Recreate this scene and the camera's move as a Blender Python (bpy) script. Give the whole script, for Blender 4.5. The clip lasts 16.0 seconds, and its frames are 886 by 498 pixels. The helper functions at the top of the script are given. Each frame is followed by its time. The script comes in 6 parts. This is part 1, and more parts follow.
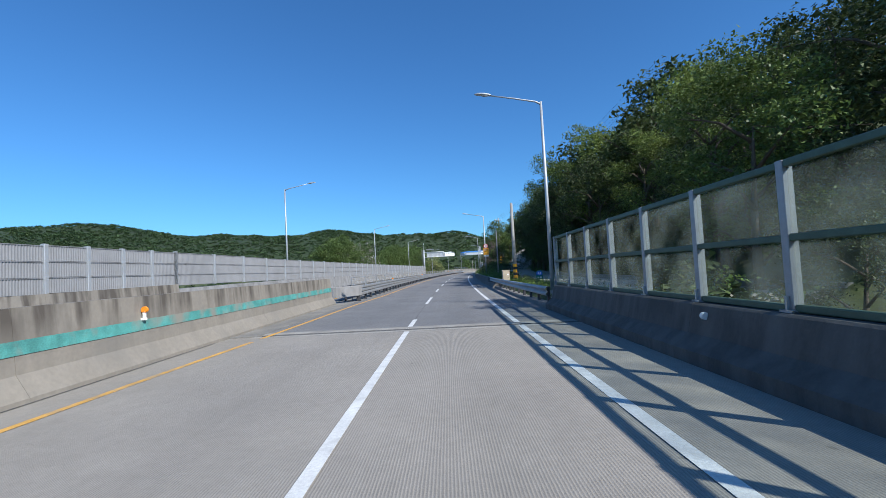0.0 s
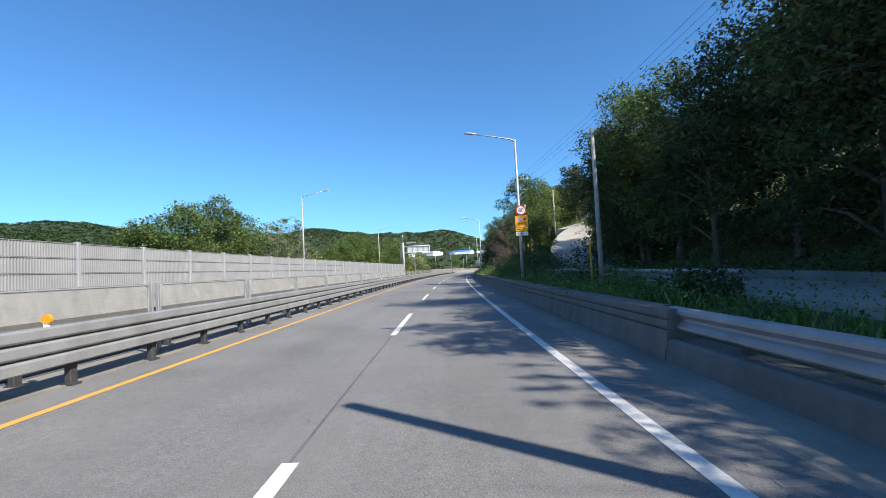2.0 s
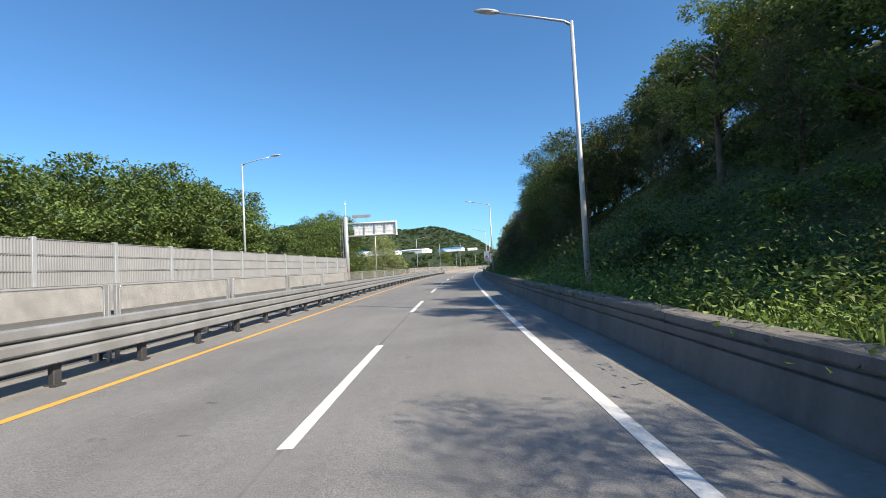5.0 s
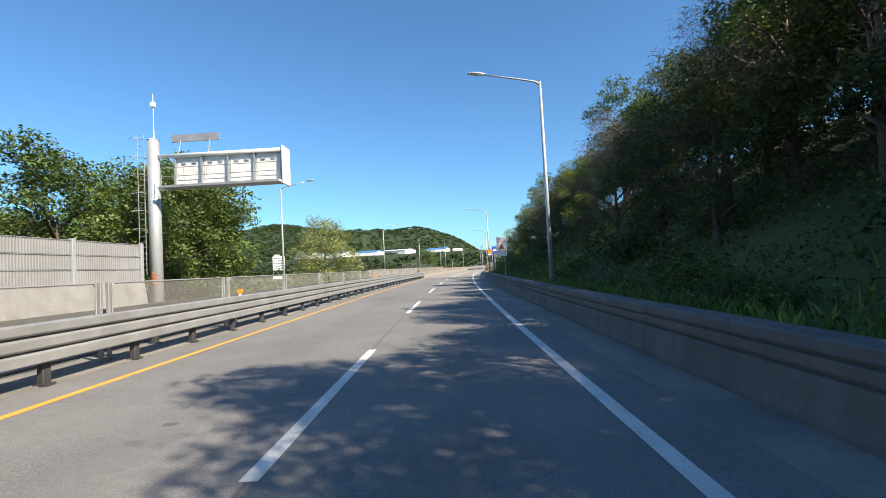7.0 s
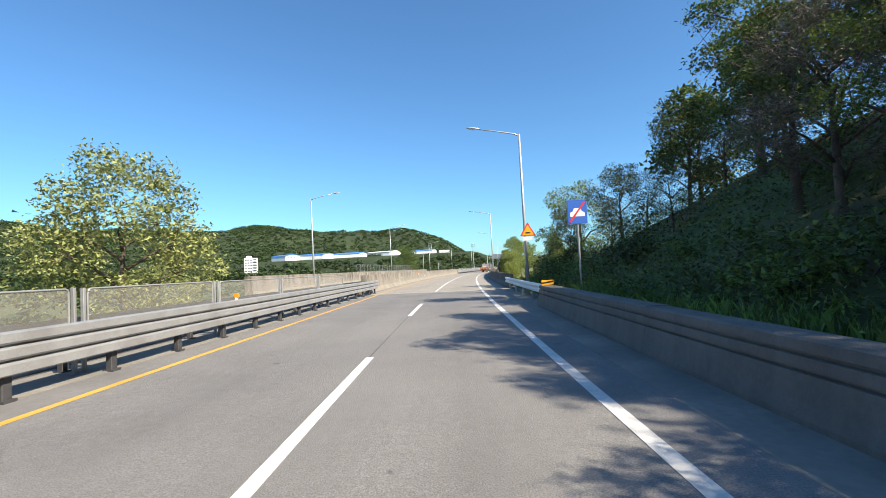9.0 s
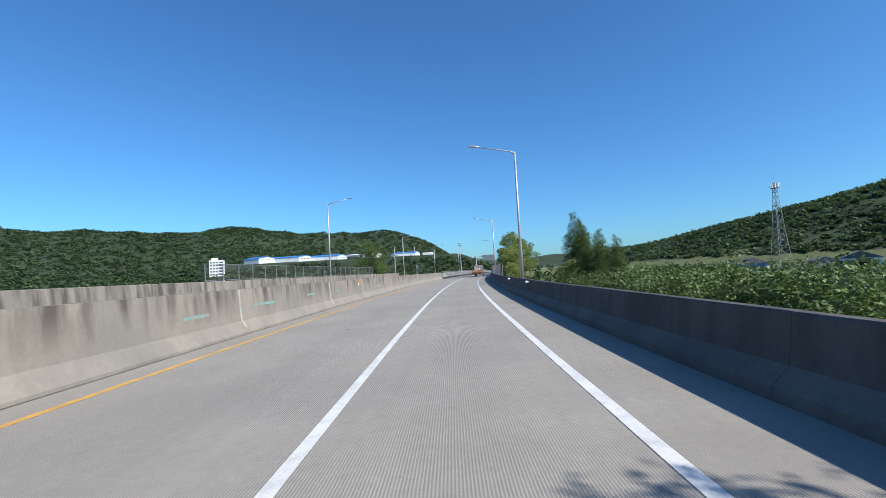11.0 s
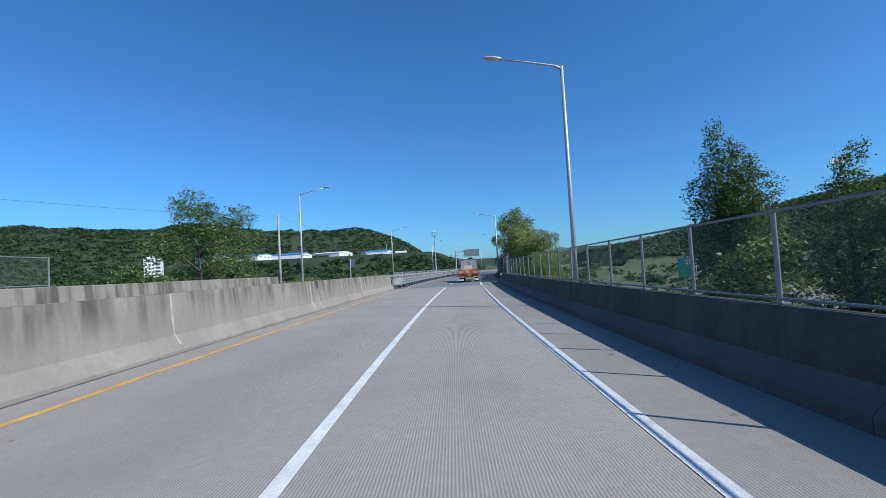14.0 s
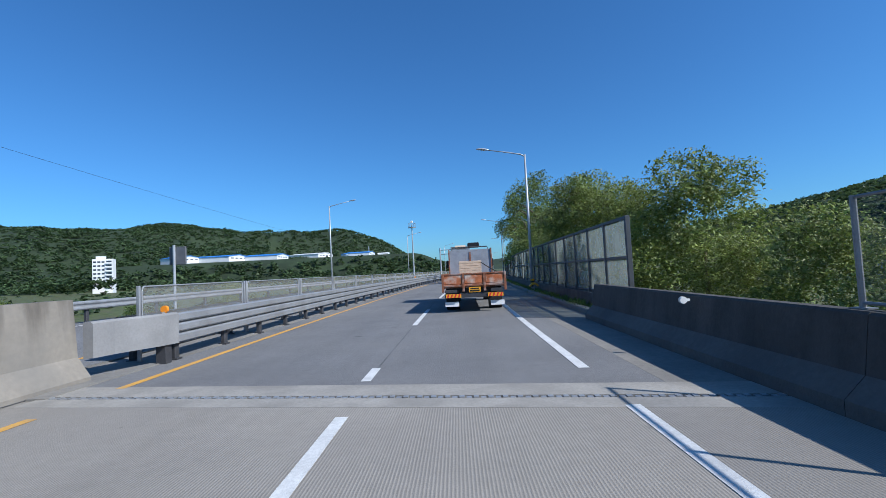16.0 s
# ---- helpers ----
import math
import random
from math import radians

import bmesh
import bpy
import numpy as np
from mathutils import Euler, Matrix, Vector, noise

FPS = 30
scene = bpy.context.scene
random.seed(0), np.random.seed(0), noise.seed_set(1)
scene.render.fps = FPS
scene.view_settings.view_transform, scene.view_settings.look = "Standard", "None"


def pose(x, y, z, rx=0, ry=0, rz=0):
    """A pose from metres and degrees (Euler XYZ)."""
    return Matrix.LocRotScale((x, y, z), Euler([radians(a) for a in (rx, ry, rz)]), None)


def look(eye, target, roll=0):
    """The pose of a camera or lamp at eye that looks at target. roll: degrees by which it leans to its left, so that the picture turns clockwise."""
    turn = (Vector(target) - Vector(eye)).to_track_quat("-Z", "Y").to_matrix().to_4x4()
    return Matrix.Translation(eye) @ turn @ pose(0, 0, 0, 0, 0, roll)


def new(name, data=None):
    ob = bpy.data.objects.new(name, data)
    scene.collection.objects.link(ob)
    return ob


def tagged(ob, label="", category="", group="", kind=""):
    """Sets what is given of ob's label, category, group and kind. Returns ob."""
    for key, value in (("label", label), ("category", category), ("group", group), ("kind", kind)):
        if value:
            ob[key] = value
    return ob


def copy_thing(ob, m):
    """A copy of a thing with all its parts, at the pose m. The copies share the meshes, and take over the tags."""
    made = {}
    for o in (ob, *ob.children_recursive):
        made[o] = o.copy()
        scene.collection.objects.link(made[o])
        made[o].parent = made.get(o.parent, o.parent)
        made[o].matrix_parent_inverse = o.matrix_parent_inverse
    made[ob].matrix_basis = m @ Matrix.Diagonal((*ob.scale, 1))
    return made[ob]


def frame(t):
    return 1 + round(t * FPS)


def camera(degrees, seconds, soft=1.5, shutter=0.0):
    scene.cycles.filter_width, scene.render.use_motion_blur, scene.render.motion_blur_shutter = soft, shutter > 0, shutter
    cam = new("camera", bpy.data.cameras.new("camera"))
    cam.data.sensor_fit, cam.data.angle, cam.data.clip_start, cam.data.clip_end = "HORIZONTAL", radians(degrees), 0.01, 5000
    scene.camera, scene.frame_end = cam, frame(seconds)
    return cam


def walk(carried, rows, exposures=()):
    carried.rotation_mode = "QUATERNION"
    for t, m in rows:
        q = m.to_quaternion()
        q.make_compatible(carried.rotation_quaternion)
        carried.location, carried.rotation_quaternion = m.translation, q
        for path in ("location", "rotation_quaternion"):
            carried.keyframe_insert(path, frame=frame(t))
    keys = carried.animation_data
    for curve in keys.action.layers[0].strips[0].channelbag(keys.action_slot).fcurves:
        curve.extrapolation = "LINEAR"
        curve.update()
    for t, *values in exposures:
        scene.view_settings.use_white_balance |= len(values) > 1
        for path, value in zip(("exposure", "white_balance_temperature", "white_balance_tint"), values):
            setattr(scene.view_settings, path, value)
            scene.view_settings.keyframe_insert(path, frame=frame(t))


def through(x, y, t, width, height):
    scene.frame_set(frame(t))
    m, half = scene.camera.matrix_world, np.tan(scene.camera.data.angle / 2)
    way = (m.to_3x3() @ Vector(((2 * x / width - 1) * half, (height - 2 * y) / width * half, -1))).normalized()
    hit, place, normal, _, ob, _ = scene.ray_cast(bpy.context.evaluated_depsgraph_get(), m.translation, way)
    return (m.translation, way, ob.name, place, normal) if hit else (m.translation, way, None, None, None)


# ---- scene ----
cam = camera(88.5, 16.0, soft=0.8)
PATH = [
    (0, (4.579, 1.423, 1.705), (4.360, 3.409, 1.798), -3.05),
    (0.5, (3.587, 11.016, 1.671), (3.368, 13.002, 1.763), -3.05),
    (1, (2.669, 20.778, 1.659), (2.465, 22.766, 1.752), -3.05),
    (1.5, (1.798, 30.302, 1.624), (1.613, 32.291, 1.721), -3.05),
    (2, (1.073, 39.563, 1.567), (0.905, 41.554, 1.657), -3.05),
    (2.5, (0.338, 49.235, 1.595), (0.185, 51.226, 1.689), -3.05),
    (3, (-0.354, 59.052, 1.597), (-0.514, 61.043, 1.690), -3.05),
    (3.5, (-1.056, 68.924, 1.596), (-1.198, 70.917, 1.685), -3.05),
    (4, (-1.604, 78.489, 1.592), (-1.751, 80.482, 1.677), -3.05),
    (4.5, (-2.118, 88.152, 1.599), (-2.256, 90.146, 1.679), -3.05),
    (7, (-3.916, 135.846, 1.541), (-3.972, 137.844, 1.622), -3.05),
    (7.5, (-4.065, 145.479, 1.541), (-4.101, 147.477, 1.630), -3.05),
    (8, (-4.217, 155.225, 1.610), (-4.241, 157.223, 1.701), -3.05),
    (8.5, (-4.155, 165.035, 1.557), (-4.167, 167.033, 1.645), -3.05),
    (11, (-3.001, 210.540, 1.646), (-2.928, 212.536, 1.744), -3.10),
    (11.5, (-2.524, 219.778, 1.628), (-2.433, 221.773, 1.726), -3.10),
    (12, (-2.033, 228.671, 1.619), (-1.924, 230.666, 1.716), -3.00),
    (12.5, (-1.406, 237.796, 1.636), (-1.280, 239.790, 1.731), -3.00),
    (13, (-0.653, 246.862, 1.617), (-0.508, 248.854, 1.709), -3.00),
    (13.5, (0.162, 255.773, 1.605), (0.325, 257.765, 1.695), -3.10),
    (14, (1.087, 264.766, 1.627), (1.269, 266.756, 1.717), -3.20),
    (14.5, (2.055, 273.447, 1.622), (2.254, 275.435, 1.713), -3.40),
    (15, (3.126, 282.320, 1.627), (3.341, 284.306, 1.719), -3.40),
    (15.5, (4.213, 290.937, 1.606), (4.444, 292.921, 1.700), -3.20),
    (16, (5.403, 299.688, 1.581), (5.650, 301.670, 1.679), -3.00),
]
walk(cam, [(t, look(eye, target, roll)) for t, eye, target, roll in PATH],
     exposures=((0, 0.4, 6100, 10), (0.5, 0.3, 6000, 10), (1, 0.52, 6250, 10), (2.5, 0.88, 7050, 10), (4.5, 0.86, 7350, 10), (7, 1.0, 7800, 10), (8.5, 1.1, 7900, 10), (11, 0.5, 6400, 10), (12.5, 0.25, 5950, 10), (16, 0.25, 5900, 10)))

# ---- world and sun ----
SUN_AZ, SUN_EL = 125.0, 40.0   # degrees clockwise from +y, degrees above the horizon
world = bpy.data.worlds.new("sky")
scene.world = world
world.use_nodes = True
wn = world.node_tree.nodes
sky = wn.new("ShaderNodeTexSky")
sky.sky_type = "NISHITA"
sky.sun_disc = False
sky.sun_elevation, sky.sun_rotation = radians(SUN_EL), radians(SUN_AZ)
sky.air_density, sky.dust_density, sky.ozone_density = 1.0, 0.6, 5.0
wn["Background"].inputs["Strength"].default_value = 0.1
deep = wn.new("ShaderNodeMix")   # the clear, deep blue of a dry day
deep.data_type, deep.blend_type = "RGBA", "MULTIPLY"
deep.inputs[0].default_value, deep.inputs[7].default_value = 1.0, (0.505, 0.89, 1.155, 1)
world.node_tree.links.new(sky.outputs["Color"], deep.inputs[6])
world.node_tree.links.new(deep.outputs[2], wn["Background"].inputs["Color"])
sun_dir = Vector((math.sin(radians(SUN_AZ)) * math.cos(radians(SUN_EL)), math.cos(radians(SUN_AZ)) * math.cos(radians(SUN_EL)), math.sin(radians(SUN_EL))))
sun = new("sun", bpy.data.lights.new("sun", "SUN"))
sun.data.energy, sun.data.angle, sun.data.color = 5.0, radians(0.6), (1.0, 0.95, 0.87)
sun.matrix_world = look(sun_dir * 400, (0, 0, 0))


# ---- the road's line: s metres ahead, d metres to the right of the lane line ----
def cx(s):
    u = (s - 150) / 100
    return ((0.43653 * u + 4.19623) * u - 0.77989) * u - 5.67864


def slope(s):
    u = (s - 150) / 100
    return ((1.30959 * u + 8.39246) * u - 0.77989) / 100


def bank_at(s):
    """The road's cross fall at s, in degrees; its right side is the higher where it is positive."""
    rows = ((-100, 1.35), (2, 1.35), (11, 0.95), (21, 0.45), (32, -0.1), (45, -0.4), (70, -0.55), (160, -0.6), (180, -0.4), (205, 0.0))
    for (a, p), (b, q) in zip(rows, rows[1:]):
        if s < b:
            return p + (q - p) * max(0.0, s - a) / (b - a)
    return 0.0


def P(s, d, z=0.0):
    k = slope(s)
    n = 1 / math.hypot(1, k)
    return (cx(s) + d * n, s - d * k * n, z + d * math.tan(radians(bank_at(s))))


def heading(s):
    """Degrees by which the road is turned from +y, as pose() takes it."""
    return -math.degrees(math.atan(slope(s)))


def on_road(s, d, z=0.0, turn=0.0):
    x, y, z = P(s, d, z)
    return pose(x, y, z, 0, 0, heading(s) + turn)


# ---- materials ----
def mat(name, base, rough=0.8, metal=0.0, vary=0.15, scale=1.5, bump=0.0, bump_scale=40.0, second=None, second_scale=0.25, second_amount=0.0, island=0.0, spec=0.4, streak=None, streak_amount=0.0, lanes=0.0, grooves=0.0, washed=None):
    """A surface with colour that varies at two scales, stains of a second colour and a fine relief."""
    m = bpy.data.materials.new(name)
    m.use_nodes = True
    nt = m.node_tree
    b = nt.nodes["Principled BSDF"]
    b.inputs["Roughness"].default_value, b.inputs["Metallic"].default_value = rough, metal
    b.inputs["Specular IOR Level"].default_value = spec
    geo = nt.nodes.new("ShaderNodeNewGeometry")
    at = geo.outputs["Position"]

    def noise_at(sc, detail=5.0, source=None, stretch=None):
        n = nt.nodes.new("ShaderNodeTexNoise")
        n.inputs["Scale"].default_value, n.inputs["Detail"].default_value = sc, detail
        src = source or at
        if stretch:
            mp = nt.nodes.new("ShaderNodeMapping")
            mp.inputs["Scale"].default_value = stretch
            nt.links.new(src, mp.inputs["Vector"])
            src = mp.outputs["Vector"]
        nt.links.new(src, n.inputs["Vector"])
        return n.outputs["Fac"]

    def ramp(fac, a, c, lo, hi):
        r = nt.nodes.new("ShaderNodeMapRange")
        r.inputs["From Min"].default_value, r.inputs["From Max"].default_value = lo, hi
        r.inputs["To Min"].default_value, r.inputs["To Max"].default_value = a, c
        nt.links.new(fac, r.inputs["Value"])
        return r.outputs["Result"]

    def mix(kind, fac, a, c):
        n = nt.nodes.new("ShaderNodeMix")
        n.data_type, n.blend_type = "RGBA", kind
        for sock, v in ((n.inputs[0], fac), (n.inputs[6], a), (n.inputs[7], c)):
            if isinstance(v, (int, float)):
                sock.default_value = v
            elif isinstance(v, tuple):
                sock.default_value = (*v, 1)
            else:
                nt.links.new(v, sock)
        return n.outputs[2]

    def grey(v):
        n = nt.nodes.new("ShaderNodeCombineColor")
        for k in range(3):
            nt.links.new(v, n.inputs[k])
        return n.outputs[0]

    col = base
    if vary:
        col = mix("MULTIPLY", 1.0, col, grey(ramp(noise_at(scale), 1 - vary, 1 + vary, 0.3, 0.7)))
        col = mix("MULTIPLY", 1.0, col, grey(ramp(noise_at(scale * 14, 8.0), 1 - vary * 0.7, 1 + vary * 0.7, 0.3, 0.7)))
    if second:
        col = mix("MIX", ramp(noise_at(second_scale, 7.0), 0.0, second_amount, 0.48, 0.66), col, second)
    if island:
        col = mix("MULTIPLY", 1.0, col, grey(ramp(geo.outputs["Random Per Island"], 1 - island, 1 + island, 0, 1)))
    if streak:
        runs = ramp(noise_at(1.0, 6.0, None, (2.6, 2.6, 0.35)), 0.0, streak_amount, 0.42, 0.64)
        if washed:
            high = nt.nodes.new("ShaderNodeSeparateXYZ")
            nt.links.new(at, high.inputs[0])
            wash = nt.nodes.new("ShaderNodeMath")
            wash.operation = "MULTIPLY"
            nt.links.new(runs, wash.inputs[0])
            nt.links.new(ramp(high.outputs[2], 0.12, 1.0, washed[0], washed[1]), wash.inputs[1])
            runs = wash.outputs[0]
        col = mix("MIX", runs, col, streak)
    road_uv = None
    if lanes or grooves:
        road_uv = nt.nodes.new("ShaderNodeUVMap").outputs["UV"]
    if lanes:
        sep = nt.nodes.new("ShaderNodeSeparateXYZ")
        nt.links.new(road_uv, sep.inputs[0])
        for centre in (1.65, -1.75):
            dist = nt.nodes.new("ShaderNodeMath")
            dist.operation = "SUBTRACT"
            dist.inputs[1].default_value = centre
            nt.links.new(sep.outputs[0], dist.inputs[0])
            ab = nt.nodes.new("ShaderNodeMath")
            ab.operation = "ABSOLUTE"
            nt.links.new(dist.outputs[0], ab.inputs[0])
            col = mix("MULTIPLY", 1.0, col, grey(ramp(ab.outputs[0], 1 - lanes, 1.0, 0.0, 0.75)))
        col = mix("MULTIPLY", 1.0, col, grey(ramp(noise_at(1.0, 6.0, road_uv, (4.0, 0.06, 1.0)), 1 - lanes * 0.5, 1 + lanes * 0.5, 0.3, 0.7)))
        col = mix("MULTIPLY", 1.0, col, grey(ramp(noise_at(70.0, 4.0), 0.68 if lanes > 0.06 else 0.93, 1.32 if lanes > 0.06 else 1.07, 0.3, 0.7)))
        col = mix("MULTIPLY", 1.0, col, grey(ramp(noise_at(1.9, 2.0), 1.0, 0.62, 0.735, 0.76)))
    if isinstance(col, tuple):
        b.inputs["Base Color"].default_value = (*col, 1)
    else:
        nt.links.new(col, b.inputs["Base Color"])
    if bump:
        bn = nt.nodes.new("ShaderNodeBump")
        bn.inputs["Strength"].default_value, bn.inputs["Distance"].default_value = bump, 0.02
        nt.links.new(noise_at(bump_scale, 8.0), bn.inputs["Height"])
        nt.links.new(bn.outputs["Normal"], b.inputs["Normal"])
        if grooves:
            wv = nt.nodes.new("ShaderNodeTexWave")
            wv.inputs["Scale"].default_value, wv.inputs["Distortion"].default_value, wv.inputs["Detail"].default_value, wv.inputs["Detail Scale"].default_value = 10.5, 0.5, 1.0, 0.3
            nt.links.new(road_uv, wv.inputs["Vector"])
            b2 = nt.nodes.new("ShaderNodeBump")
            b2.inputs["Strength"].default_value, b2.inputs["Distance"].default_value = grooves, 0.012
            nt.links.new(wv.outputs["Fac"], b2.inputs["Height"])
            nt.links.new(bn.outputs["Normal"], b2.inputs["Normal"])
            nt.links.new(b2.outputs["Normal"], b.inputs["Normal"])
            old = b.inputs["Base Color"].links[0].from_socket
            nt.links.new(mix("MULTIPLY", 1.0, old, grey(ramp(wv.outputs["Fac"], 0.8, 1.04, 0.0, 0.4))), b.inputs["Base Color"])
    return m


def leaf_mat(name, base, island=0.45, through=0.28, vary=0.25, scale=0.35):
    m = mat(name, base, 0.55, vary=vary, scale=scale, island=island, spec=0.35)
    nt = m.node_tree
    b = nt.nodes["Principled BSDF"]
    tr = nt.nodes.new("ShaderNodeBsdfTranslucent")
    sh = nt.nodes.new("ShaderNodeMixShader")
    sh.inputs[0].default_value = through
    nt.links.new(b.inputs["Base Color"].links[0].from_socket, tr.inputs["Color"])
    nt.links.new(b.outputs[0], sh.inputs[1])
    nt.links.new(tr.outputs[0], sh.inputs[2])
    nt.links.new(sh.outputs[0], nt.nodes["Material Output"].inputs["Surface"])
    return m


def glass_mat(name, tint, rough, clear):
    """A pane: clear by that share, the rest a thin dusty film with gloss."""
    m = bpy.data.materials.new(name)
    m.use_nodes = True
    nt = m.node_tree
    b = nt.nodes["Principled BSDF"]
    b.inputs["Base Color"].default_value, b.inputs["Roughness"].default_value = (*tint, 1), rough
    tr = nt.nodes.new("ShaderNodeBsdfTransparent")
    tr.inputs["Color"].default_value = (0.86, 0.9, 0.88, 1)
    n = nt.nodes.new("ShaderNodeTexNoise")
    n.inputs["Scale"].default_value = 1.3
    g = nt.nodes.new("ShaderNodeNewGeometry")
    nt.links.new(g.outputs["Position"], n.inputs["Vector"])
    r = nt.nodes.new("ShaderNodeMapRange")
    r.inputs["From Min"].default_value, r.inputs["From Max"].default_value = 0.3, 0.7
    r.inputs["To Min"].default_value, r.inputs["To Max"].default_value = min(clear + 0.13, 1), clear - 0.13
    nt.links.new(n.outputs["Fac"], r.inputs["Value"])
    sh = nt.nodes.new("ShaderNodeMixShader")
    nt.links.new(r.outputs["Result"], sh.inputs[0])
    film = nt.nodes.new("ShaderNodeBsdfTranslucent")
    film.inputs["Color"].default_value = (*tint, 1)
    both = nt.nodes.new("ShaderNodeMixShader")
    nt.links.new(b.outputs[0], both.inputs[1])
    nt.links.new(film.outputs[0], both.inputs[2])
    nt.links.new(both.outputs[0], sh.inputs[1])
    nt.links.new(tr.outputs[0], sh.inputs[2])
    nt.links.new(sh.outputs[0], nt.nodes["Material Output"].inputs["Surface"])
    return m


ASPHALT = mat("asphalt", (0.16, 0.158, 0.157), 0.85, vary=0.12, scale=0.6, bump=0.5, bump_scale=60, second=(0.197, 0.193, 0.186), second_scale=0.12, second_amount=0.6, lanes=0.075)
DECK = mat("grooved_deck_concrete", (0.273, 0.25, 0.217), 0.85, vary=0.08, scale=0.5, bump=0.3, bump_scale=50, second=(0.223, 0.206, 0.182), second_scale=0.2, second_amount=0.5, lanes=0.05, grooves=0.22)
CONCRETE = mat("barrier_concrete", (0.233, 0.21, 0.176), 0.9, vary=0.1, scale=0.8, bump=0.22, bump_scale=55, second=(0.163, 0.155, 0.141), second_scale=0.6, second_amount=0.5, streak=(0.085, 0.0739, 0.0621), streak_amount=1.0, washed=(0.55, 1.25))
# Darker copy of the barrier concrete; the right side's shade is in its colour.
CONCRETE_DARK = mat("shaded_barrier_concrete", (0.09, 0.083, 0.075), 0.9, vary=0.15, scale=0.9, bump=0.5, bump_scale=30, second=(0.06, 0.057, 0.054), second_scale=0.7, second_amount=0.5, streak=(0.17, 0.16, 0.148), streak_amount=0.45)
# Shade put into the colours: near-black upright face, lighter toe; the streaks are stains.
PARAPET_SHADE = mat("shaded_parapet_concrete", (0.062, 0.058, 0.053), 0.9, vary=0.2, scale=0.9, bump=0.5, bump_scale=30, second=(0.04, 0.038, 0.036), second_scale=0.7, second_amount=0.6, streak=(0.13, 0.122, 0.112), streak_amount=0.3)
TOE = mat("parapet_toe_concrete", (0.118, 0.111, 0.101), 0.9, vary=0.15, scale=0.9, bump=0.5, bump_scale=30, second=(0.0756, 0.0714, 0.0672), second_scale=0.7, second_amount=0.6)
WALL_CONCRETE = mat("grooved_wall_concrete", (0.143, 0.134, 0.122), 0.9, vary=0.15, scale=0.9, bump=0.5, bump_scale=30, second=(0.0924, 0.0874, 0.0798), second_scale=0.7, second_amount=0.5, streak=(0.202, 0.189, 0.172), streak_amount=0.4)
FOREST_FLOOR = mat("forest_floor", (0.021, 0.036, 0.014), 0.95, vary=0.4, scale=0.06, second=(0.034, 0.053, 0.018), second_scale=0.012, second_amount=0.6)
ROCKFACE = mat("rock_faced_concrete", (0.25, 0.247, 0.243), 0.9, vary=0.15, scale=1.2, bump=1.0, bump_scale=5, second=(0.16, 0.158, 0.155), second_scale=1.4, second_amount=0.8, streak=(0.15, 0.148, 0.145), streak_amount=0.4)
SHOULDER = mat("shoulder_concrete", (0.21, 0.197, 0.176), 0.9, vary=0.15, scale=0.7, bump=0.4, bump_scale=40, second=(0.134, 0.13, 0.122), second_scale=0.5, second_amount=0.6)
HEADER = mat("joint_header_concrete", (0.294, 0.276, 0.245), 0.9, vary=0.14, scale=1.5, bump=0.3, bump_scale=40, second=(0.202, 0.189, 0.168), second_scale=1.2, second_amount=0.6)
WHITE_PAINT = mat("white_road_paint", (0.6, 0.6, 0.585), 0.7, vary=0.14, scale=2, bump=0.3, bump_scale=60, second=(0.36, 0.36, 0.35), second_scale=4, second_amount=0.5)
YELLOW_PAINT = mat("yellow_road_paint", (0.605, 0.319, 0.0588), 0.7, vary=0.1, scale=2, bump=0.3, bump_scale=60, second=(0.336, 0.252, 0.151), second_scale=4, second_amount=0.4)
YELLOW_WORN = mat("worn_yellow_road_paint", (0.54, 0.3, 0.07), 0.75, vary=0.15, scale=2, bump=0.3, bump_scale=60, second=(0.28, 0.235, 0.17), second_scale=3, second_amount=0.65)
TEAL_PAINT = mat("teal_paint", (0.075, 0.27, 0.245), 0.85, vary=0.25, scale=3, second=(0.23, 0.215, 0.18), second_scale=1.3, second_amount=0.95)
TEAL_FADED = mat("worn_teal_paint", (0.16, 0.277, 0.239), 0.85, vary=0.2, scale=4, second=(0.244, 0.227, 0.197), second_scale=3, second_amount=0.95)
STEEL = mat("galvanised_steel", (0.336, 0.344, 0.353), 0.5, 0.45, vary=0.1, scale=2.5, bump=0.1, bump_scale=60, second=(0.202, 0.193, 0.185), second_scale=1.2, second_amount=0.35)
STEEL_DARK = mat("dark_steel", (0.06, 0.06, 0.065), 0.6, 0.3, vary=0.2, scale=4)
LAMP_STEEL = mat("lamp_post_steel", (0.42, 0.44, 0.46), 0.45, 0.4, vary=0.06, scale=3)
NOISE_PANEL = mat("noise_panel_grey", (0.223, 0.227, 0.235), 0.65, 0.1, vary=0.08, scale=1.2, second=(0.176, 0.179, 0.185), second_scale=0.5, second_amount=0.4)
GRASS_SOIL = mat("soil_and_grass", (0.0714, 0.0924, 0.0286), 0.95, vary=0.35, scale=0.5, bump=0.8, bump_scale=12, second=(0.101, 0.084, 0.0504), second_scale=0.25, second_amount=0.7)


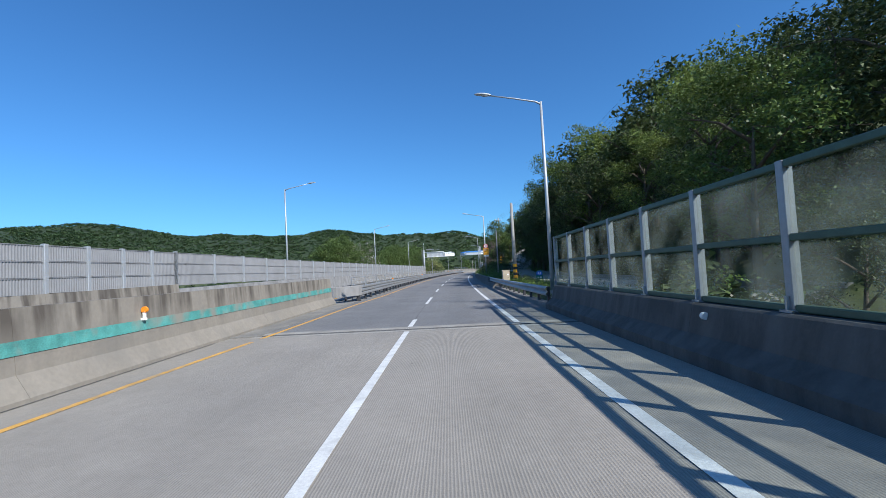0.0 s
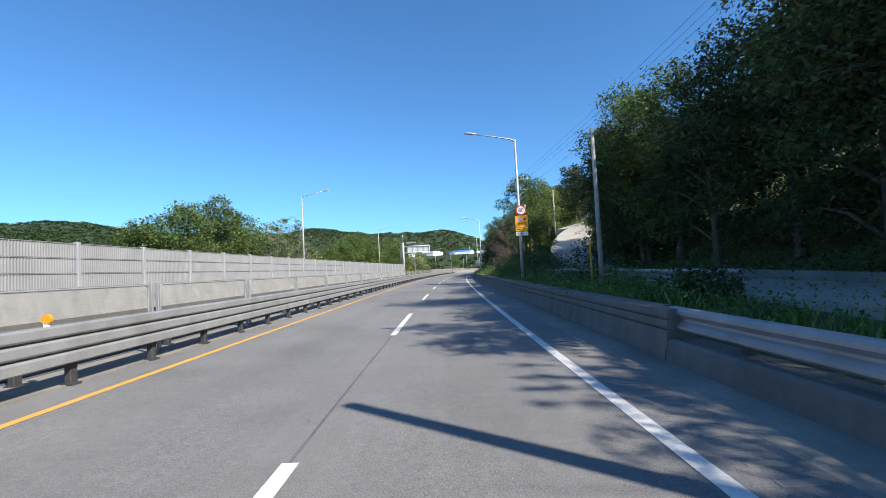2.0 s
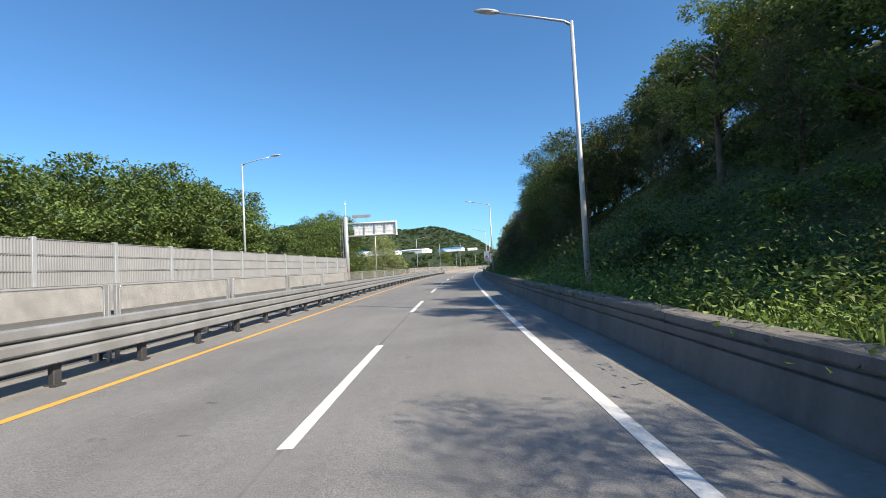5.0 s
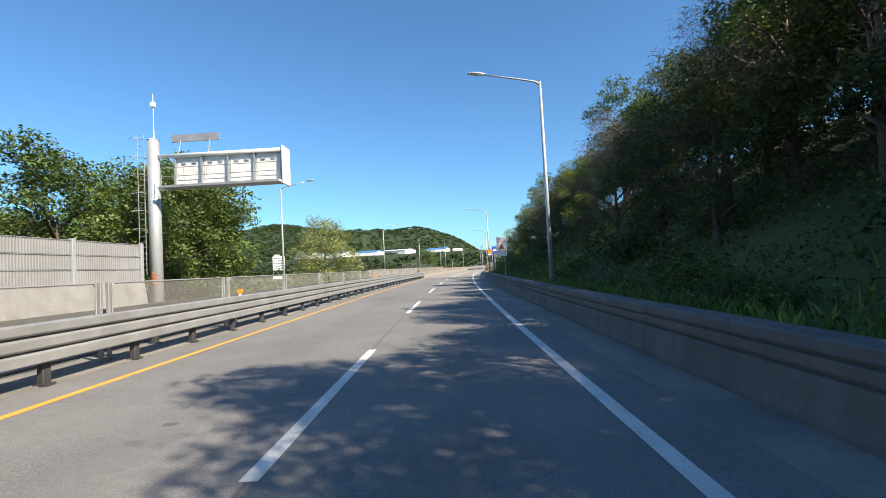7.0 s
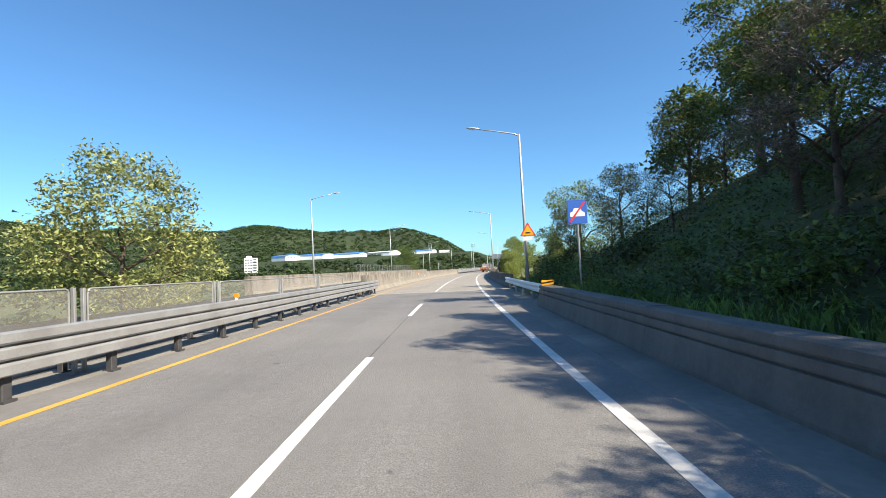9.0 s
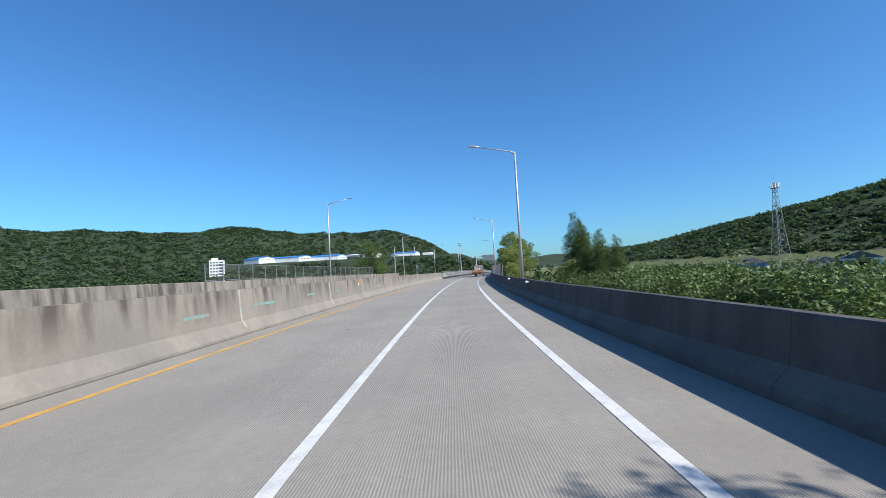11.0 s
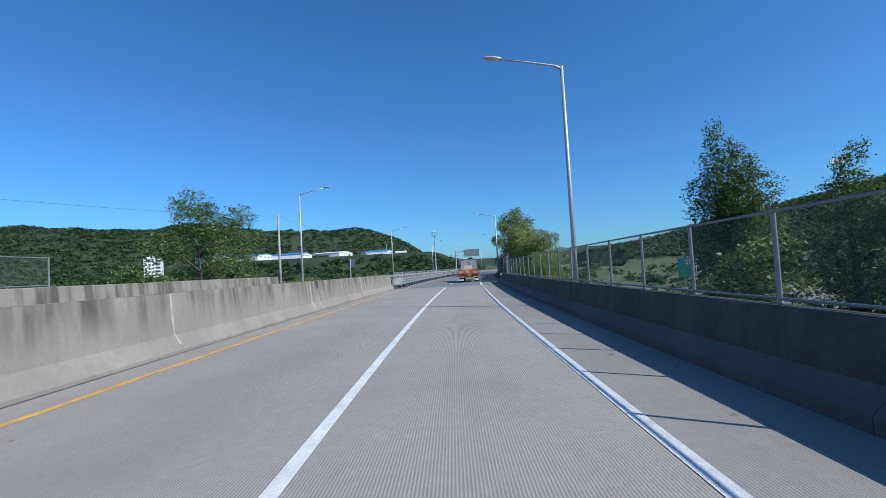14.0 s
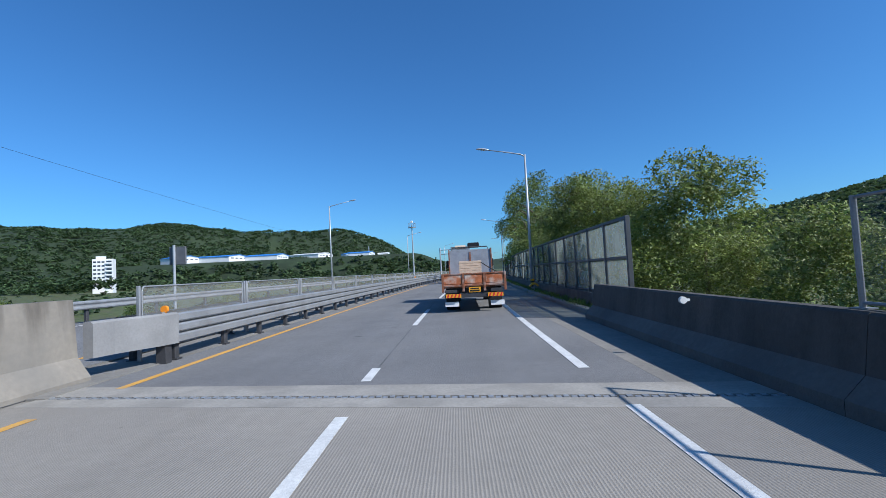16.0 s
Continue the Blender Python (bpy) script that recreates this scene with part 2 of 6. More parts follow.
# ---- builders ----
class Build:
    """Collects vertices and faces for one mesh."""

    def __init__(self):
        self.v, self.f, self.slot, self.uv = [], [], [], []

    def add(self, vs, fs, slot=0):
        o = len(self.v)
        self.v += [tuple(p) for p in vs]
        self.f += [tuple(i + o for i in q) for q in fs]
        self.slot += [slot] * len(fs)
        return self

    def box(self, x0, y0, z0, x1, y1, z1, m=None, bevel=0.0, slot=0):
        if bevel <= 0:
            vs = [(x, y, z) for z in (z0, z1) for y in (y0, y1) for x in (x0, x1)]
            fs = [(0, 2, 3, 1), (4, 5, 7, 6), (0, 1, 5, 4), (2, 6, 7, 3), (0, 4, 6, 2), (1, 3, 7, 5)]
        else:
            bm = bmesh.new()
            bmesh.ops.create_cube(bm, size=1)
            for p in bm.verts:
                p.co = Vector((x0 + (p.co.x + 0.5) * (x1 - x0), y0 + (p.co.y + 0.5) * (y1 - y0), z0 + (p.co.z + 0.5) * (z1 - z0)))
            bmesh.ops.bevel(bm, geom=list(bm.edges), offset=bevel, segments=1, affect="EDGES")
            bm.verts.index_update()
            vs = [tuple(p.co) for p in bm.verts]
            fs = [tuple(p.index for p in q.verts) for q in bm.faces]
            bm.free()
        if m is not None:
            vs = [m @ Vector(p) for p in vs]
        return self.add(vs, fs, slot)

    def tube(self, pts, radii, n=8, slot=0):
        """A round bar through the points."""
        pts = [Vector(p) for p in pts]
        if isinstance(radii, (int, float)):
            radii = [radii] * len(pts)
        vs, fs = [], []
        for i, p in enumerate(pts):
            a = (pts[min(i + 1, len(pts) - 1)] - pts[max(i - 1, 0)]).normalized()
            u = a.cross(Vector((0, 0, 1)) if abs(a.z) < 0.95 else Vector((0, 1, 0))).normalized()
            w = a.cross(u)
            for k in range(n):
                t = 2 * math.pi * k / n
                vs.append(p + (u * math.cos(t) + w * math.sin(t)) * radii[i])
        for i in range(len(pts) - 1):
            for k in range(n):
                fs.append((i * n + k, i * n + (k + 1) % n, (i + 1) * n + (k + 1) % n, (i + 1) * n + k))
        fs.append(tuple(range(n))[::-1])
        fs.append(tuple(range((len(pts) - 1) * n, len(pts) * n)))
        return self.add(vs, fs, slot)

    def prism(self, outline, y0, y1, m=None, slot=0):
        """An outline in x and z, given depth from y0 to y1."""
        n = len(outline)
        vs = [(x, y0, z) for x, z in outline] + [(x, y1, z) for x, z in outline]
        fs = [tuple(range(n))[::-1], tuple(range(n, 2 * n))] + [(i, (i + 1) % n, n + (i + 1) % n, n + i) for i in range(n)]
        if m is not None:
            vs = [m @ Vector(p) for p in vs]
        return self.add(vs, fs, slot)

    def loft(self, outline, s0, s1, step=4.0, shift=None, slot=0, closed=True, skew=(0.0, 0.0)):
        """An outline in d and z, drawn along the road from s0 to s1. shift(s) moves it sideways, skew slants the two ends."""
        count = max(1, int(math.ceil((s1 - s0) / step)))
        n = len(outline)
        vs, fs = [], []
        for i in range(count + 1):
            s = s0 + (s1 - s0) * i / count
            o = shift(s) if shift else 0.0
            k = skew[0] if i == 0 else skew[1] if i == count else 0.0
            vs += [P(s - k * (d + o), d + o, z) for d, z in outline]
            self.uv += [(d + o, s) for d, z in outline]
        for i in range(count):
            for k in range(n if closed else n - 1):
                fs.append((i * n + k, (i + 1) * n + k, (i + 1) * n + (k + 1) % n, i * n + (k + 1) % n))
        if closed:
            fs.append(tuple(range(n))[::-1])
            fs.append(tuple(range(count * n, (count + 1) * n)))
        return self.add(vs, fs, slot)

    def mesh(self, name, mats, smooth=False):
        me = bpy.data.meshes.new(name)
        me.from_pydata(self.v, [], self.f)
        for m in mats if isinstance(mats, (list, tuple)) else (mats,):
            me.materials.append(m)
        if any(self.slot):
            me.polygons.foreach_set("material_index", self.slot)
        if smooth:
            me.polygons.foreach_set("use_smooth", [True] * len(self.f))
        if len(self.uv) == len(self.v) and self.uv:
            layer = me.uv_layers.new(name="along")
            at = np.empty(len(me.loops), dtype=np.int32)
            me.loops.foreach_get("vertex_index", at)
            layer.data.foreach_set("uv", np.array(self.uv, dtype=np.float32)[at].ravel())
        me.update()
        return me


def thing(name, m, label, category, group="", kind=""):
    ob = new(name)
    ob.matrix_basis = m
    return tagged(ob, label, category, group, kind)


def part(name, build, material, parent, label="", smooth=False):
    ob = new(name, build.mesh(name, material, smooth))
    ob.parent = parent
    return tagged(ob, label)


def single(name, build, material, label, category, kind="structure", group="", smooth=False):
    return tagged(new(name, build.mesh(name, material, smooth)), label, category, group, kind)


def smoothstep(a, b, v):
    t = min(1.0, max(0.0, (v - a) / (b - a)))
    return t * t * (3 - 2 * t)


def table(v, rows):
    """The value at v between the rows (place, value)."""
    if v <= rows[0][0]:
        return rows[0][1]
    for (a, p), (b, q) in zip(rows, rows[1:]):
        if v <= b:
            return p + (q - p) * (v - a) / (b - a)
    return rows[-1][1]

# ---- ground, hills and roads ----
SKEW = 0.14                  # the joints lie at a slant
BRIDGE = (206.0, 305.5)      # the second bridge
JOINT_A = 14.83              # where the first bridge ends


def far_ridge(x, y):
    """The wooded range far off, round the left and ahead."""
    a = math.degrees(math.atan2(x, y - 150))
    r = math.hypot(x, y - 150)
    if a > 120 or a < -120:
        return 0.0
    h = table(a, [(-120, 40), (-80, 140), (-60, 178), (-50, 204), (-43, 194), (-38, 184), (-33, 168), (-29, 166), (-26, 173), (-22, 190), (-19, 172), (-15, 145), (-12, 154), (-9, 150), (-6, 158), (-3.5, 148), (-1, 128), (0.5, 106), (3, 52), (5, 20), (9, 0)])
    h = h * 1.08 + 7 * noise.noise((a * 0.35, 3.1, 0)) + 3 * noise.noise((a * 1.3, 7.7, 0))
    near, top = 720 + 60 * noise.noise((a * 0.08, 1.0, 0)), 1650
    if a > -12:
        near = 980
    body = smoothstep(near, top, r) * (0.85 + 0.15 * noise.noise((x * 0.004, y * 0.004, 2)))
    return max(0.0, h * body) if h > 0 else 0.0


def back_ridge(x, y):
    """A second, bluer range beyond the end of the road."""
    a = math.degrees(math.atan2(x, y - 150))
    r = math.hypot(x, y - 150)
    h = table(a, [(-20, 0), (-5, 45), (4, 60), (10, 60), (16, 66), (22, 78), (30, 90), (40, 70), (60, 40)])
    return max(0.0, (h + 12 * noise.noise((a * 0.3, 5, 1)))) * smoothstep(2300, 3000, r)


def side_hill(x, y):
    """The wooded hill on the far side of the valley, to the right of the second bridge."""
    a = math.degrees(math.atan2(x, y - 230))
    r = math.hypot(x, y - 230)
    h = table(a, [(14, 0), (22, 15), (28, 22), (33, 33), (38, 46), (41, 55), (45, 62), (52, 68), (62, 74), (80, 74), (110, 54), (140, 0)])
    return h * smoothstep(330, 520, r) * (0.9 + 0.2 * noise.noise((x * 0.01, y * 0.01, 4)))


def near_hill(s, d):
    """The steep wooded bank on the right, before the second bridge."""
    if d < 6.0:
        return 0.0
    foot = table(s, [(15, 9.5), (24, 12.5), (60, 13.0), (75, 13.6), (82, 15.5), (90, 17), (104, 9), (112, 6.6), (200, 6.6)])
    steep = table(s, [(0, 0.5), (28, 0.55), (44, 0.95), (54, 0.9), (62, 0.68), (76, 0.5), (82, 0.42), (100, 0.5), (112, 0.85), (126, 0.85), (142, 0.66), (158, 0.64), (190, 0.7)])
    top = table(s, [(-80, 16), (20, 18), (44, 28), (58, 25), (66, 22), (85, 22), (115, 30), (126, 28), (142, 18), (170, 17), (192, 17), (206, 2), (214, 0)])
    h = top * (1 - math.exp(-max(0.0, d - foot) * steep / max(top, 0.1)))
    flat = smoothstep(77, 84, s) * (1 - smoothstep(117, 123, s)) * smoothstep(13, 18, d) * (1 - smoothstep(48, 54, d))
    h = h * (1 - flat) + (table(s, [(80, 2.6), (86, 3.2), (96, 5.4), (125, 5.8)]) + 0.24 * (d - 16)) * flat
    h += 1.45 * smoothstep(68, 77, s) * (1 - smoothstep(84, 92, s)) * smoothstep(5.6, 7.6, d) * (1 - smoothstep(9.2, 11.0, d))
    return h * (1 - smoothstep(60, 130, d))


def works_shelf(x, y):
    """The level ground on which the factory stands."""
    return (30 + 6 * smoothstep(1040, 1120, y)) * smoothstep(850, 935, y) * (1 - smoothstep(1260, 1340, y)) * smoothstep(-420, -330, x) * (1 - smoothstep(40, 120, x))


def ground_z(s, d):
    x, y = cx(min(max(s, -150), 620)) + d, s
    on_bridge = max(smoothstep(BRIDGE[0] + 1, BRIDGE[0] + 9, s) * (1 - smoothstep(BRIDGE[1] - 8, BRIDGE[1], s)), 1 - smoothstep(JOINT_A - 12, JOINT_A, s))
    low = table(s, [(-100, -7), (15, -6), (60, -4.5), (150, -5), (200, -7), (320, -6.5), (420, -5), (700, -2)])
    low += 0.25 * noise.noise((x * 0.05, y * 0.05, 0))
    if d < 0:
        bank = smoothstep(-22, -15.0, d)
        z = low * (1 - bank) + (-0.12 if d > -15 else 0.2) * bank
    else:
        drop = smoothstep(6.5, 13.5, d) * (smoothstep(196, 212, s) if s < 250 else 1)
        bed = 0.68 * smoothstep(4.95, 5.35, d) if 49 < s < 191 else 0.55 * smoothstep(5.2, 6.3, d) if 18 < s < 210 else 0.0
        z = low * drop - 0.12 * (1 - drop) + bed * (1 - drop)
    if abs(d) < 16:
        z = z * (1 - on_bridge) + low * on_bridge
    z += near_hill(s, d) * (1 - smoothstep(200, 215, s))
    shelf = works_shelf(x, y)
    return (max(shelf, z + far_ridge(x, y)) if shelf > 1 else z + far_ridge(x, y)) + back_ridge(x, y) + (side_hill(x, y) if d > 60 else 0)


def ground_at(s, d):
    return (cx(min(max(s, -150), 620)) + d, s, ground_z(s, d))


def spread(fine, far, count):
    """Places from fine out to far, each step wider than the last."""
    return [fine * (far / fine) ** (i / count) for i in range(1, count + 1)]


ds = sorted([-v for v in spread(24, 3800, 60)] + [-22, -20, -18, -16.5, -15, -13, -9, -5.6, -5, 0, 5.0, 5.3, 5.8, 6.3, 6.6, 7, 8, 9, 10, 11, 12, 13, 14, 16, 18, 20, 22] + spread(24, 3800, 60))
ss = [-900, -500, -300, -200, -150, -120] + list(range(-100, 14, 6)) + [14, 15.4] + list(range(18, 204, 4)) + list(range(204, 218, 2)) + list(range(218, 296, 6)) + list(range(296, 310, 2)) + list(range(310, 460, 8)) + [460 + v for v in spread(15, 3600, 75)]
gb = Build()
gb.add([ground_at(s, d) for s in ss for d in ds], [(i * len(ds) + k, i * len(ds) + k + 1, (i + 1) * len(ds) + k + 1, (i + 1) * len(ds) + k) for i in range(len(ss) - 1) for k in range(len(ds) - 1)])
gb.slot = [1 if (s > 560 or d > 150 or d < -420) and ground_z(s, d) > 0 else 0 for s in ss[:-1] for d in ds[:-1]]
single("ground", gb, [GRASS_SOIL, FOREST_FLOOR], "green and brown valley ground rising to wooded hills", "ground", smooth=True)

single("road", Build().loft([(-4.75, -0.1), (-4.75, 0.0), (4.0, 0.0), (4.0, -0.1)], JOINT_A + 0.15, BRIDGE[0], skew=(SKEW, SKEW)).loft([(-4.75, -0.1), (-4.75, 0.0), (4.0, 0.0), (4.0, -0.1)], BRIDGE[1] + 0.45, 640, 6, skew=(SKEW, 0)), ASPHALT, "grey worn asphalt carriageway with two lanes", "road")
single("bridge_deck", Build().loft([(-6.2, -0.9), (-6.2, 0.0), (5.6, 0.0), (5.6, -0.9)], -90, JOINT_A - 0.15, skew=(0, SKEW)), DECK, "pale grooved concrete deck of the first bridge", "bridge deck")
single("bridge_deck", Build().loft([(-5.7, -0.9), (-5.7, 0.0), (5.6, 0.0), (5.6, -0.9)], BRIDGE[0] + 0.6, BRIDGE[1] + 0.17, skew=(SKEW, SKEW)), DECK, "pale grooved concrete deck of the second bridge", "bridge deck")
shoulder = single("shoulder", Build().loft([(4.004, -0.1), (4.004, 0.0), (5.4, 0.0), (5.4, -0.1)], JOINT_A + 0.15, BRIDGE[0], skew=(SKEW, SKEW)).loft([(4.004, -0.1), (4.004, 0.0), (5.5, 0.0), (5.5, -0.1)], BRIDGE[1] + 0.45, 640, 6, skew=(SKEW, 0)), SHOULDER, "stained concrete shoulder beside the asphalt", "shoulder")
single("median_strip", Build().loft([(-6.1, -0.1), (-6.1, 0.02), (-4.754, 0.02), (-4.754, -0.1)], JOINT_A + 0.5, BRIDGE[0]).loft([(-6.1, -0.1), (-6.1, 0.02), (-4.754, 0.02), (-4.754, -0.1)], BRIDGE[1] + 0.9, 640, 6), SHOULDER, "dusty concrete strip under the median barrier", "median")
single("opposite_road", Build().loft([(-14.3, -0.2), (-14.3, 0.28), (-6.11, 0.06), (-6.11, -0.2)], -90, 640, 6), ASPHALT, "grey asphalt of the opposite carriageway", "road")


def joint(s, toothed=True):
    """Concrete headers with toothed steel between them."""
    ob = thing("expansion_joint", pose(0, 0, 0), "steel toothed bridge expansion joint between concrete headers", "expansion joint", "bridge joints", "structure")
    gap = 0.06 if toothed else 0.15
    part("header", Build().loft([(-4.9, -0.2), (-4.9, 0.004), (5.2, 0.004), (5.2, -0.2)], s - 0.45, s - gap, skew=(SKEW, SKEW)), HEADER, ob)
    part("header", Build().loft([(-4.9, -0.2), (-4.9, 0.004), (5.2, 0.004), (5.2, -0.2)], s + gap, s + 0.62, skew=(SKEW, SKEW)), HEADER, ob)
    part("gap", Build().loft([(-4.9, -0.25), (-4.9, -0.03), (5.2, -0.03), (5.2, -0.25)], s - gap, s + gap, skew=(SKEW, SKEW)), STEEL_DARK, ob)
    if not toothed:
        return
    teeth = Build()
    for k in range(56):
        d = -4.85 + k * 0.18
        for a, o in ((-0.06, 0), (-0.02, 0.09)):
            teeth.box(-0.032, a, -0.03, 0.032, a + 0.08, 0.005, on_road(s - SKEW * (d + o), d + o))
    part("teeth", teeth, STEEL, ob, "interlocking steel teeth")


joint(JOINT_A, False)
joint(BRIDGE[0] + 0.45)
joint(BRIDGE[1] + 0.31)


# ---- painted lines ----
def yellow_d(s):
    return table(s, [(-20, -4.75), (8, -4.7), (16, -4.4), (26, -4.25), (36, -3.85), (180, -3.8), (200, -3.9), (214, -4.22), (290, -4.2), (306, -4.02), (400, -3.9)])


def edge_d(s):
    return table(s, [(0, 3.2), (8, 3.22), (200, 3.25), (224, 3.28), (295, 3.3), (304, 3.24), (320, 3.2)])


def stripe(name, d, w, s0, s1, material, label, shift=None, z=0.006):
    return single(name, Build().loft([(d - w / 2, z - 0.002), (d - w / 2, z), (d + w / 2, z), (d + w / 2, z - 0.002)], s0, s1, 4, shift), material, label, "road line")


for a, b in ((-80, JOINT_A - 0.6), (JOINT_A + 0.1, BRIDGE[0]), (BRIDGE[0] + 1, BRIDGE[1] - 0.5), (BRIDGE[1] + 1.4, 640)):
    stripe("yellow_line", 0, 0.15, a, b + (0.45 if 200 < a < 300 else 0), YELLOW_WORN if a < 0 or 200 < a < 300 else YELLOW_PAINT, "worn yellow edge line beside the median", yellow_d)
    stripe("white_edge_line", 0, 0.17, a, b, WHITE_PAINT, "white edge line along the shoulder", edge_d)
stripe("white_lane_line", -0.03, 0.15, -80, JOINT_A - 0.15, WHITE_PAINT, "solid white lane line with a rough edge")
stripe("white_lane_line", 0, 0.15, BRIDGE[0] + 1, BRIDGE[1] - 0.5, WHITE_PAINT, "solid white lane line with a rough edge")
stripe("white_lane_line", -0.03, 0.15, JOINT_A + 0.15, 17.5, WHITE_PAINT, "short end of a solid white lane line")
stripe("white_lane_line", -0.07, 0.15, 306.65, 307.55, WHITE_PAINT, "short end of a solid white lane line")
for s in [24.9 + 12.95 * k for k in range(0, 6)] + [101.9, 114.4, 126.9, 139.3, 151.8, 164.5, 177.5, 190.4] + [313.5 + 13 * k for k in range(0, 20)]:
    tagged(stripe("lane_dash", -0.03, 0.15, s, s + 5.5, WHITE_PAINT, "broken white lane line dash on asphalt"), group="lane dashes")
for a, b in ((-80, 640),):
    stripe("opposite_yellow_line", -7.0, 0.15, a, b, YELLOW_PAINT, "yellow edge line of the opposite carriageway", z=0.09)
    stripe("opposite_white_line", -13.0, 0.15, a, b, WHITE_PAINT, "white edge line of the opposite carriageway", z=0.255)


SEAM = mat("tar_seam", (0.0966, 0.0966, 0.0983), 0.8, vary=0.3, scale=3, second=(0.151, 0.15, 0.148), second_scale=0.8, second_amount=0.9)
stripe("tar_seam", -0.05, 0.035, JOINT_A + 0.6, BRIDGE[0], SEAM, "dark tar seam between the two lanes", lambda s: 0.05 * noise.noise((s * 0.15, 1, 0)), 0.003)
stripe("tar_seam", -0.05, 0.035, BRIDGE[1] + 1.5, 420, SEAM, "dark tar seam between the two lanes", lambda s: 0.05 * noise.noise((s * 0.15, 2, 0)), 0.003)

mark = Build().box(-0.16, -0.05, 0.0, 0.16, 0.05, 0.004).mesh("rumble_mark", SHOULDER)
for i in range(96):
    q = new("rumble_mark", mark)
    q.parent, q.matrix_basis = shoulder, on_road(20 + i * 0.31, 3.68 + 0.02 * (i * 5 % 3), 0.001)

# ---- barriers and walls along the road ----
def parapet_shift(s):
    """How far the second bridge's parapet stands out from its line."""
    return table(s, [(206, 0.18), (250, 0.15), (314, 0.13)])


def barrier(outline, s0, s1, material, name, label, joints=0.0, category="barrier", shift=None, toe=0.0):
    if not joints:
        return single(name, Build().loft(outline, s0, s1, 2.5), material, label, category)
    ob = thing(name, pose(0, 0, 0), label, category, "", "structure")
    count = max(1, round((s1 - s0) / joints))
    for i in range(count):
        a, b = s0 + (s1 - s0) * i / count, s0 + (s1 - s0) * (i + 1) / count
        dz = 0.006 * math.sin(i * 2.3)
        seg = Build().loft([(d, z + (dz if z > 0.5 else 0)) for d, z in outline], a + 0.004, b - 0.004, 2.5, shift)
        # Faces below the toe height take the lighter of the two shade colours.
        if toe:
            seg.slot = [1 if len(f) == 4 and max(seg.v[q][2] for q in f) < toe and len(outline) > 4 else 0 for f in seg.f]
        part("segment", seg, material, ob)
    return ob


MEDIAN = [(-6.05, 0), (-5.85, 0.35), (-5.78, 1.42), (-5.38, 1.42), (-5.3, 0.42), (-5.07, 0.08), (-5.07, 0)]
barrier([(d - 0.58, z * 1.1) for d, z in MEDIAN], -80, 28.4, CONCRETE, "median_barrier", "weathered concrete median barrier with a teal stripe", 10)
barrier(MEDIAN, 209, 214.93, CONCRETE, "median_barrier", "weathered concrete end of the median barrier on the bridge", 10)
barrier(MEDIAN, 214.94, 306.02, CONCRETE, "median_barrier", "weathered concrete median barrier on the bridge", 10.12)
barrier(MEDIAN, 306.03, 307.6, CONCRETE, "median_barrier", "weathered concrete end of the median barrier on the bridge", 10)
single("teal_stripe", Build().loft([(-5.93, 0.78), (-5.889, 0.78), (-5.907, 1.02), (-5.95, 1.02)], -40, 28.3, 2), TEAL_PAINT, "faded teal stripe painted on the barrier", "stripe")
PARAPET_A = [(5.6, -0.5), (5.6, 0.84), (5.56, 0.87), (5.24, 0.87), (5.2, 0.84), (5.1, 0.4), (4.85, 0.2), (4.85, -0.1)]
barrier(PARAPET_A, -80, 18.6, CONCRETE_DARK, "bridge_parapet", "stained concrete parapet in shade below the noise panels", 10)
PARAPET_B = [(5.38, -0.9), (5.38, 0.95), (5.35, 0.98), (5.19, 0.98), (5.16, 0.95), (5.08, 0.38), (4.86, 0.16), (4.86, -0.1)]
barrier(PARAPET_B, BRIDGE[0] + 1, 313.2, [PARAPET_SHADE, TOE], "bridge_parapet", "tall stained concrete bridge parapet in shade", 9, shift=parapet_shift, toe=0.4)
WALL = [(5.25, -0.3), (5.25, 0.76), (5.2, 0.79), (4.84, 0.79), (4.8, 0.77), (4.79, 0.665), (4.84, 0.655), (4.84, 0.625), (4.785, 0.615), (4.78, 0.505), (4.83, 0.495), (4.83, 0.465), (4.775, 0.455), (4.74, 0.2), (4.7, 0.06), (4.7, -0.1)]
barrier([(5.25, -0.3), (5.25, 0.34), (4.82, 0.34), (4.76, 0.3), (4.7, -0.1)], 40.0, 46.59, WALL_CONCRETE, "roadside_wall", "low concrete footing under the end of the guard rail", category="wall")
barrier(WALL, 46.6, 192.0, WALL_CONCRETE, "roadside_wall", "low grooved concrete wall holding back the planted bank", 10)
barrier([(5.3, -0.2), (5.3, 0.16), (4.96, 0.16), (4.92, 0.13), (4.9, -0.1)], 18.6, 39.99, SHOULDER, "kerb", "low concrete kerb beside the grass verge", category="kerb")
barrier([(5.6, -0.2), (5.6, 0.14), (5.35, 0.14), (5.32, 0.12), (5.32, -0.1)], 192.01, 206.9, SHOULDER, "kerb", "low concrete kerb behind the short rail", category="kerb")
barrier([(5.6, -0.2), (5.6, 0.16), (5.35, 0.16), (5.32, 0.12), (5.32, -0.1)], 313.2, 640, SHOULDER, "kerb", "low concrete kerb beside the planted verge", category="kerb")
barrier([(-14.3, -2), (-14.3, 1.75), (-13.7, 1.75), (-13.6, 0.9), (-13.5, 0.2)], -80, 26, CONCRETE, "opposite_wall", "pale concrete parapet below the noise panels on the bridge", 8, "wall")
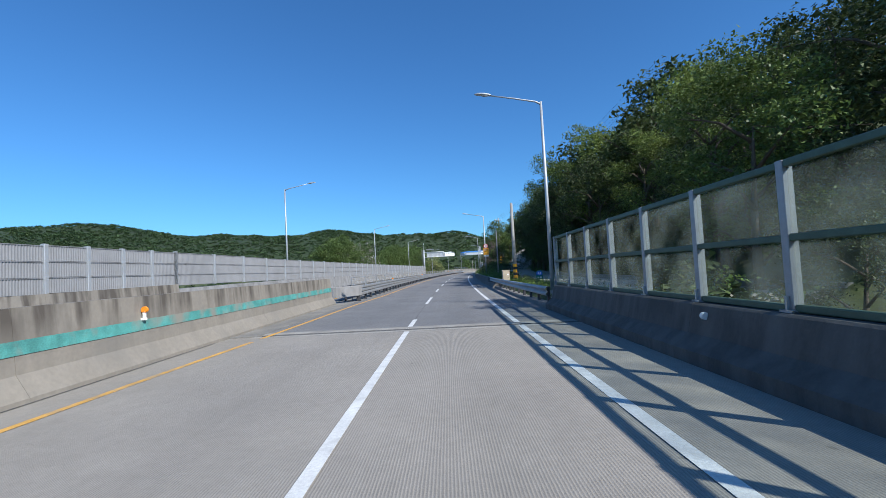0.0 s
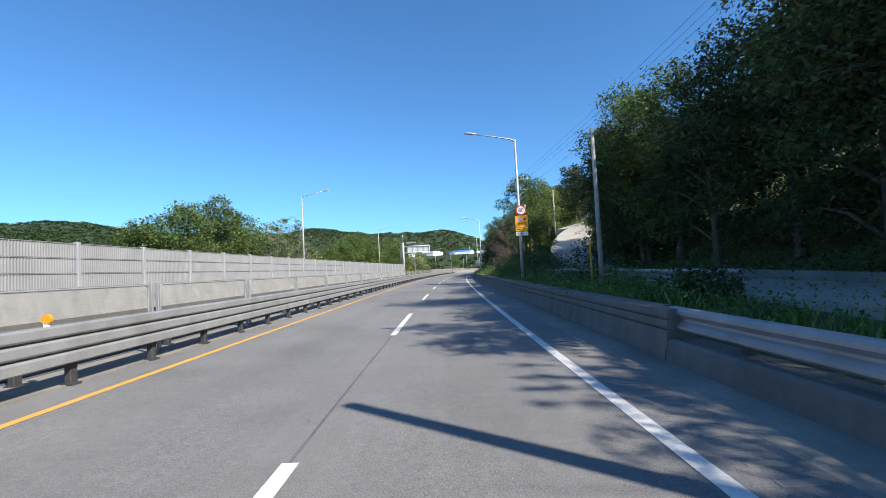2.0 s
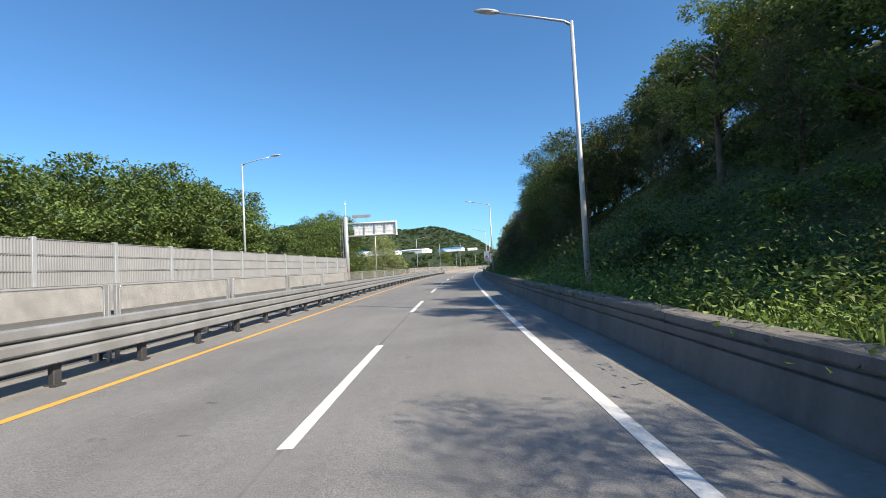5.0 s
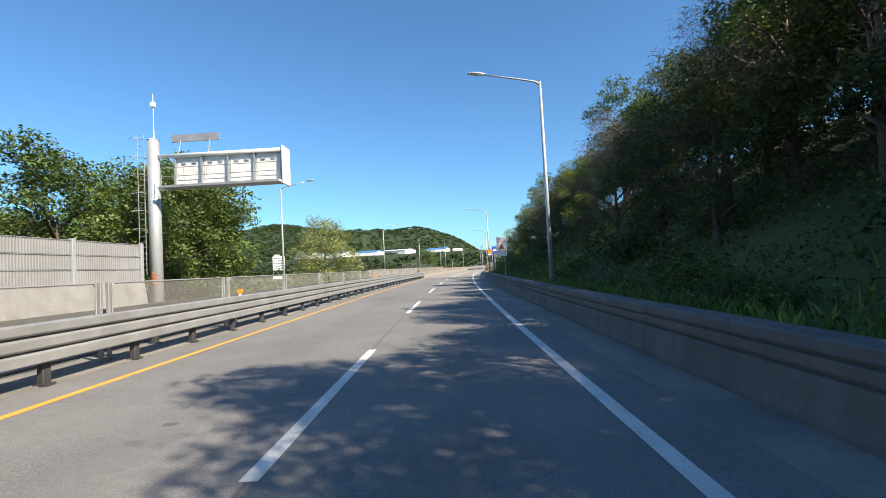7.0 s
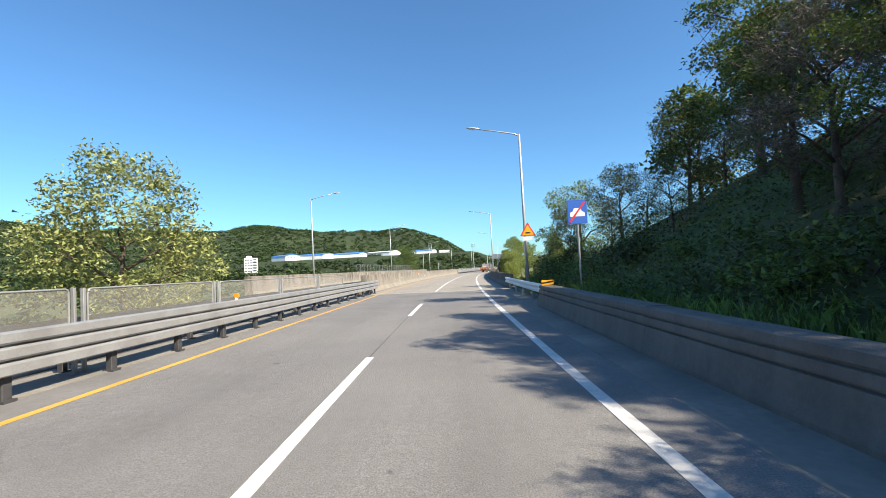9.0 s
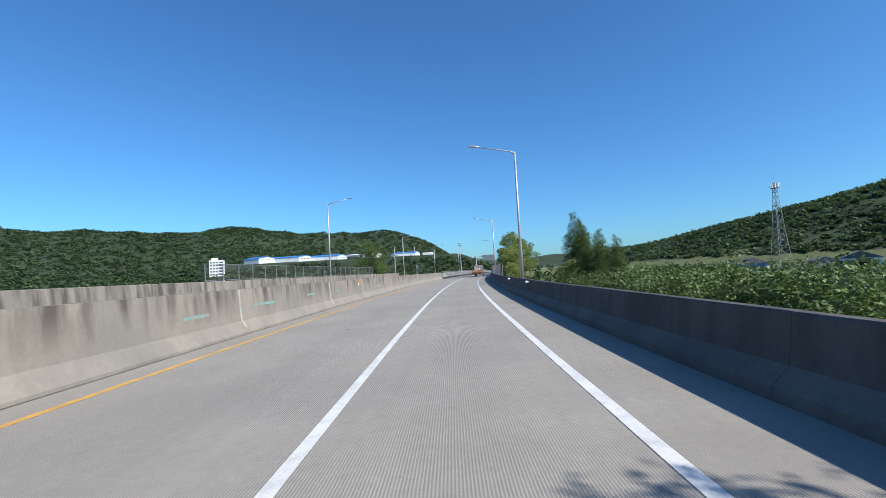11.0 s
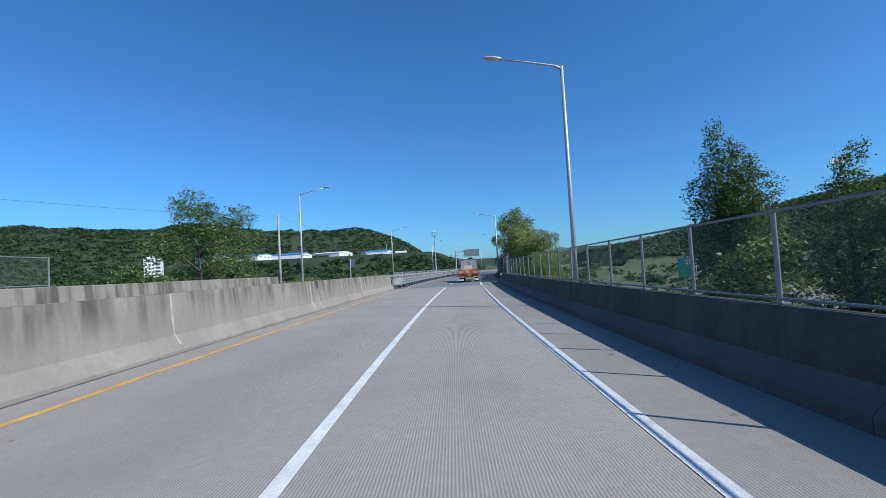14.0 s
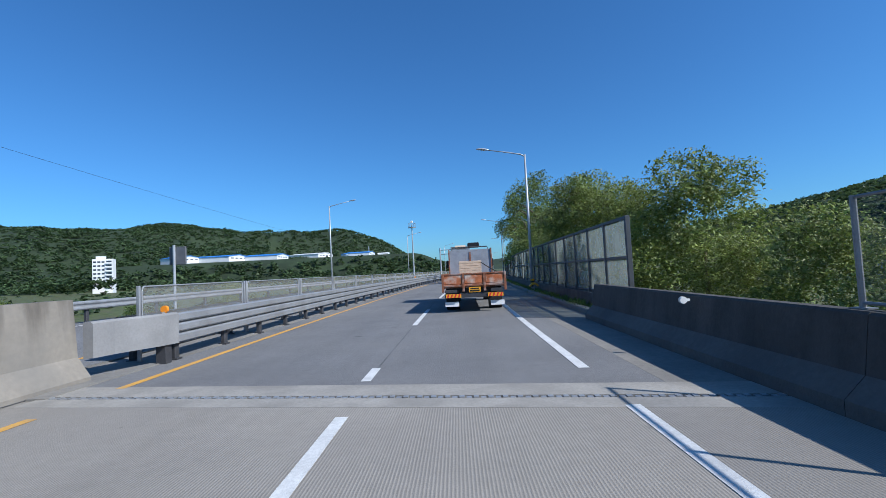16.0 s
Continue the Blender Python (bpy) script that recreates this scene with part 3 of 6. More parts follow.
# walls beyond the opposite carriageway
barrier([(-14.3, -2), (-14.3, 1.5), (-13.7, 1.5), (-13.6, 0.9), (-13.5, 0.2)], 26, 158, ROCKFACE, "opposite_wall", "pale rock-faced concrete wall below the noise panels", 8, "wall")
barrier([(-13.4, -1), (-13.4, 1.76), (-13.35, 1.79), (-13.0, 1.79), (-12.95, 1.76), (-12.85, 0.7), (-12.6, 0.2)], BRIDGE[0], 300, CONCRETE, "opposite_parapet", "weathered concrete parapet of the opposite bridge", 6)

# paint marks and scrawl on the median barrier
for a, b, z in ((226.0, 227.8, 0.80), (231.5, 232.6, 0.86), (236.2, 236.9, 0.84), (243.2, 243.7, 0.88), (222.0, 223.2, 0.74)):
    single("teal_mark", Build().loft([(-5.326 - 0.08 * (z - 0.8), z), (-5.333 - 0.08 * (z - 0.8), z + 0.09), (-5.36 - 0.08 * (z - 0.8), z + 0.09), (-5.36 - 0.08 * (z - 0.8), z)], a, b, 0.4), TEAL_FADED, "faded teal paint mark on the barrier", "paint mark")
for i in range(9):
    a = 247.5 + i * 0.31 + 0.05 * (i % 3)
    lean = 0.09 * ((i * 7) % 5 - 2) / 2
    za, zb = 0.66 + 0.03 * (i % 2), 0.82 - 0.04 * ((i * 2) % 3) / 2
    bar = []
    for off in (0.005, -0.02):
        bar += [P(a, -5.3 - 0.08 * (za - 0.42) + off, za), P(a + 0.06, -5.3 - 0.08 * (za - 0.42) + off, za), P(a + 0.06 + lean, -5.3 - 0.08 * (zb - 0.42) + off, zb), P(a + lean, -5.3 - 0.08 * (zb - 0.42) + off, zb)]
    single("painted_bar", Build().add(bar, [(0, 1, 2, 3), (7, 6, 5, 4), (0, 4, 5, 1), (1, 5, 6, 2), (2, 6, 7, 3), (3, 7, 4, 0)]), WHITE_PAINT, "white painted bar on the barrier", "paint mark")

stripe("dirt_line", -5.06, 0.035, 209, 307, SEAM, "dark crack line at the foot of the barrier", lambda s: 0.02 * noise.noise((s * 0.9, 1, 0)), 0.012)
stripe("dirt_line", -5.64, 0.035, -40, 14.5, SEAM, "dark crack line at the foot of the barrier", lambda s: 0.02 * noise.noise((s * 0.9, 4, 0)), 0.012)
GROUT = mat("pale_grout", (0.344, 0.323, 0.286), 0.9, vary=0.2, scale=3, second=(0.277, 0.26, 0.235), second_scale=4, second_amount=0.8)


def grout(s, w, z0, z1, dd=0.0):
    """A pale smear of filler down a joint of the median barrier."""
    face = lambda z: -5.3 - 0.08 * (z - 0.42) if z > 0.42 else -5.3 + 0.23 * (0.42 - z) / 0.34
    zs = [z0 + (z1 - z0) * i / 5 for i in range(6)]
    vs, fs = [], []
    for i, z in enumerate(zs):
        wob = 0.02 * noise.noise((s, z * 5, 0))
        vs += [P(s - w / 2 + wob, face(z) + dd + 0.004, z), P(s + w / 2 + wob * 0.4, face(z) + dd + 0.004, z), P(s + w / 2, face(z) + dd - 0.03, z), P(s - w / 2, face(z) + dd - 0.03, z)]
    for i in range(5):
        for k in range(4):
            fs.append((4 * i + k, 4 * i + (k + 1) % 4, 4 * i + 4 + (k + 1) % 4, 4 * i + 4 + k))
    fs += [(3, 2, 1, 0), (20, 21, 22, 23)]
    tagged(single("grout_strip", Build().add(vs, fs), GROUT, "pale filler smeared down a joint of the barrier", "grout"), group="barrier joint fillers")


for i in range(10):
    grout(214.94 + i * 10.12, 0.07 + 0.04 * (i % 3), 0.2, 1.41)

# ---- street lamps ----
def street_lamp(side, height, label):
    """A tapered steel post with an outreach arm and a flat lantern. side: +1 reaches to the right, -1 to the left."""
    ob = thing("street_lamp", pose(0, 0, 0), label, "street lamp", "street lamps")
    part("base_plate", Build().box(-0.2, -0.2, 0, 0.2, 0.2, 0.04, bevel=0.01).tube([(0, 0, 0.04), (0, 0, 0.5)], [0.115, 0.11], 12), LAMP_STEEL, ob)
    part("post", Build().tube([(0, 0, 0.04), (0, 0, height * 0.5), (0, 0, height)], [0.1, 0.08, 0.06], 12), LAMP_STEEL, ob, smooth=True)
    part("arm", Build().tube([(0, 0, height - 0.12), (side * 0.25, 0, height + 0.02), (side * 1.2, 0, height + 0.22), (side * 2.3, 0, height + 0.42)], [0.05, 0.042, 0.036, 0.03], 10), LAMP_STEEL, ob, smooth=True)
    lan = Build()
    prof = [(0.0, 0.035), (0.12, 0.09), (0.35, 0.12), (0.6, 0.11), (0.75, 0.06), (0.8, 0.01)]
    vs, fs, n = [], [], 12
    for a, r in prof:
        for k in range(n):
            t = 2 * math.pi * k / n
            vs.append((side * (2.25 + a), math.cos(t) * r * 1.1, height + 0.44 + 0.1 * a + (math.sin(t) * r * (0.75 if math.sin(t) > 0 else 0.35))))
    for i in range(len(prof) - 1):
        for k in range(n):
            fs.append((i * n + k, i * n + (k + 1) % n, (i + 1) * n + (k + 1) % n, (i + 1) * n + k))
    lan.add(vs, fs)
    head = part("lantern", lan, LAMP_STEEL, ob, "grey oval lantern", smooth=True)
    part("glass", Build().box(side * 2.5 - 0.2, -0.09, height + 0.425, side * 2.5 + 0.2, 0.09, height + 0.44), LAMP_GLASS, head, "pale lamp glass")
    return ob


LAMP_GLASS = mat("lamp_glass", (0.7, 0.72, 0.7), 0.25, vary=0.03)
right = street_lamp(-1, 9.2, "galvanised steel street lamp behind the roadside wall")
right.matrix_basis = on_road(66.5, 5.8)
for s, d in ((-21.5, 5.8), (22.0, 5.9), (111.9, 5.75), (154.8, 5.7), (200.9, 5.7), (240.2, 5.75), (282.2, 6.0), (328.3, 5.7), (369, 5.85), (412, 5.85), (455, 5.85), (498, 5.85)):
    copy_thing(right, on_road(s, d, -0.5 if s > 300 else 0.0))
left = street_lamp(1, 10.2, "tall galvanised street lamp behind the grey noise wall")
left.matrix_basis = on_road(44.3, -14.45)
for s in (0.5, 88.2, 131.8):
    copy_thing(left, on_road(s, -14.45))
left2 = street_lamp(1, 9.4, "galvanised street lamp at the edge of the opposite carriageway")
left2.matrix_basis = on_road(175.1, -13.45, -0.2)
copy_thing(left2, on_road(305.0, -12.9, -0.2))
for s, z in ((220.9, 0.2), (262.0, 0.75), (348, 0), (391, 0), (434, 0), (477, 0), (520, 0)):
    copy_thing(left2, on_road(s, -13.55, z))


# ---- median guard rail and glare screens ----
W_BEAM = [(0.0, 0.0), (0.05, 0.015), (0.085, 0.05), (0.085, 0.1), (0.05, 0.135), (0.012, 0.165), (0.012, 0.2), (0.05, 0.235), (0.085, 0.27), (0.085, 0.32), (0.05, 0.36), (0.0, 0.375)]


THRIE = [(0.0, 0.0), (0.06, 0.004), (0.09, 0.02), (0.09, 0.115), (0.06, 0.138), (-0.02, 0.142), (-0.02, 0.162), (0.06, 0.166), (0.09, 0.188), (0.09, 0.275), (0.06, 0.298), (-0.02, 0.302), (-0.02, 0.322), (0.06, 0.326), (0.09, 0.348), (0.09, 0.435), (0.06, 0.45), (0.0, 0.455)]


def beam(dd, zz, side, thick=0.006, tall=1.0):
    """The folded outline of a beam, at offset dd and height zz, facing side."""
    shape = THRIE if tall > 1.2 else W_BEAM
    tall = 1.36 if tall > 1.2 else tall
    front = [(dd + side * a, zz + b * tall) for a, b in shape]
    back = [(dd + side * (a - thick * 2), zz + b * tall) for a, b in reversed(shape)]
    return front + back


def guard_rail(s0, s1, d, z, side, tall, label, step=2.0, blocks=True):
    ob = thing("guard_rail", pose(0, 0, 0), label, "guard rail", "guard rails", "")
    a = s0
    k = 0
    while a < s1 - 0.5:
        b = min(a + 4.0, s1)
        part("beam", Build().loft(beam(d, z, side, tall=tall), a, b + (0.12 if b < s1 else 0), 2.0, shift=(lambda s, k=k: 0.004 * side * (k % 2))), STEEL, ob, smooth=False)
        a, k = b, k + 1
    post = Build().box(-0.055, -0.075, -0.15, 0.055, 0.075, z + 0.375 * tall - 0.03, bevel=0.012).box(-0.1, -0.1, -0.1, 0.1, 0.1, 0.02)
    me = post.mesh("post", STEEL_DARK)
    n = int((s1 - s0) / step)
    for i in range(n + 1):
        p = new("post", me)
        p.parent = ob
        p.matrix_basis = on_road(s0 + 0.3 + i * step, d - side * 0.09, 0.02)
        if s0 + 0.3 + i * step > s1:
            break
    return ob


for a, b in ((30.5, 209.5), (309.1, 420)):
    guard_rail(a, b, -4.66, 0.37, 1, 1.34, "galvanised double-fold median guard rail on dark posts")
    guard_rail(a, b, -5.75, 0.37, -1, 1.34, "galvanised median guard rail facing the opposite carriageway", 4.0)
guard_rail(301, 425, -13.5, 0.8, 1, 0.95, "pale galvanised guard rail along the outer edge of the opposite carriageway", 4.0)
END = mat("end_block_grey", (0.227, 0.225, 0.223), 0.75, vary=0.1, scale=2, second=(0.168, 0.168, 0.168), second_scale=1.5, second_amount=0.4)
for s0, s1, inset in ((28.45, 30.6, 1.12), (307.65, 309.2, 0.55)):
    t = thing("rail_end_plate", pose(0, 0, 0), "grey steel transition plate bolted between barrier and rail", "end plate", "rail ends")
    part("plate", Build().loft([(-4.70, 0.38), (-4.70, 1.0), (-4.66, 1.02), (-4.56, 1.02), (-4.52, 0.98), (-4.52, 0.38)], s0, s1, 0.5, shift=lambda s, a=s0, b=s1, w=inset: -w * (1 - smoothstep(a, b, s))), END, t)
    part("foot", Build().box(-0.1, -0.1, -0.05, 0.1, 0.1, 0.4, on_road(s1 - 0.2, -4.72)), STEEL_DARK, t)

SCREEN_FILL = bpy.data.materials.new("screen_fill")
SCREEN_FILL.use_nodes = True
nt = SCREEN_FILL.node_tree
bs = nt.nodes["Principled BSDF"]
bs.inputs["Base Color"].default_value, bs.inputs["Roughness"].default_value = (0.33, 0.325, 0.31, 1), 0.6
tr = nt.nodes.new("ShaderNodeBsdfTransparent")
sh = nt.nodes.new("ShaderNodeMixShader")
sh.inputs[0].default_value = 0.2
nt.links.new(tr.outputs[0], sh.inputs[1])
nt.links.new(bs.outputs[0], sh.inputs[2])
nt.links.new(sh.outputs[0], nt.nodes["Material Output"].inputs["Surface"])


def rounded(w, h, r, n=5):
    pts = []
    for cxx, cyy, a0 in ((w / 2 - r, r, -90), (w / 2 - r, h - r, 0), (-w / 2 + r, h - r, 90), (-w / 2 + r, r, 180)):
        for i in range(n + 1):
            t = radians(a0 + 90 * i / n)
            pts.append((cxx + r * math.cos(t), cyy + r * math.sin(t)))
    return pts


def glare_screen():
    """A rounded steel tube frame filled with fine expanded mesh, on two short posts."""
    ob = thing("glare_screen", pose(0, 0, 0), "rounded steel frame filled with fine expanded metal mesh", "glare screen", "glare screens on the median")
    w, h, z0 = 4.36, 0.68, 0.85
    ring = [(0, x, z0 + z) for x, z in rounded(w, h, 0.09)]
    part("tube_frame", Build().tube(ring + [ring[0]], 0.02, 6), STEEL, ob, smooth=True)
    part("mesh_fill", Build().box(-0.004, -w / 2 + 0.02, z0 + 0.02, 0.004, w / 2 - 0.02, z0 + h - 0.02), SCREEN_FILL, ob, "fine see-through mesh")
    for y in (-w / 2 - 0.1, w / 2 + 0.1):
        part("post", Build().box(-0.035, y - 0.03, 0.0, 0.035, y + 0.03, z0 + h + 0.02, bevel=0.008), STEEL, ob)
    part("bracket", Build().box(-0.55, -w / 2 - 0.2, 0.86, 0.55, -w / 2 + 0.02, 0.9), STEEL, ob)
    return ob


first = glare_screen()
first.matrix_basis = on_road(33.0, -5.2)
k = 37.75
while k < 204:
    copy_thing(first, on_road(k, -5.2))
    k += 4.75
k = 311.2
while k < 412:
    copy_thing(first, on_road(k, -5.2, 0.06))
    k += 4.6

# ---- reflectors on the rails and barriers ----
ORANGE = mat("orange_reflector", (0.85, 0.27, 0.02), 0.3, vary=0.05)
WHITE_PLASTIC = mat("white_plastic", (0.75, 0.74, 0.7), 0.5, vary=0.08, scale=8)


def reflector(m, label, both=True):
    ob = thing("delineator", m, label, "reflector", "roadside reflectors")
    if not both:
        part("bracket", Build().box(-0.02, -0.02, -0.02, 0.09, 0.02, 0.02), WHITE_PLASTIC, ob)
        part("lens", Build().tube([(-0.02, -0.035, 0), (-0.02, 0.035, 0)], 0.058, 14), WHITE_PLASTIC, ob, "round white lens")
        return ob
    part("bracket", Build().box(-0.04, -0.03, -0.16, 0.02, 0.03, 0.0, bevel=0.005).box(-0.14, -0.04, -0.2, 0.03, 0.04, -0.15), WHITE_PLASTIC, ob)
    part("lens", Build().tube([(0, -0.03, 0.04), (0, 0.03, 0.04)], 0.075, 14), ORANGE, ob, "round reflector lens")
    return ob


for s, d, z in ((11.8, -5.85, 1.21), (241.8, -5.3, 1.2)):
    reflector(on_road(s, d, z), "orange round reflector on a white bracket on the barrier")
for s in (46.3, 79.6, 149.2, 171.5, 187.5, 309.0, 350):
    reflector(on_road(s, -4.68, 1.06), "orange round reflector above the guard rail")
for s, d, z in ((8.3, 5.16, 0.7), (170.6, 5.42, 0.9), (233.6, 5.1, 0.9), (307.5, 5.1, 0.9), (242.5, 5.1, 0.9)):
    reflector(on_road(s, d, z), "pale round reflector on the wall", False)

# ---- grey noise wall beyond the opposite carriageway ----
def ribbed_panel(w, h, ribs):
    """A pressed panel with upright ribs."""
    b = Build()
    vs, fs = [], []
    n = ribs * 4 + 1
    for i in range(n):
        x = -w / 2 + w * i / (n - 1)
        y = 0.028 if (i % 4) in (1, 2) else 0.0
        vs += [(y, x, 0.012), (y, x, h - 0.012)]
    for i in range(n - 1):
        fs.append((2 * i, 2 * i + 2, 2 * i + 3, 2 * i + 1))
    b.add(vs, fs)
    b.box(-0.07, -w / 2, 0.0, -0.004, w / 2, h)
    b.box(-0.07, -w / 2, h - 0.03, 0.04, w / 2, h - 0.004)
    return b.mesh("panel", NOISE_PANEL)


def noise_wall(s0, s1, bay, rows, h, d):
    ob = thing("noise_wall", pose(0, 0, 0), "grey ribbed metal noise wall on a concrete base", "noise wall", kind="structure")
    me = ribbed_panel(bay - 0.16, h, int(bay * 8))
    post = Build().box(-0.09, -0.09, 0, 0.1, 0.09, rows * h + 0.05, bevel=0.012).mesh("post", LAMP_STEEL)
    s = s0
    while s < s1 - 0.1:
        p = new("post", post)
        z0 = table(s, [(18, 1.75), (42, 1.5)])
        p.parent, p.matrix_basis = ob, on_road(s, d, z0)
        if s + bay <= s1 + 0.1:
            for r in range(rows):
                q = new("panel", me)
                q.parent, q.matrix_basis = ob, on_road(s + bay / 2, d, z0 + r * h)
        s += bay
    p = new("post", post)
    p.parent, p.matrix_basis = ob, on_road(s1, d, z0)
    return ob


noise_wall(26.0, 158.0, 4.0, 3, 0.61, -13.85)
noise_wall(-22.0, 26.0, 2.0, 3, 0.61, -13.85)

# ---- clear noise panels on the right ----
PANE = glass_mat("hazy_acrylic", (0.34, 0.38, 0.34), 0.15, 0.91)
GREEN_STEEL = mat("dark_green_steel", (0.06, 0.10, 0.07), 0.5, 0.2, vary=0.15, scale=5)
GREY_POST = mat("panel_post_steel", (0.30, 0.31, 0.32), 0.5, 0.4, vary=0.1, scale=5)


DARK_POST = mat("dark_grey_post_paint", (0.075, 0.08, 0.085), 0.5, 0.2, vary=0.12, scale=4)
PANE_DUSTY = glass_mat("dusty_acrylic", (0.42, 0.46, 0.45), 0.2, 0.62)


def clear_wall(s0, s1, z0, z1, d, rail, label, upright, sheet):
    ob = thing("clear_noise_wall", pose(0, 0, 0), label, "noise wall", kind="structure")
    mid = (z0 + z1) / 2
    bay = 2.0
    pane = Build().box(-0.012, -bay / 2 + 0.07, 0.05, 0.012, bay / 2 - 0.07, mid - z0 - 0.04, bevel=0.0).mesh("pane", sheet)
    cross = Build().box(-0.05, -bay / 2 + 0.06, -0.045, 0.05, bay / 2 - 0.06, 0.045, bevel=0.012).mesh("rail", rail)
    post = Build().box(-0.06, -0.06, 0, 0.075, 0.06, z1 - z0 + 0.05, bevel=0.01).box(-0.12, -0.1, 0, 0.14, 0.1, 0.03).box(-0.11, -0.012, 0.03, -0.06, 0.012, 0.2).mesh("post", upright)
    n = int(round((s1 - s0) / bay))
    for i in range(n + 1):
        s = s0 + i * bay
        p = new("post", post)
        p.parent, p.matrix_basis = ob, on_road(s, d, z0)
        if i < n:
            for z in (z0, mid):
                q = new("pane", pane)
                q.parent, q.matrix_basis = ob, on_road(s + bay / 2, d, z)
            for z in (z0 + 0.05, mid, z1):
                q = new("rail", cross)
                q.parent, q.matrix_basis = ob, on_road(s + bay / 2, d, z)
    return ob


clear_wall(-13.2, 18.8, 0.87, 2.66, 5.4, GREEN_STEEL, "hazy clear acrylic noise panels in green steel rails", GREY_POST, PANE)
clear_wall(312.9, 372.9, 0.55, 2.85, 6.25, DARK_POST, "hazy clear acrylic noise panels with dark grey posts", DARK_POST, PANE_DUSTY)
single("panel_footing", Build().loft([(6.5, -1.0), (6.5, 0.55), (6.0, 0.55), (6.0, -1.0)], 312.6, 373.2), CONCRETE_DARK, "low concrete footing under the clear noise panels", "wall")

# ---- roadside guard rail and wire fences ----
guard_rail(18.9, 46.9, 5.02, 0.44, -1, 1.0, "galvanised guard rail beside the grass verge", 2.0)


def wire(material):
    """Thin crossed wires as a share of clear and steel, by a diamond pattern."""
    m = bpy.data.materials.new("chain_link")
    m.use_nodes = True
    nt = m.node_tree
    b = nt.nodes["Principled BSDF"]
    b.inputs["Base Color"].default_value, b.inputs["Metallic"].default_value, b.inputs["Roughness"].default_value = (0.2, 0.21, 0.2, 1), 0.4, 0.5
    tr = nt.nodes.new("ShaderNodeBsdfTransparent")
    sh = nt.nodes.new("ShaderNodeMixShader")
    sh.inputs[0].default_value = 0.075
    nt.links.new(tr.outputs[0], sh.inputs[1])
    nt.links.new(b.outputs[0], sh.inputs[2])
    nt.links.new(sh.outputs[0], nt.nodes["Material Output"].inputs["Surface"])
    return m


LINK = wire(None)
FENCE_STEEL = mat("fence_steel", (0.22, 0.225, 0.23), 0.5, 0.4, vary=0.1, scale=4)


def wire_fence(s0, s1, z0, z1, d, label):
    ob = thing("wire_fence", pose(0, 0, 0), label, "fence", "wire fences", "structure")
    post = Build().tube([(0, 0, 0), (0, 0, z1 - z0)], 0.03, 8).box(-0.08, -0.08, 0, 0.08, 0.08, 0.015).mesh("post", FENCE_STEEL)
    n = int(round((s1 - s0) / 2.0))
    link = Build().box(-0.003, -1.0, 0.05, 0.003, 1.0, z1 - z0 - 0.02).mesh("mesh_panel", LINK)
    for i in range(n + 1):
        p = new("post", post)
        p.parent, p.matrix_basis = ob, on_road(s0 + 2 * i, d, z0)
        if i < n:
            q = new("mesh_panel", link)
            q.parent, q.matrix_basis = ob, on_road(s0 + 2 * i + 1, d, z0)
    for z in (z0 + 0.06, z1 - 0.02):
        part("top_rail", Build().tube([P(s0 + 2 * i, d, z) for i in range(n + 1)], 0.02, 6), FENCE_STEEL, ob)
    return ob


wire_fence(252.6, 304.6, 0.98, 2.14, 5.47, "chain-link wire fence on top of the concrete parapet")
wire_fence(236.8, 280.8, 1.79, 2.86, -13.2, "chain-link wire fence on top of the opposite parapet")

# ---- overhead message sign of the opposite carriageway, seen from behind ----
SIGN_BACK = mat("white_sign_back", (0.62, 0.63, 0.62), 0.5, 0.1, vary=0.06, scale=1.5, second=(0.42, 0.4, 0.38), second_scale=1.3, second_amount=0.35)
RED_BAND = mat("red_white_band", (0.45, 0.13, 0.06), 0.6, vary=0.1)
g = thing("message_sign_gantry", on_road(159.3, 0.0) @ Matrix.Diagonal((1, -1, 1, 1)), "white overhead message sign gantry seen from behind", "sign gantry")
part("mast", Build().tube([(-13.95, 0, -0.5), (-13.95, 0, 9.1)], [0.32, 0.28], 20), LAMP_STEEL, g, smooth=True)
for i in range(4):
    part("band", Build().tube([(-13.95, 0, 1.5 + i * 0.16), (-13.9, 0, 1.56 + i * 0.16)], 0.325, 20), RED_BAND, g, "reddish painted band")
part("mast_cap", Build().tube([(-13.95, 0, 9.1), (-13.95, 0, 9.16)], [0.3, 0.2], 20), SIGN_BACK, g)
part("antenna", Build().tube([(-13.9, 0, 9.1), (-13.9, 0, 11.6)], [0.03, 0.015], 6).box(-14.0, -0.1, 10.9, -13.8, 0.1, 11.15), WHITE_PLASTIC, g)
for z in (8.2, 6.5):
    part("arm", Build().tube([(-13.95, 0, z), (-7.1, 0, z)], 0.11, 12), SIGN_BACK, g, smooth=True)
cab = part("cabinet", Build().box(-12.85, -0.75, 6.55, -7.05, -0.15, 8.3, bevel=0.03), SIGN_BACK, g, "white sign cabinet")
part("edge_plate", Build().box(-7.05, -0.85, 6.35, -6.95, 0.15, 8.4, bevel=0.02), SIGN_BACK, cab)
for i in range(4):
    x = -12.72 + i * 1.42
    d_ = part("back_door", Build().box(x, -0.15, 6.9, x + 1.3, -0.12, 8.1, bevel=0.012), SIGN_BACK, g)
    part("vent", Build().box(x + 0.25, -0.12, 7.75, x + 0.45, -0.07, 7.87).box(x + 0.8, -0.12, 7.75, x + 1.0, -0.07, 7.87), STEEL, d_)
for i in range(5):
    part("strut", Build().box(-12.85 + i * 1.42, -0.1, 6.4, -12.77 + i * 1.42, 0.02, 8.25), STEEL, g)
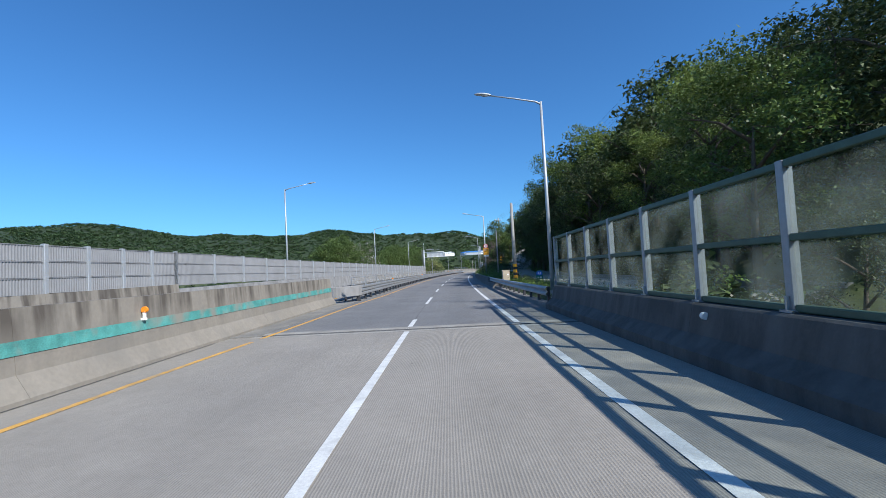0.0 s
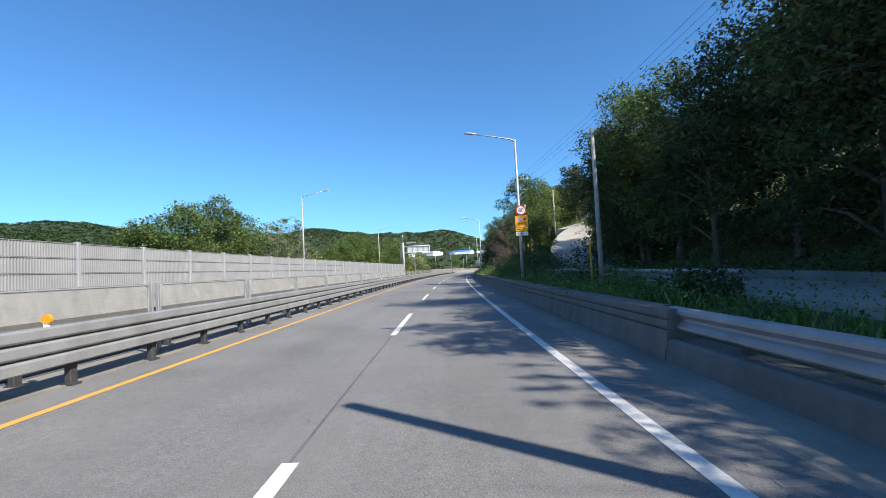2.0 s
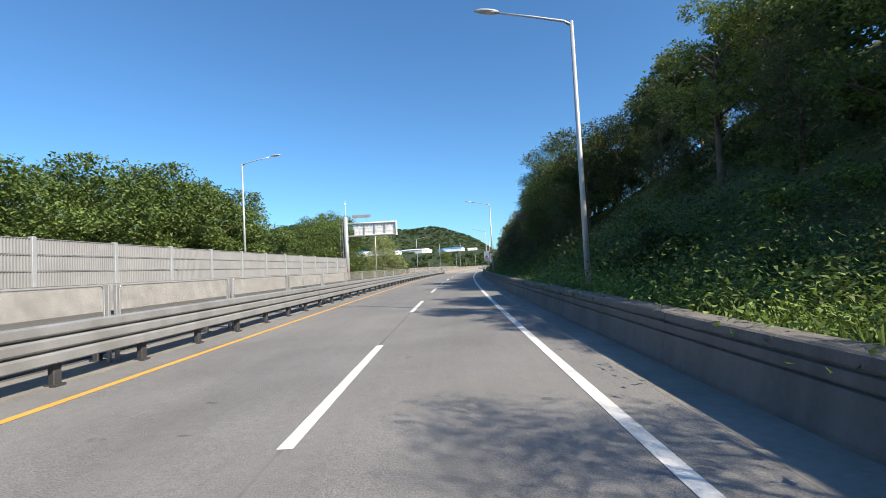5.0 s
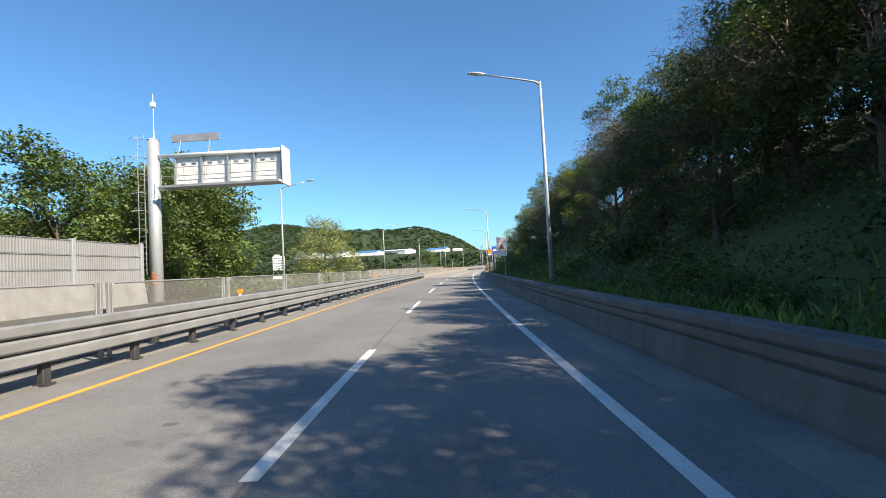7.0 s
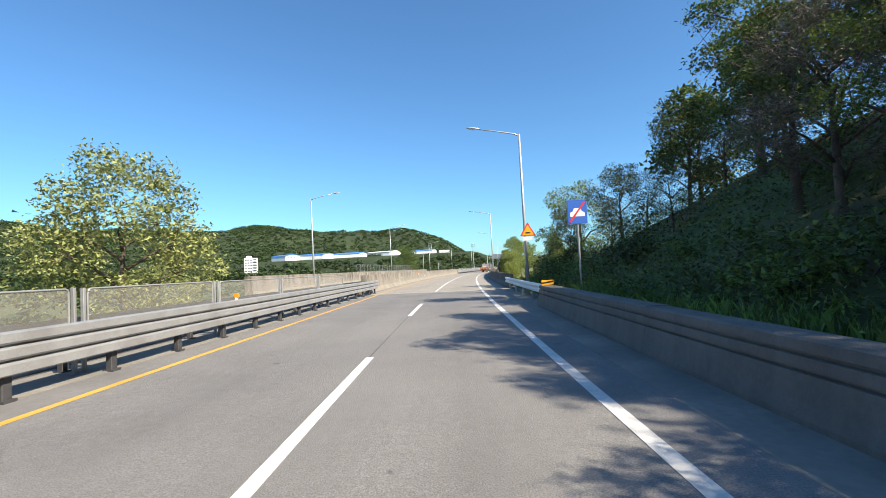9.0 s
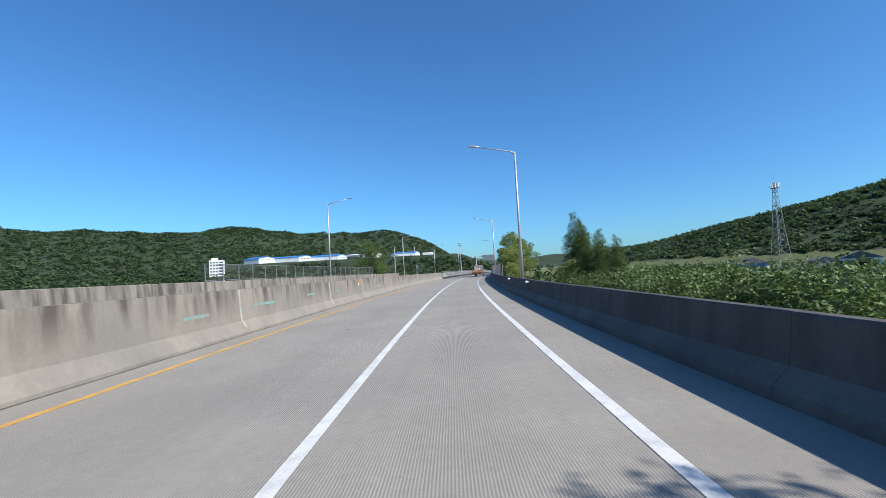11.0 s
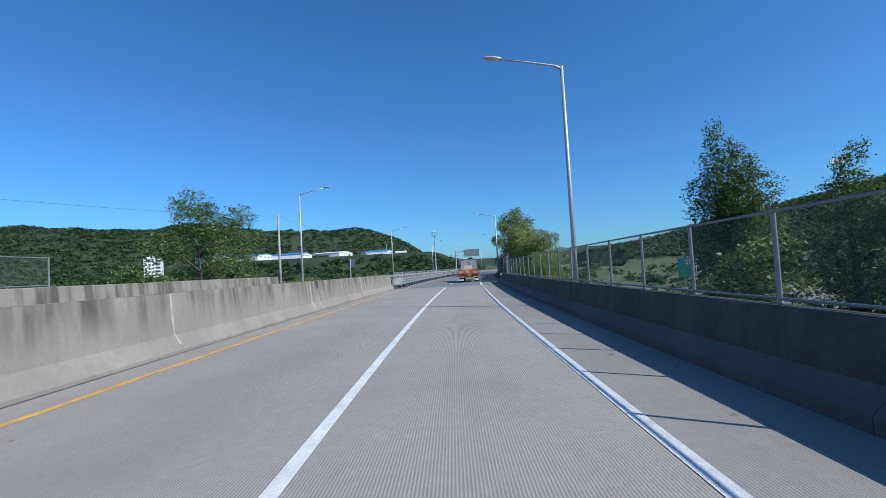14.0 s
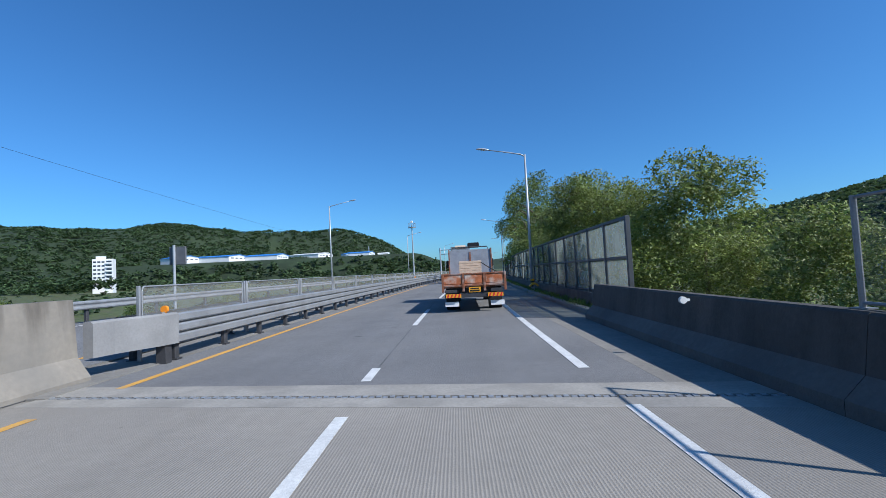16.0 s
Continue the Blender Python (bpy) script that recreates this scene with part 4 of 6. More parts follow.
part("catwalk", Build().box(-13.2, -0.1, 6.38, -7.0, 0.75, 6.43).box(-13.2, 0.7, 6.43, -7.0, 0.75, 6.5), STEEL, g, "grated steel walkway")
for z in (6.95, 7.4):
    part("handrail", Build().tube([(-13.1, 0.72, z), (-7.1, 0.72, z)], 0.02, 6), STEEL, g)
for i in range(6):
    part("rail_post", Build().tube([(-13.1 + i * 1.2, 0.72, 6.43), (-13.1 + i * 1.2, 0.72, 7.4)], 0.018, 6), STEEL, g)
lad = Build()
for x in (-14.75, -14.4):
    lad.tube([(x, 0.1, 2.0), (x, 0.1, 9.4)], 0.022, 6)
for i in range(24):
    lad.tube([(-14.75, 0.1, 2.2 + i * 0.3), (-14.4, 0.1, 2.2 + i * 0.3)], 0.014, 5)
part("ladder", lad, STEEL, g)
hoop = Build()
for i in range(7):
    hoop.tube([(-14.85, 0.1, 3.4 + i * 0.95), (-14.9, 0.5, 3.4 + i * 0.95), (-14.58, 0.72, 3.4 + i * 0.95), (-14.25, 0.5, 3.4 + i * 0.95), (-14.3, 0.1, 3.4 + i * 0.95)], 0.015, 5)
part("ladder_cage", hoop, STEEL, g)
part("solar_panel", Build().box(-13.1, -0.3, 9.0, -10.5, -0.22, 9.4, pose(0, 0, 0)).tube([(-12.6, 0, 8.3), (-12.6, -0.26, 9.2)], 0.03, 6).tube([(-11.0, 0, 8.3), (-11.0, -0.26, 9.2)], 0.03, 6), STEEL, g, "grey upper panel")


# ---- trees ----
BARK = mat("bark", (0.109, 0.084, 0.063), 0.95, vary=0.3, scale=3, bump=0.8, bump_scale=25)
LEAF_DARK = leaf_mat("dark_leaves", (0.0689, 0.0941, 0.0319))
LEAF_MID = leaf_mat("mid_green_leaves", (0.0991, 0.147, 0.0378))
LEAF_LIGHT = leaf_mat("light_green_leaves", (0.165, 0.215, 0.05))
LEAF_ACACIA = leaf_mat("acacia_leaves_and_blossom", (0.252, 0.277, 0.101), island=0.5)
LEAF_PINK = leaf_mat("pale_pink_blossom", (0.521, 0.42, 0.42), island=0.2, through=0.2)
LEAF_BROWN = leaf_mat("dry_brown_twigs", (0.16, 0.125, 0.1), island=0.35, through=0.05)
LEAF_TWIG = leaf_mat("twigs_and_olive_leaves", (0.092, 0.108, 0.045), island=0.5, through=0.12)
LEAF_VERGE = leaf_mat("fresh_acacia_leaves", (0.215, 0.262, 0.055), island=0.5)
LEAF_WEED = leaf_mat("weed_leaves", (0.135, 0.205, 0.046), island=0.5)


def leaf_cloud(rng, pos, size, up=0.5, wide=0.28):
    """Small pointed leaves at the places, turned at random with a bias upwards."""
    n = len(pos)
    nrm = rng.normal(size=(n, 3))
    nrm[:, 2] = np.abs(nrm[:, 2]) + up
    nrm /= np.linalg.norm(nrm, axis=1, keepdims=True)
    a = np.cross(nrm, rng.normal(size=(n, 3)))
    a /= np.linalg.norm(a, axis=1, keepdims=True) + 1e-9
    b = np.cross(nrm, a)
    L = size * rng.uniform(0.6, 1.3, size=(n, 1))
    v = np.stack([pos - a * L * 0.5, pos + a * L * 0.4 + b * L * wide + nrm * L * 0.06, pos + a * L * 0.4 - b * L * wide], axis=1).reshape(-1, 3)
    f = np.arange(3 * n).reshape(-1, 3)
    return v.tolist(), f.tolist()


def crown_points(rng, lobes, count, clump, per):
    """Places in clumps, more of them towards the outside of each lobe."""
    out = []
    total = sum(r[0] * r[1] for _, r in lobes)
    for c, r in lobes:
        m = max(2, int(count * r[0] * r[1] / total / per))
        u = rng.normal(size=(m, 3))
        u /= np.linalg.norm(u, axis=1, keepdims=True)
        rad = (0.35 + 0.65 * rng.uniform(size=(m, 1)) ** 0.6)
        centre = np.array(c) + u * rad * np.array([r[0], r[0], r[1]])
        out.append((centre[:, None, :] + rng.normal(size=(m, per, 3)) * clump * np.array([1, 1, 0.6])).reshape(-1, 3))
    return np.concatenate(out)


def tree(seed, height, spread_r, bare, count, leaf, material, label, name="tree", shape="round", lobes_n=13, blossom=None, group="roadside trees", wide=0.28):
    """A tapered trunk with limbs and a crown of many clumped leaves. bare: the share of the height below the crown."""
    rng = np.random.default_rng(seed)
    ob = thing(name, pose(0, 0, 0), label, "tree", group)
    lobes = []
    for i in range(lobes_n):
        t = (i + 0.5) / lobes_n
        z = height * (bare + (1 - bare) * (0.12 + 0.8 * t))
        if shape == "column":
            w = spread_r * (0.55 + 0.6 * math.sin(math.pi * min(1, t * 0.85 + 0.15)) ** 0.8) * (1.0 if t < 0.8 else 0.65)
            off, rr = w * 0.45, w * 0.6
        else:
            w = spread_r * math.sin(math.pi * (0.18 + 0.78 * t)) ** 0.7
            off, rr = w * rng.uniform(0.45, 0.85), spread_r * rng.uniform(0.3, 0.48)
        a = i * 2.4 + rng.uniform(-0.5, 0.5)
        lobes.append(((off * math.cos(a), off * math.sin(a), z), (rr, rr * (1.4 if shape == "column" else 0.75))))
    lean = rng.uniform(-0.04, 0.04, size=2) * height
    r0 = 0.016 * height + 0.03
    tb = Build()
    top = height * (0.78 if shape == "column" else 0.66)
    spine = [(lean[0] * t * t, lean[1] * t * t + 0.08 * math.sin(5 * t + seed), top * t - 0.6 * (1 - t)) for t in (0, 0.2, 0.4, 0.6, 0.8, 1)]
    tb.tube(spine, [r0 * 1.25, r0, r0 * 0.8, r0 * 0.6, r0 * 0.4, r0 * 0.15], 7)
    for c, r in lobes[:10] if count > 2500 else lobes[:5]:
        z0 = max(0.25 * height * bare + 0.3, min(c[2] - 0.35 * math.hypot(c[0], c[1]) - 0.5, top * 0.92))
        t = z0 / top
        p0 = Vector((lean[0] * t * t, lean[1] * t * t, z0))
        p2 = Vector(c)
        mid = p0.lerp(p2, 0.5) + Vector((rng.uniform(-0.2, 0.2), rng.uniform(-0.2, 0.2), 0.2))
        tb.tube([p0, mid, p2], [r0 * 0.42, r0 * 0.27, r0 * 0.08], 5)
        for k in range(3 if count > 2500 else 0):
            q = p2 + Vector(rng.normal(size=3)) * r[0] * 0.6
            tb.tube([mid.lerp(p2, 0.5), q], [r0 * 0.14, r0 * 0.04], 4)
    part("trunk", tb, BARK, ob, smooth=True)
    pts = crown_points(rng, lobes, count, leaf * 0.9, 9)
    cb = Build()
    v, f = leaf_cloud(rng, pts, leaf, 0.5, wide)
    cb.add(v, f)
    part("crown", cb, material, ob)
    if blossom:
        pts = crown_points(rng, [(c, (r[0] * 1.08, r[1] * 1.1)) for c, r in lobes[-8:]], count // 3, leaf * 0.5, 7)
        bb = Build()
        v, f = leaf_cloud(rng, pts, leaf * 0.62)
        bb.add(v, f)
        part("blossom", bb, blossom, ob)
    return ob


def set_tree(proto, s, d, k=1.0, sink=0.15, squash=1.0, z=None):
    x, y = cx(min(max(s, -150), 620)) + d, s
    g = ground_z(s, d) if z is None else z
    m = pose(x, y, g - sink, 0, 0, (s * 47.3 + d * 31.7) % 360) @ Matrix.Diagonal((k, k, k * squash, 1))
    if proto.get("used"):
        return copy_thing(proto, m)
    proto["used"] = 1
    proto.matrix_basis = m
    return proto


def shade_top(s, d):
    """How high a crown at s, d may stand for its shade to end where the sunlit road begins."""
    return (d - table(s, [(12, 2.2), (40, 1.2), (50, 1.0), (75.5, 0.8), (78, 2.8), (86, 3.0), (104, 2.4), (113, 1.2), (125, 1.0), (140, 0.3), (150, 0.0), (157, 1.4), (161, 2.1), (172, 1.4), (194, 1.4), (204, 2.4)]) - 0.9) / 0.976


rng = random.Random(5)
bank = [tree(11, 8.0, 2.6, 0.08, 12500, 0.14, LEAF_DARK, "dense dark green broadleaf tree on the bank"),
        tree(12, 8.6, 2.5, 0.1, 12500, 0.14, LEAF_MID, "mid green broadleaf tree on the bank"),
        tree(13, 7.4, 2.8, 0.05, 12500, 0.145, LEAF_DARK, "spreading dark green tree on the bank"),
        tree(14, 9.2, 2.3, 0.18, 12500, 0.13, LEAF_LIGHT, "slender light green acacia tree on the bank")]
rear = [tree(15, 8.2, 2.7, 0.2, 3400, 0.34, LEAF_DARK, "dark green tree deep in the wooded bank", lobes_n=10),
        tree(16, 8.6, 2.5, 0.2, 3200, 0.34, LEAF_MID, "mid green tree deep in the wooded bank", lobes_n=10),
        tree(17, 7.6, 2.8, 0.15, 3300, 0.36, LEAF_DARK, "spreading tree deep in the wooded bank", lobes_n=10),
        tree(18, 9.0, 2.4, 0.25, 3200, 0.33, LEAF_LIGHT, "light green tree deep in the wooded bank", lobes_n=10)]
twiggy = tree(19, 8.2, 2.5, 0.12, 12000, 0.17, LEAF_TWIG, "grey-brown twiggy tree with few olive leaves on the bank", lobes_n=16, wide=0.09)
weights = (5, 3, 5, 2)
for s0, s1, d0, d1, gap in ((12, 77.5, 12.9, 30, 4.4), (106, 203, 8.6, 27, 3.8), (78, 116, 41, 58, 6)):
    s = s0
    while s < s1:
        d = d0 + rng.uniform(0, 1.2) + table(s, [(30, 2.6), (38, 0), (66, 0), (73, 1.6), (110, 0)])
        while d < d1:
            ss_, dd_ = s + rng.uniform(-1.3, 1.3), d + rng.uniform(-0.7, 0.7)
            if not (104 < ss_ < 122 and dd_ < 12.5) and not (192 < ss_ and dd_ > 18) and not (ss_ < 115 and d0 < 10 and dd_ > 23) and not (ss_ > 142 and d0 < 10 and dd_ > 22):
                k = rng.uniform(0.75, 1.15) * (0.8 if d < d0 + 2 and s > 100 else 1.0) * (table(s, [(-20, 1.0), (34, 1.0), (42, 1.24), (54, 1.28), (62, 1.15), (70, 0.92), (76, 0.85)]) if s < 100 else table(s, [(106, 0.84), (122, 0.86), (128, 0.8), (138, 0.78), (144, 0.86), (150, 0.84), (156, 0.86), (203, 0.84)]) * (0.76 if 154 < s < 190 and d < d0 + 2.5 else 1.0))
                if d0 < 40:
                    cap = (shade_top(ss_ + 5, dd_) - ground_z(ss_, dd_)) / 8.5
                    k = min(max(cap * rng.uniform(0.85, 1.02), 0.45), 1.4) if d < d0 + 5 and s > 44 else min(k, max(cap, 0.5))
                if d0 < 10 and d < d0 + 6 and rng.random() < 0.42:
                    set_tree(twiggy, ss_, dd_, k)
                    d += gap * 0.9
                    continue
                set_tree(rng.choices(bank if d < d0 + 4.5 and d0 < 40 else rear, weights)[0], ss_, dd_, k)
            d += gap * rng.uniform(0.85, 1.25) * (1.0 if d < d0 + 9 else 1.25)
        s += gap

for i, (s, d) in enumerate(((71.5, 14.2), (74, 14.6), (76.5, 15.2), (79, 16.4), (80.5, 18.6), (75.5, 17.8), (78, 19.4), (73, 18.4), (81, 21.6), (77, 22.5))):
    set_tree(bank[(0, 2, 1)[i % 3]], s, d, min(0.9, (shade_top(s + 6, d) - 1.2 - ground_z(s, d)) / 9.0))

for i, (s, d, k) in enumerate(((3, 9.6, 0.5), (7, 9.4, 0.55), (11.5, 9.6, 0.5), (16.0, 10.6, 0.72), (19.0, 11.4, 0.84), (22, 12.8, 0.8), (0, 13.5, 0.8), (6, 14, 0.85), (-5, 11, 0.7), (-11, 12, 0.8))):
    set_tree(bank[(1, 3, 0)[i % 3]], s, d, k)

for i, (s, d) in enumerate(((46, 12.9), (49, 13.3), (52, 12.9), (68.4, 13.4), (70.8, 13.2))):
    set_tree(bank[(0, 2, 1)[i % 3]], s, d, (shade_top(s + 6, d) - ground_z(s, d)) / 8.9)

set_tree(bank[3], 207.8, 10.6, (6.2 - ground_z(207.8, 10.6)) / 8.6)

for i in range(8):
    s, d = 125.5 + 3.1 * i, 9.7 + 0.5 * (i * 7 % 3)
    set_tree(bank[(0, 2, 0, 1)[i % 4]], s, d, (table(s, [(125, 9.4), (136, 9.2), (142, 8.8), (148, 8.0)]) - ground_z(s, d)) / 7.8)

# the tall pair by the ramp, and the dry tree beyond it
roadside = tree(21, 12.5, 4.0, 0.12, 19000, 0.21, LEAF_MID, "tall mid green roadside tree with twin trunks", lobes_n=17)
set_tree(roadside, 82.6, 8.7, 0.67)
set_tree(roadside, 80.4, 9.5, 0.51)
dry = tree(22, 7.0, 2.5, 0.15, 13000, 0.24, LEAF_BROWN, "leafless brown tree with dense dry twigs", lobes_n=12, wide=0.024)
set_tree(dry, 97.5, 8.6, 1.0)
for s, d, k, kind in ((102, 12.6, 0.7, 1), (104.8, 11.6, 0.72, 3), (107.5, 11.2, 0.72, 1), (110.6, 11.2, 0.7, 0), (113.6, 10.8, 0.66, 3), (117, 10.8, 0.62, 0), (104, 15, 0.8, 3), (109, 15.2, 0.75, 1), (115, 15, 0.7, 0)):
    set_tree(twiggy if kind == 0 else bank[kind], s, d, k)
for s, d, k in ((141, 9.2, 0.8), (149, 9.6, 0.9), (157, 9.3, 0.85), (169, 9.4, 0.8), (183, 9.0, 0.7)):
    set_tree(dry, s, d, k)

# trees behind the grey noise wall
far_side = [tree(31, 9.0, 3.0, 0.2, 14000, 0.19, LEAF_MID, "full green broadleaf tree behind the noise wall"),
            tree(32, 9.5, 2.7, 0.2, 14000, 0.18, LEAF_MID, "bright green tree behind the noise wall"),
            tree(33, 8.5, 2.9, 0.3, 4600, 0.19, LEAF_MID, "tree with pale pink blossom behind the noise wall", blossom=LEAF_PINK)]
for s, d, top, kind in ((68, -19, 5.6, 1), (70.5, -18, 7.6, 0), (75.6, -18, 9.2, 1), (80, -18.5, 8.0, 0), (86, -18, 8.2, 2), (90.5, -18, 8.4, 2), (97, -18, 6.2, 2), (103, -19, 4.6, 0), (109, -18, 6.0, 0), (112.4, -18.4, 6.9, 1), (118.4, -18.3, 7.9, 1), (124.6, -18.2, 9.0, 0), (131, -18, 9.8, 1), (137, -18.2, 9.2, 0),
                        (115.5, -18, 7.3, 0), (121, -18.5, 8.4, 0), (128, -18, 9.4, 0), (134, -18.5, 9.4, 0), (140, -19, 7.6, 1), (147, -18.5, 7.8, 1), (152.5, -18.5, 8.2, 1), (158, -18.3, 9.9, 1), (163, -18, 9.0, 0), (168, -18, 10.0, 0),
                        (171.5, -19, 11.4, 0), (173.5, -20.5, 12.4, 1), (145, -23, 8, 0), (116, -23, 7, 1), (92, -23, 7, 1), (168, -24, 9, 1), (296, -19.5, 3.0, 0)):
    base = ground_z(s, d)
    proto = far_side[kind]
    set_tree(proto, s, d, (top - base) / (9.2 if kind == 2 else 9.0))
acacia = tree(34, 9.5, 3.4, 0.18, 15000, 0.19, LEAF_ACACIA, "pale blossoming acacia tree beside the opposite carriageway", lobes_n=16)
set_tree(acacia, 201.5, -18.2, 1.4)
set_tree(acacia, 214, -24, 0.8)
for s, d, top in ((301.2, -18.6, 5.8), (305.6, -18.4, 5.4)):
    set_tree(bank[1], s, d, (top - ground_z(s, d)) / 8.4)

# trees beside the second bridge
poplar = tree(41, 17.0, 2.1, 0.04, 24000, 0.19, LEAF_MID, "tall columnar poplar beside the bridge", shape="column", lobes_n=18)
for s, d, top in ((297.8, 22.4, 11.6), (296, 23.2, 7.2), (299.5, 23.6, 5.0), (285.4, 21.6, 4.8), (283, 23, 4.2), (276.5, 21.6, 4.6), (272.6, 22.8, 3.6), (270.6, 22.5, 1.4)):
    base = ground_z(s, d)
    set_tree(poplar, s, d, (top - base) / 15.5)
VALLEY = [(220, 30), (250, 34), (280, 38), (306, 46), (322, 55), (345, 64), (372, 67), (400, 64), (440, 60), (500, 56), (570, 52)]
low = [tree(42, 6.0, 3.2, 0.05, 7500, 0.2, LEAF_MID, "broad green tree below the bridge", group="trees below the bridge"),
       tree(43, 6.0, 3.0, 0.05, 7500, 0.2, LEAF_LIGHT, "light green blossoming tree below the bridge", group="trees below the bridge")]
for i in range(46):
    s, d = rng.uniform(228, 312), rng.uniform(14, 60)
    if abs(d - table(s, VALLEY)) < 8 or 14 < d < 18 and s < 285 or s > 258 and d > 24:
        continue
    set_tree(low[i % 2], s, d, rng.uniform(0.8, 1.35))
for i in range(34):
    s, d = 226 + 1.1 * i + rng.uniform(-1, 1), 15.5 + (i * 5 % 11) * 1.0
    set_tree(low[0], s, d, (rng.uniform(0.8, 2.6) - ground_z(s, d)) / 5.8)
for s, d, k in ((266, 31, 1.0), (269.5, 30.5, 1.05), (263, 33, 1.0), (262, 28.5, 0.85)):
    set_tree(low[0], s, d, k)
verge = [tree(45, 9.0, 3.0, 0.05, 20000, 0.15, LEAF_VERGE, "light green acacia tree behind the clear noise wall", lobes_n=22, blossom=LEAF_ACACIA),
         tree(46, 9.0, 2.8, 0.05, 20000, 0.15, LEAF_LIGHT, "feathery green acacia tree behind the clear noise wall", lobes_n=22, blossom=LEAF_ACACIA)]
for s, d, top in ((306, 9.6, 3.2), (309, 10.2, 3.4), (303, 9.4, 2.9), (300, 10, 2.3), (297, 10.4, 1.9), (312, 9.6, 4.6), (315, 10.4, 6.4), (318, 9.4, 7.0), (322, 9.8, 8.2), (325, 8.8, 7.4), (327, 9.6, 8.0), (332, 9.8, 7.8), (338, 9.8, 8.0), (345, 10, 8.6), (352, 10, 9.4), (360, 10, 9.8), (368, 10, 9.4), (378, 11, 9), (390, 12, 9), (404, 12, 9), (420, 13, 9)):
    base = ground_z(s, d)
    set_tree(verge[int(s) % 2] if s < 350 else bank[3], s, d, (top - base) * table(s, [(309, 0.92), (312, 1.15), (315, 1.3), (323, 1.32), (345, 1.3), (352, 1.16)]) / 9.0)
for i in range(26):
    s, d = rng.uniform(215, 430), -rng.uniform(24, 70)
    set_tree(low[i % 2], s, d, rng.uniform(0.5, 1.0))

# ---- bushes and weeds on the verges ----
def bush(seed, r, count, leaf, material, label):
    g = np.random.default_rng(seed)
    ob = thing("bush", pose(0, 0, 0), label, "bush", "verge bushes")
    lobes = [((g.uniform(-0.6, 0.6) * r, g.uniform(-0.6, 0.6) * r, r * g.uniform(0.2, 0.75)), (r * 0.55, r * 0.45)) for _ in range(6)]
    st = Build()
    for c, _ in lobes:
        st.tube([(0, 0, -0.1), (c[0] * 0.5, c[1] * 0.5, c[2] * 0.6), c], [0.02, 0.014, 0.006], 4)
    part("stem", st, BARK, ob)
    cb = Build()
    cb.add(*leaf_cloud(g, crown_points(g, lobes, count, leaf * 0.8, 7), leaf, 0.8))
    part("leaves", cb, material, ob)
    return ob


bushes = [bush(51, 0.7, 1000, 0.09, LEAF_WEED, "low light green bush on the verge"), bush(52, 0.9, 1000, 0.105, LEAF_MID, "low green bush on the verge"), bush(53, 0.8, 850, 0.12, LEAF_DARK, "low dark green bush on the verge")]
for s0, s1, d0, d1, n, kmin, kmax in ((74, 112, 12, 17, 40, 0.8, 1.6), (100, 118, 8, 14, 25, 0.8, 1.4), (50, 100, 6.0, 8.0, 84, 0.55, 0.95), (100, 205, 6.1, 8.2, 80, 0.7, 1.4), (20, 50, 6.3, 7.4, 14, 0.3, 0.55), (2, 19, 7.6, 9.5, 24, 0.9, 1.8), (76, 104, 8, 15, 26, 0.7, 1.3), (314, 372, 5.6, 5.9, 24, 0.3, 0.6)):
    for i in range(n):
        s = s0 + (s1 - s0) * (i + rng.random()) / n
        d = rng.uniform(d0, d1)
        set_tree(rng.choice(bushes[:2] if d < 7.2 else bushes), s, d, rng.uniform(kmin, kmax) * (0.62 if d < 7.0 and s > 100 else 1.0), 0.08, z=None if s < 300 else 0.05)

# grass and weeds: blades nobody could count
def blades(spots, hmin, hmax, seed):
    g = np.random.default_rng(seed)
    b = Build()
    for x, y, z in spots:
        for _ in range(5):
            h = g.uniform(hmin, hmax)
            a = g.uniform(0, 6.28)
            w = 0.012 + 0.012 * g.random()
            lx, ly = g.normal(size=2) * h * 0.35
            px, py = x + g.normal() * 0.09, y + g.normal() * 0.09
            ca, sa = math.cos(a) * w, math.sin(a) * w
            b.add([(px - ca, py - sa, z - 0.05), (px + ca, py + sa, z - 0.05), (px + lx * 0.5 + ca * 0.7, py + ly * 0.5 + sa * 0.7, z + h * 0.65), (px + lx, py + ly, z + h)], [(0, 1, 2), (0, 2, 3)])
    return b


spots = []
for _ in range(5200):
    s = rng.uniform(19, 206)
    d = (5.95 if s < 50 else 5.4) + abs(rng.gauss(0, 1.0))
    x, y, z = ground_at(s, d)
    spots.append((x, y, z))
for _ in range(1200):
    s = rng.uniform(313.5, 380)
    d = rng.uniform(5.62, 6.0)
    spots.append(ground_at(s, d)[:2] + (0.0,))
single("grass", blades(spots, 0.1, 0.34, 3), LEAF_WEED, "tufts of long green grass and weeds along the verge", "grass", "stuff")

# undergrowth: ferns, ivy and saplings nobody could count
def undergrowth(areas, material, seed, size, label):
    g = np.random.default_rng(seed)
    pts = []
    for s0, s1, d0, d1, n in areas:
        for _ in range(n):
            s, d = g.uniform(s0, s1), d0 + (d1 - d0) * g.random() ** 1.3
            x, y, z = ground_at(s, d)
            tall = g.uniform(0.1, 0.75) * (1.7 if d > 12 else 1.0)
            pts.append(np.array([x, y, z + 0.05]) + np.abs(g.normal(size=(34, 3))) * np.array([0, 0, tall]) * 0.7 + g.normal(size=(34, 3)) * np.array([0.38, 0.38, 0.05]))
    b = Build()
    b.add(*leaf_cloud(g, np.concatenate(pts), size, 0.6, 0.24))
    single("undergrowth", b, material, label, "undergrowth", "stuff")


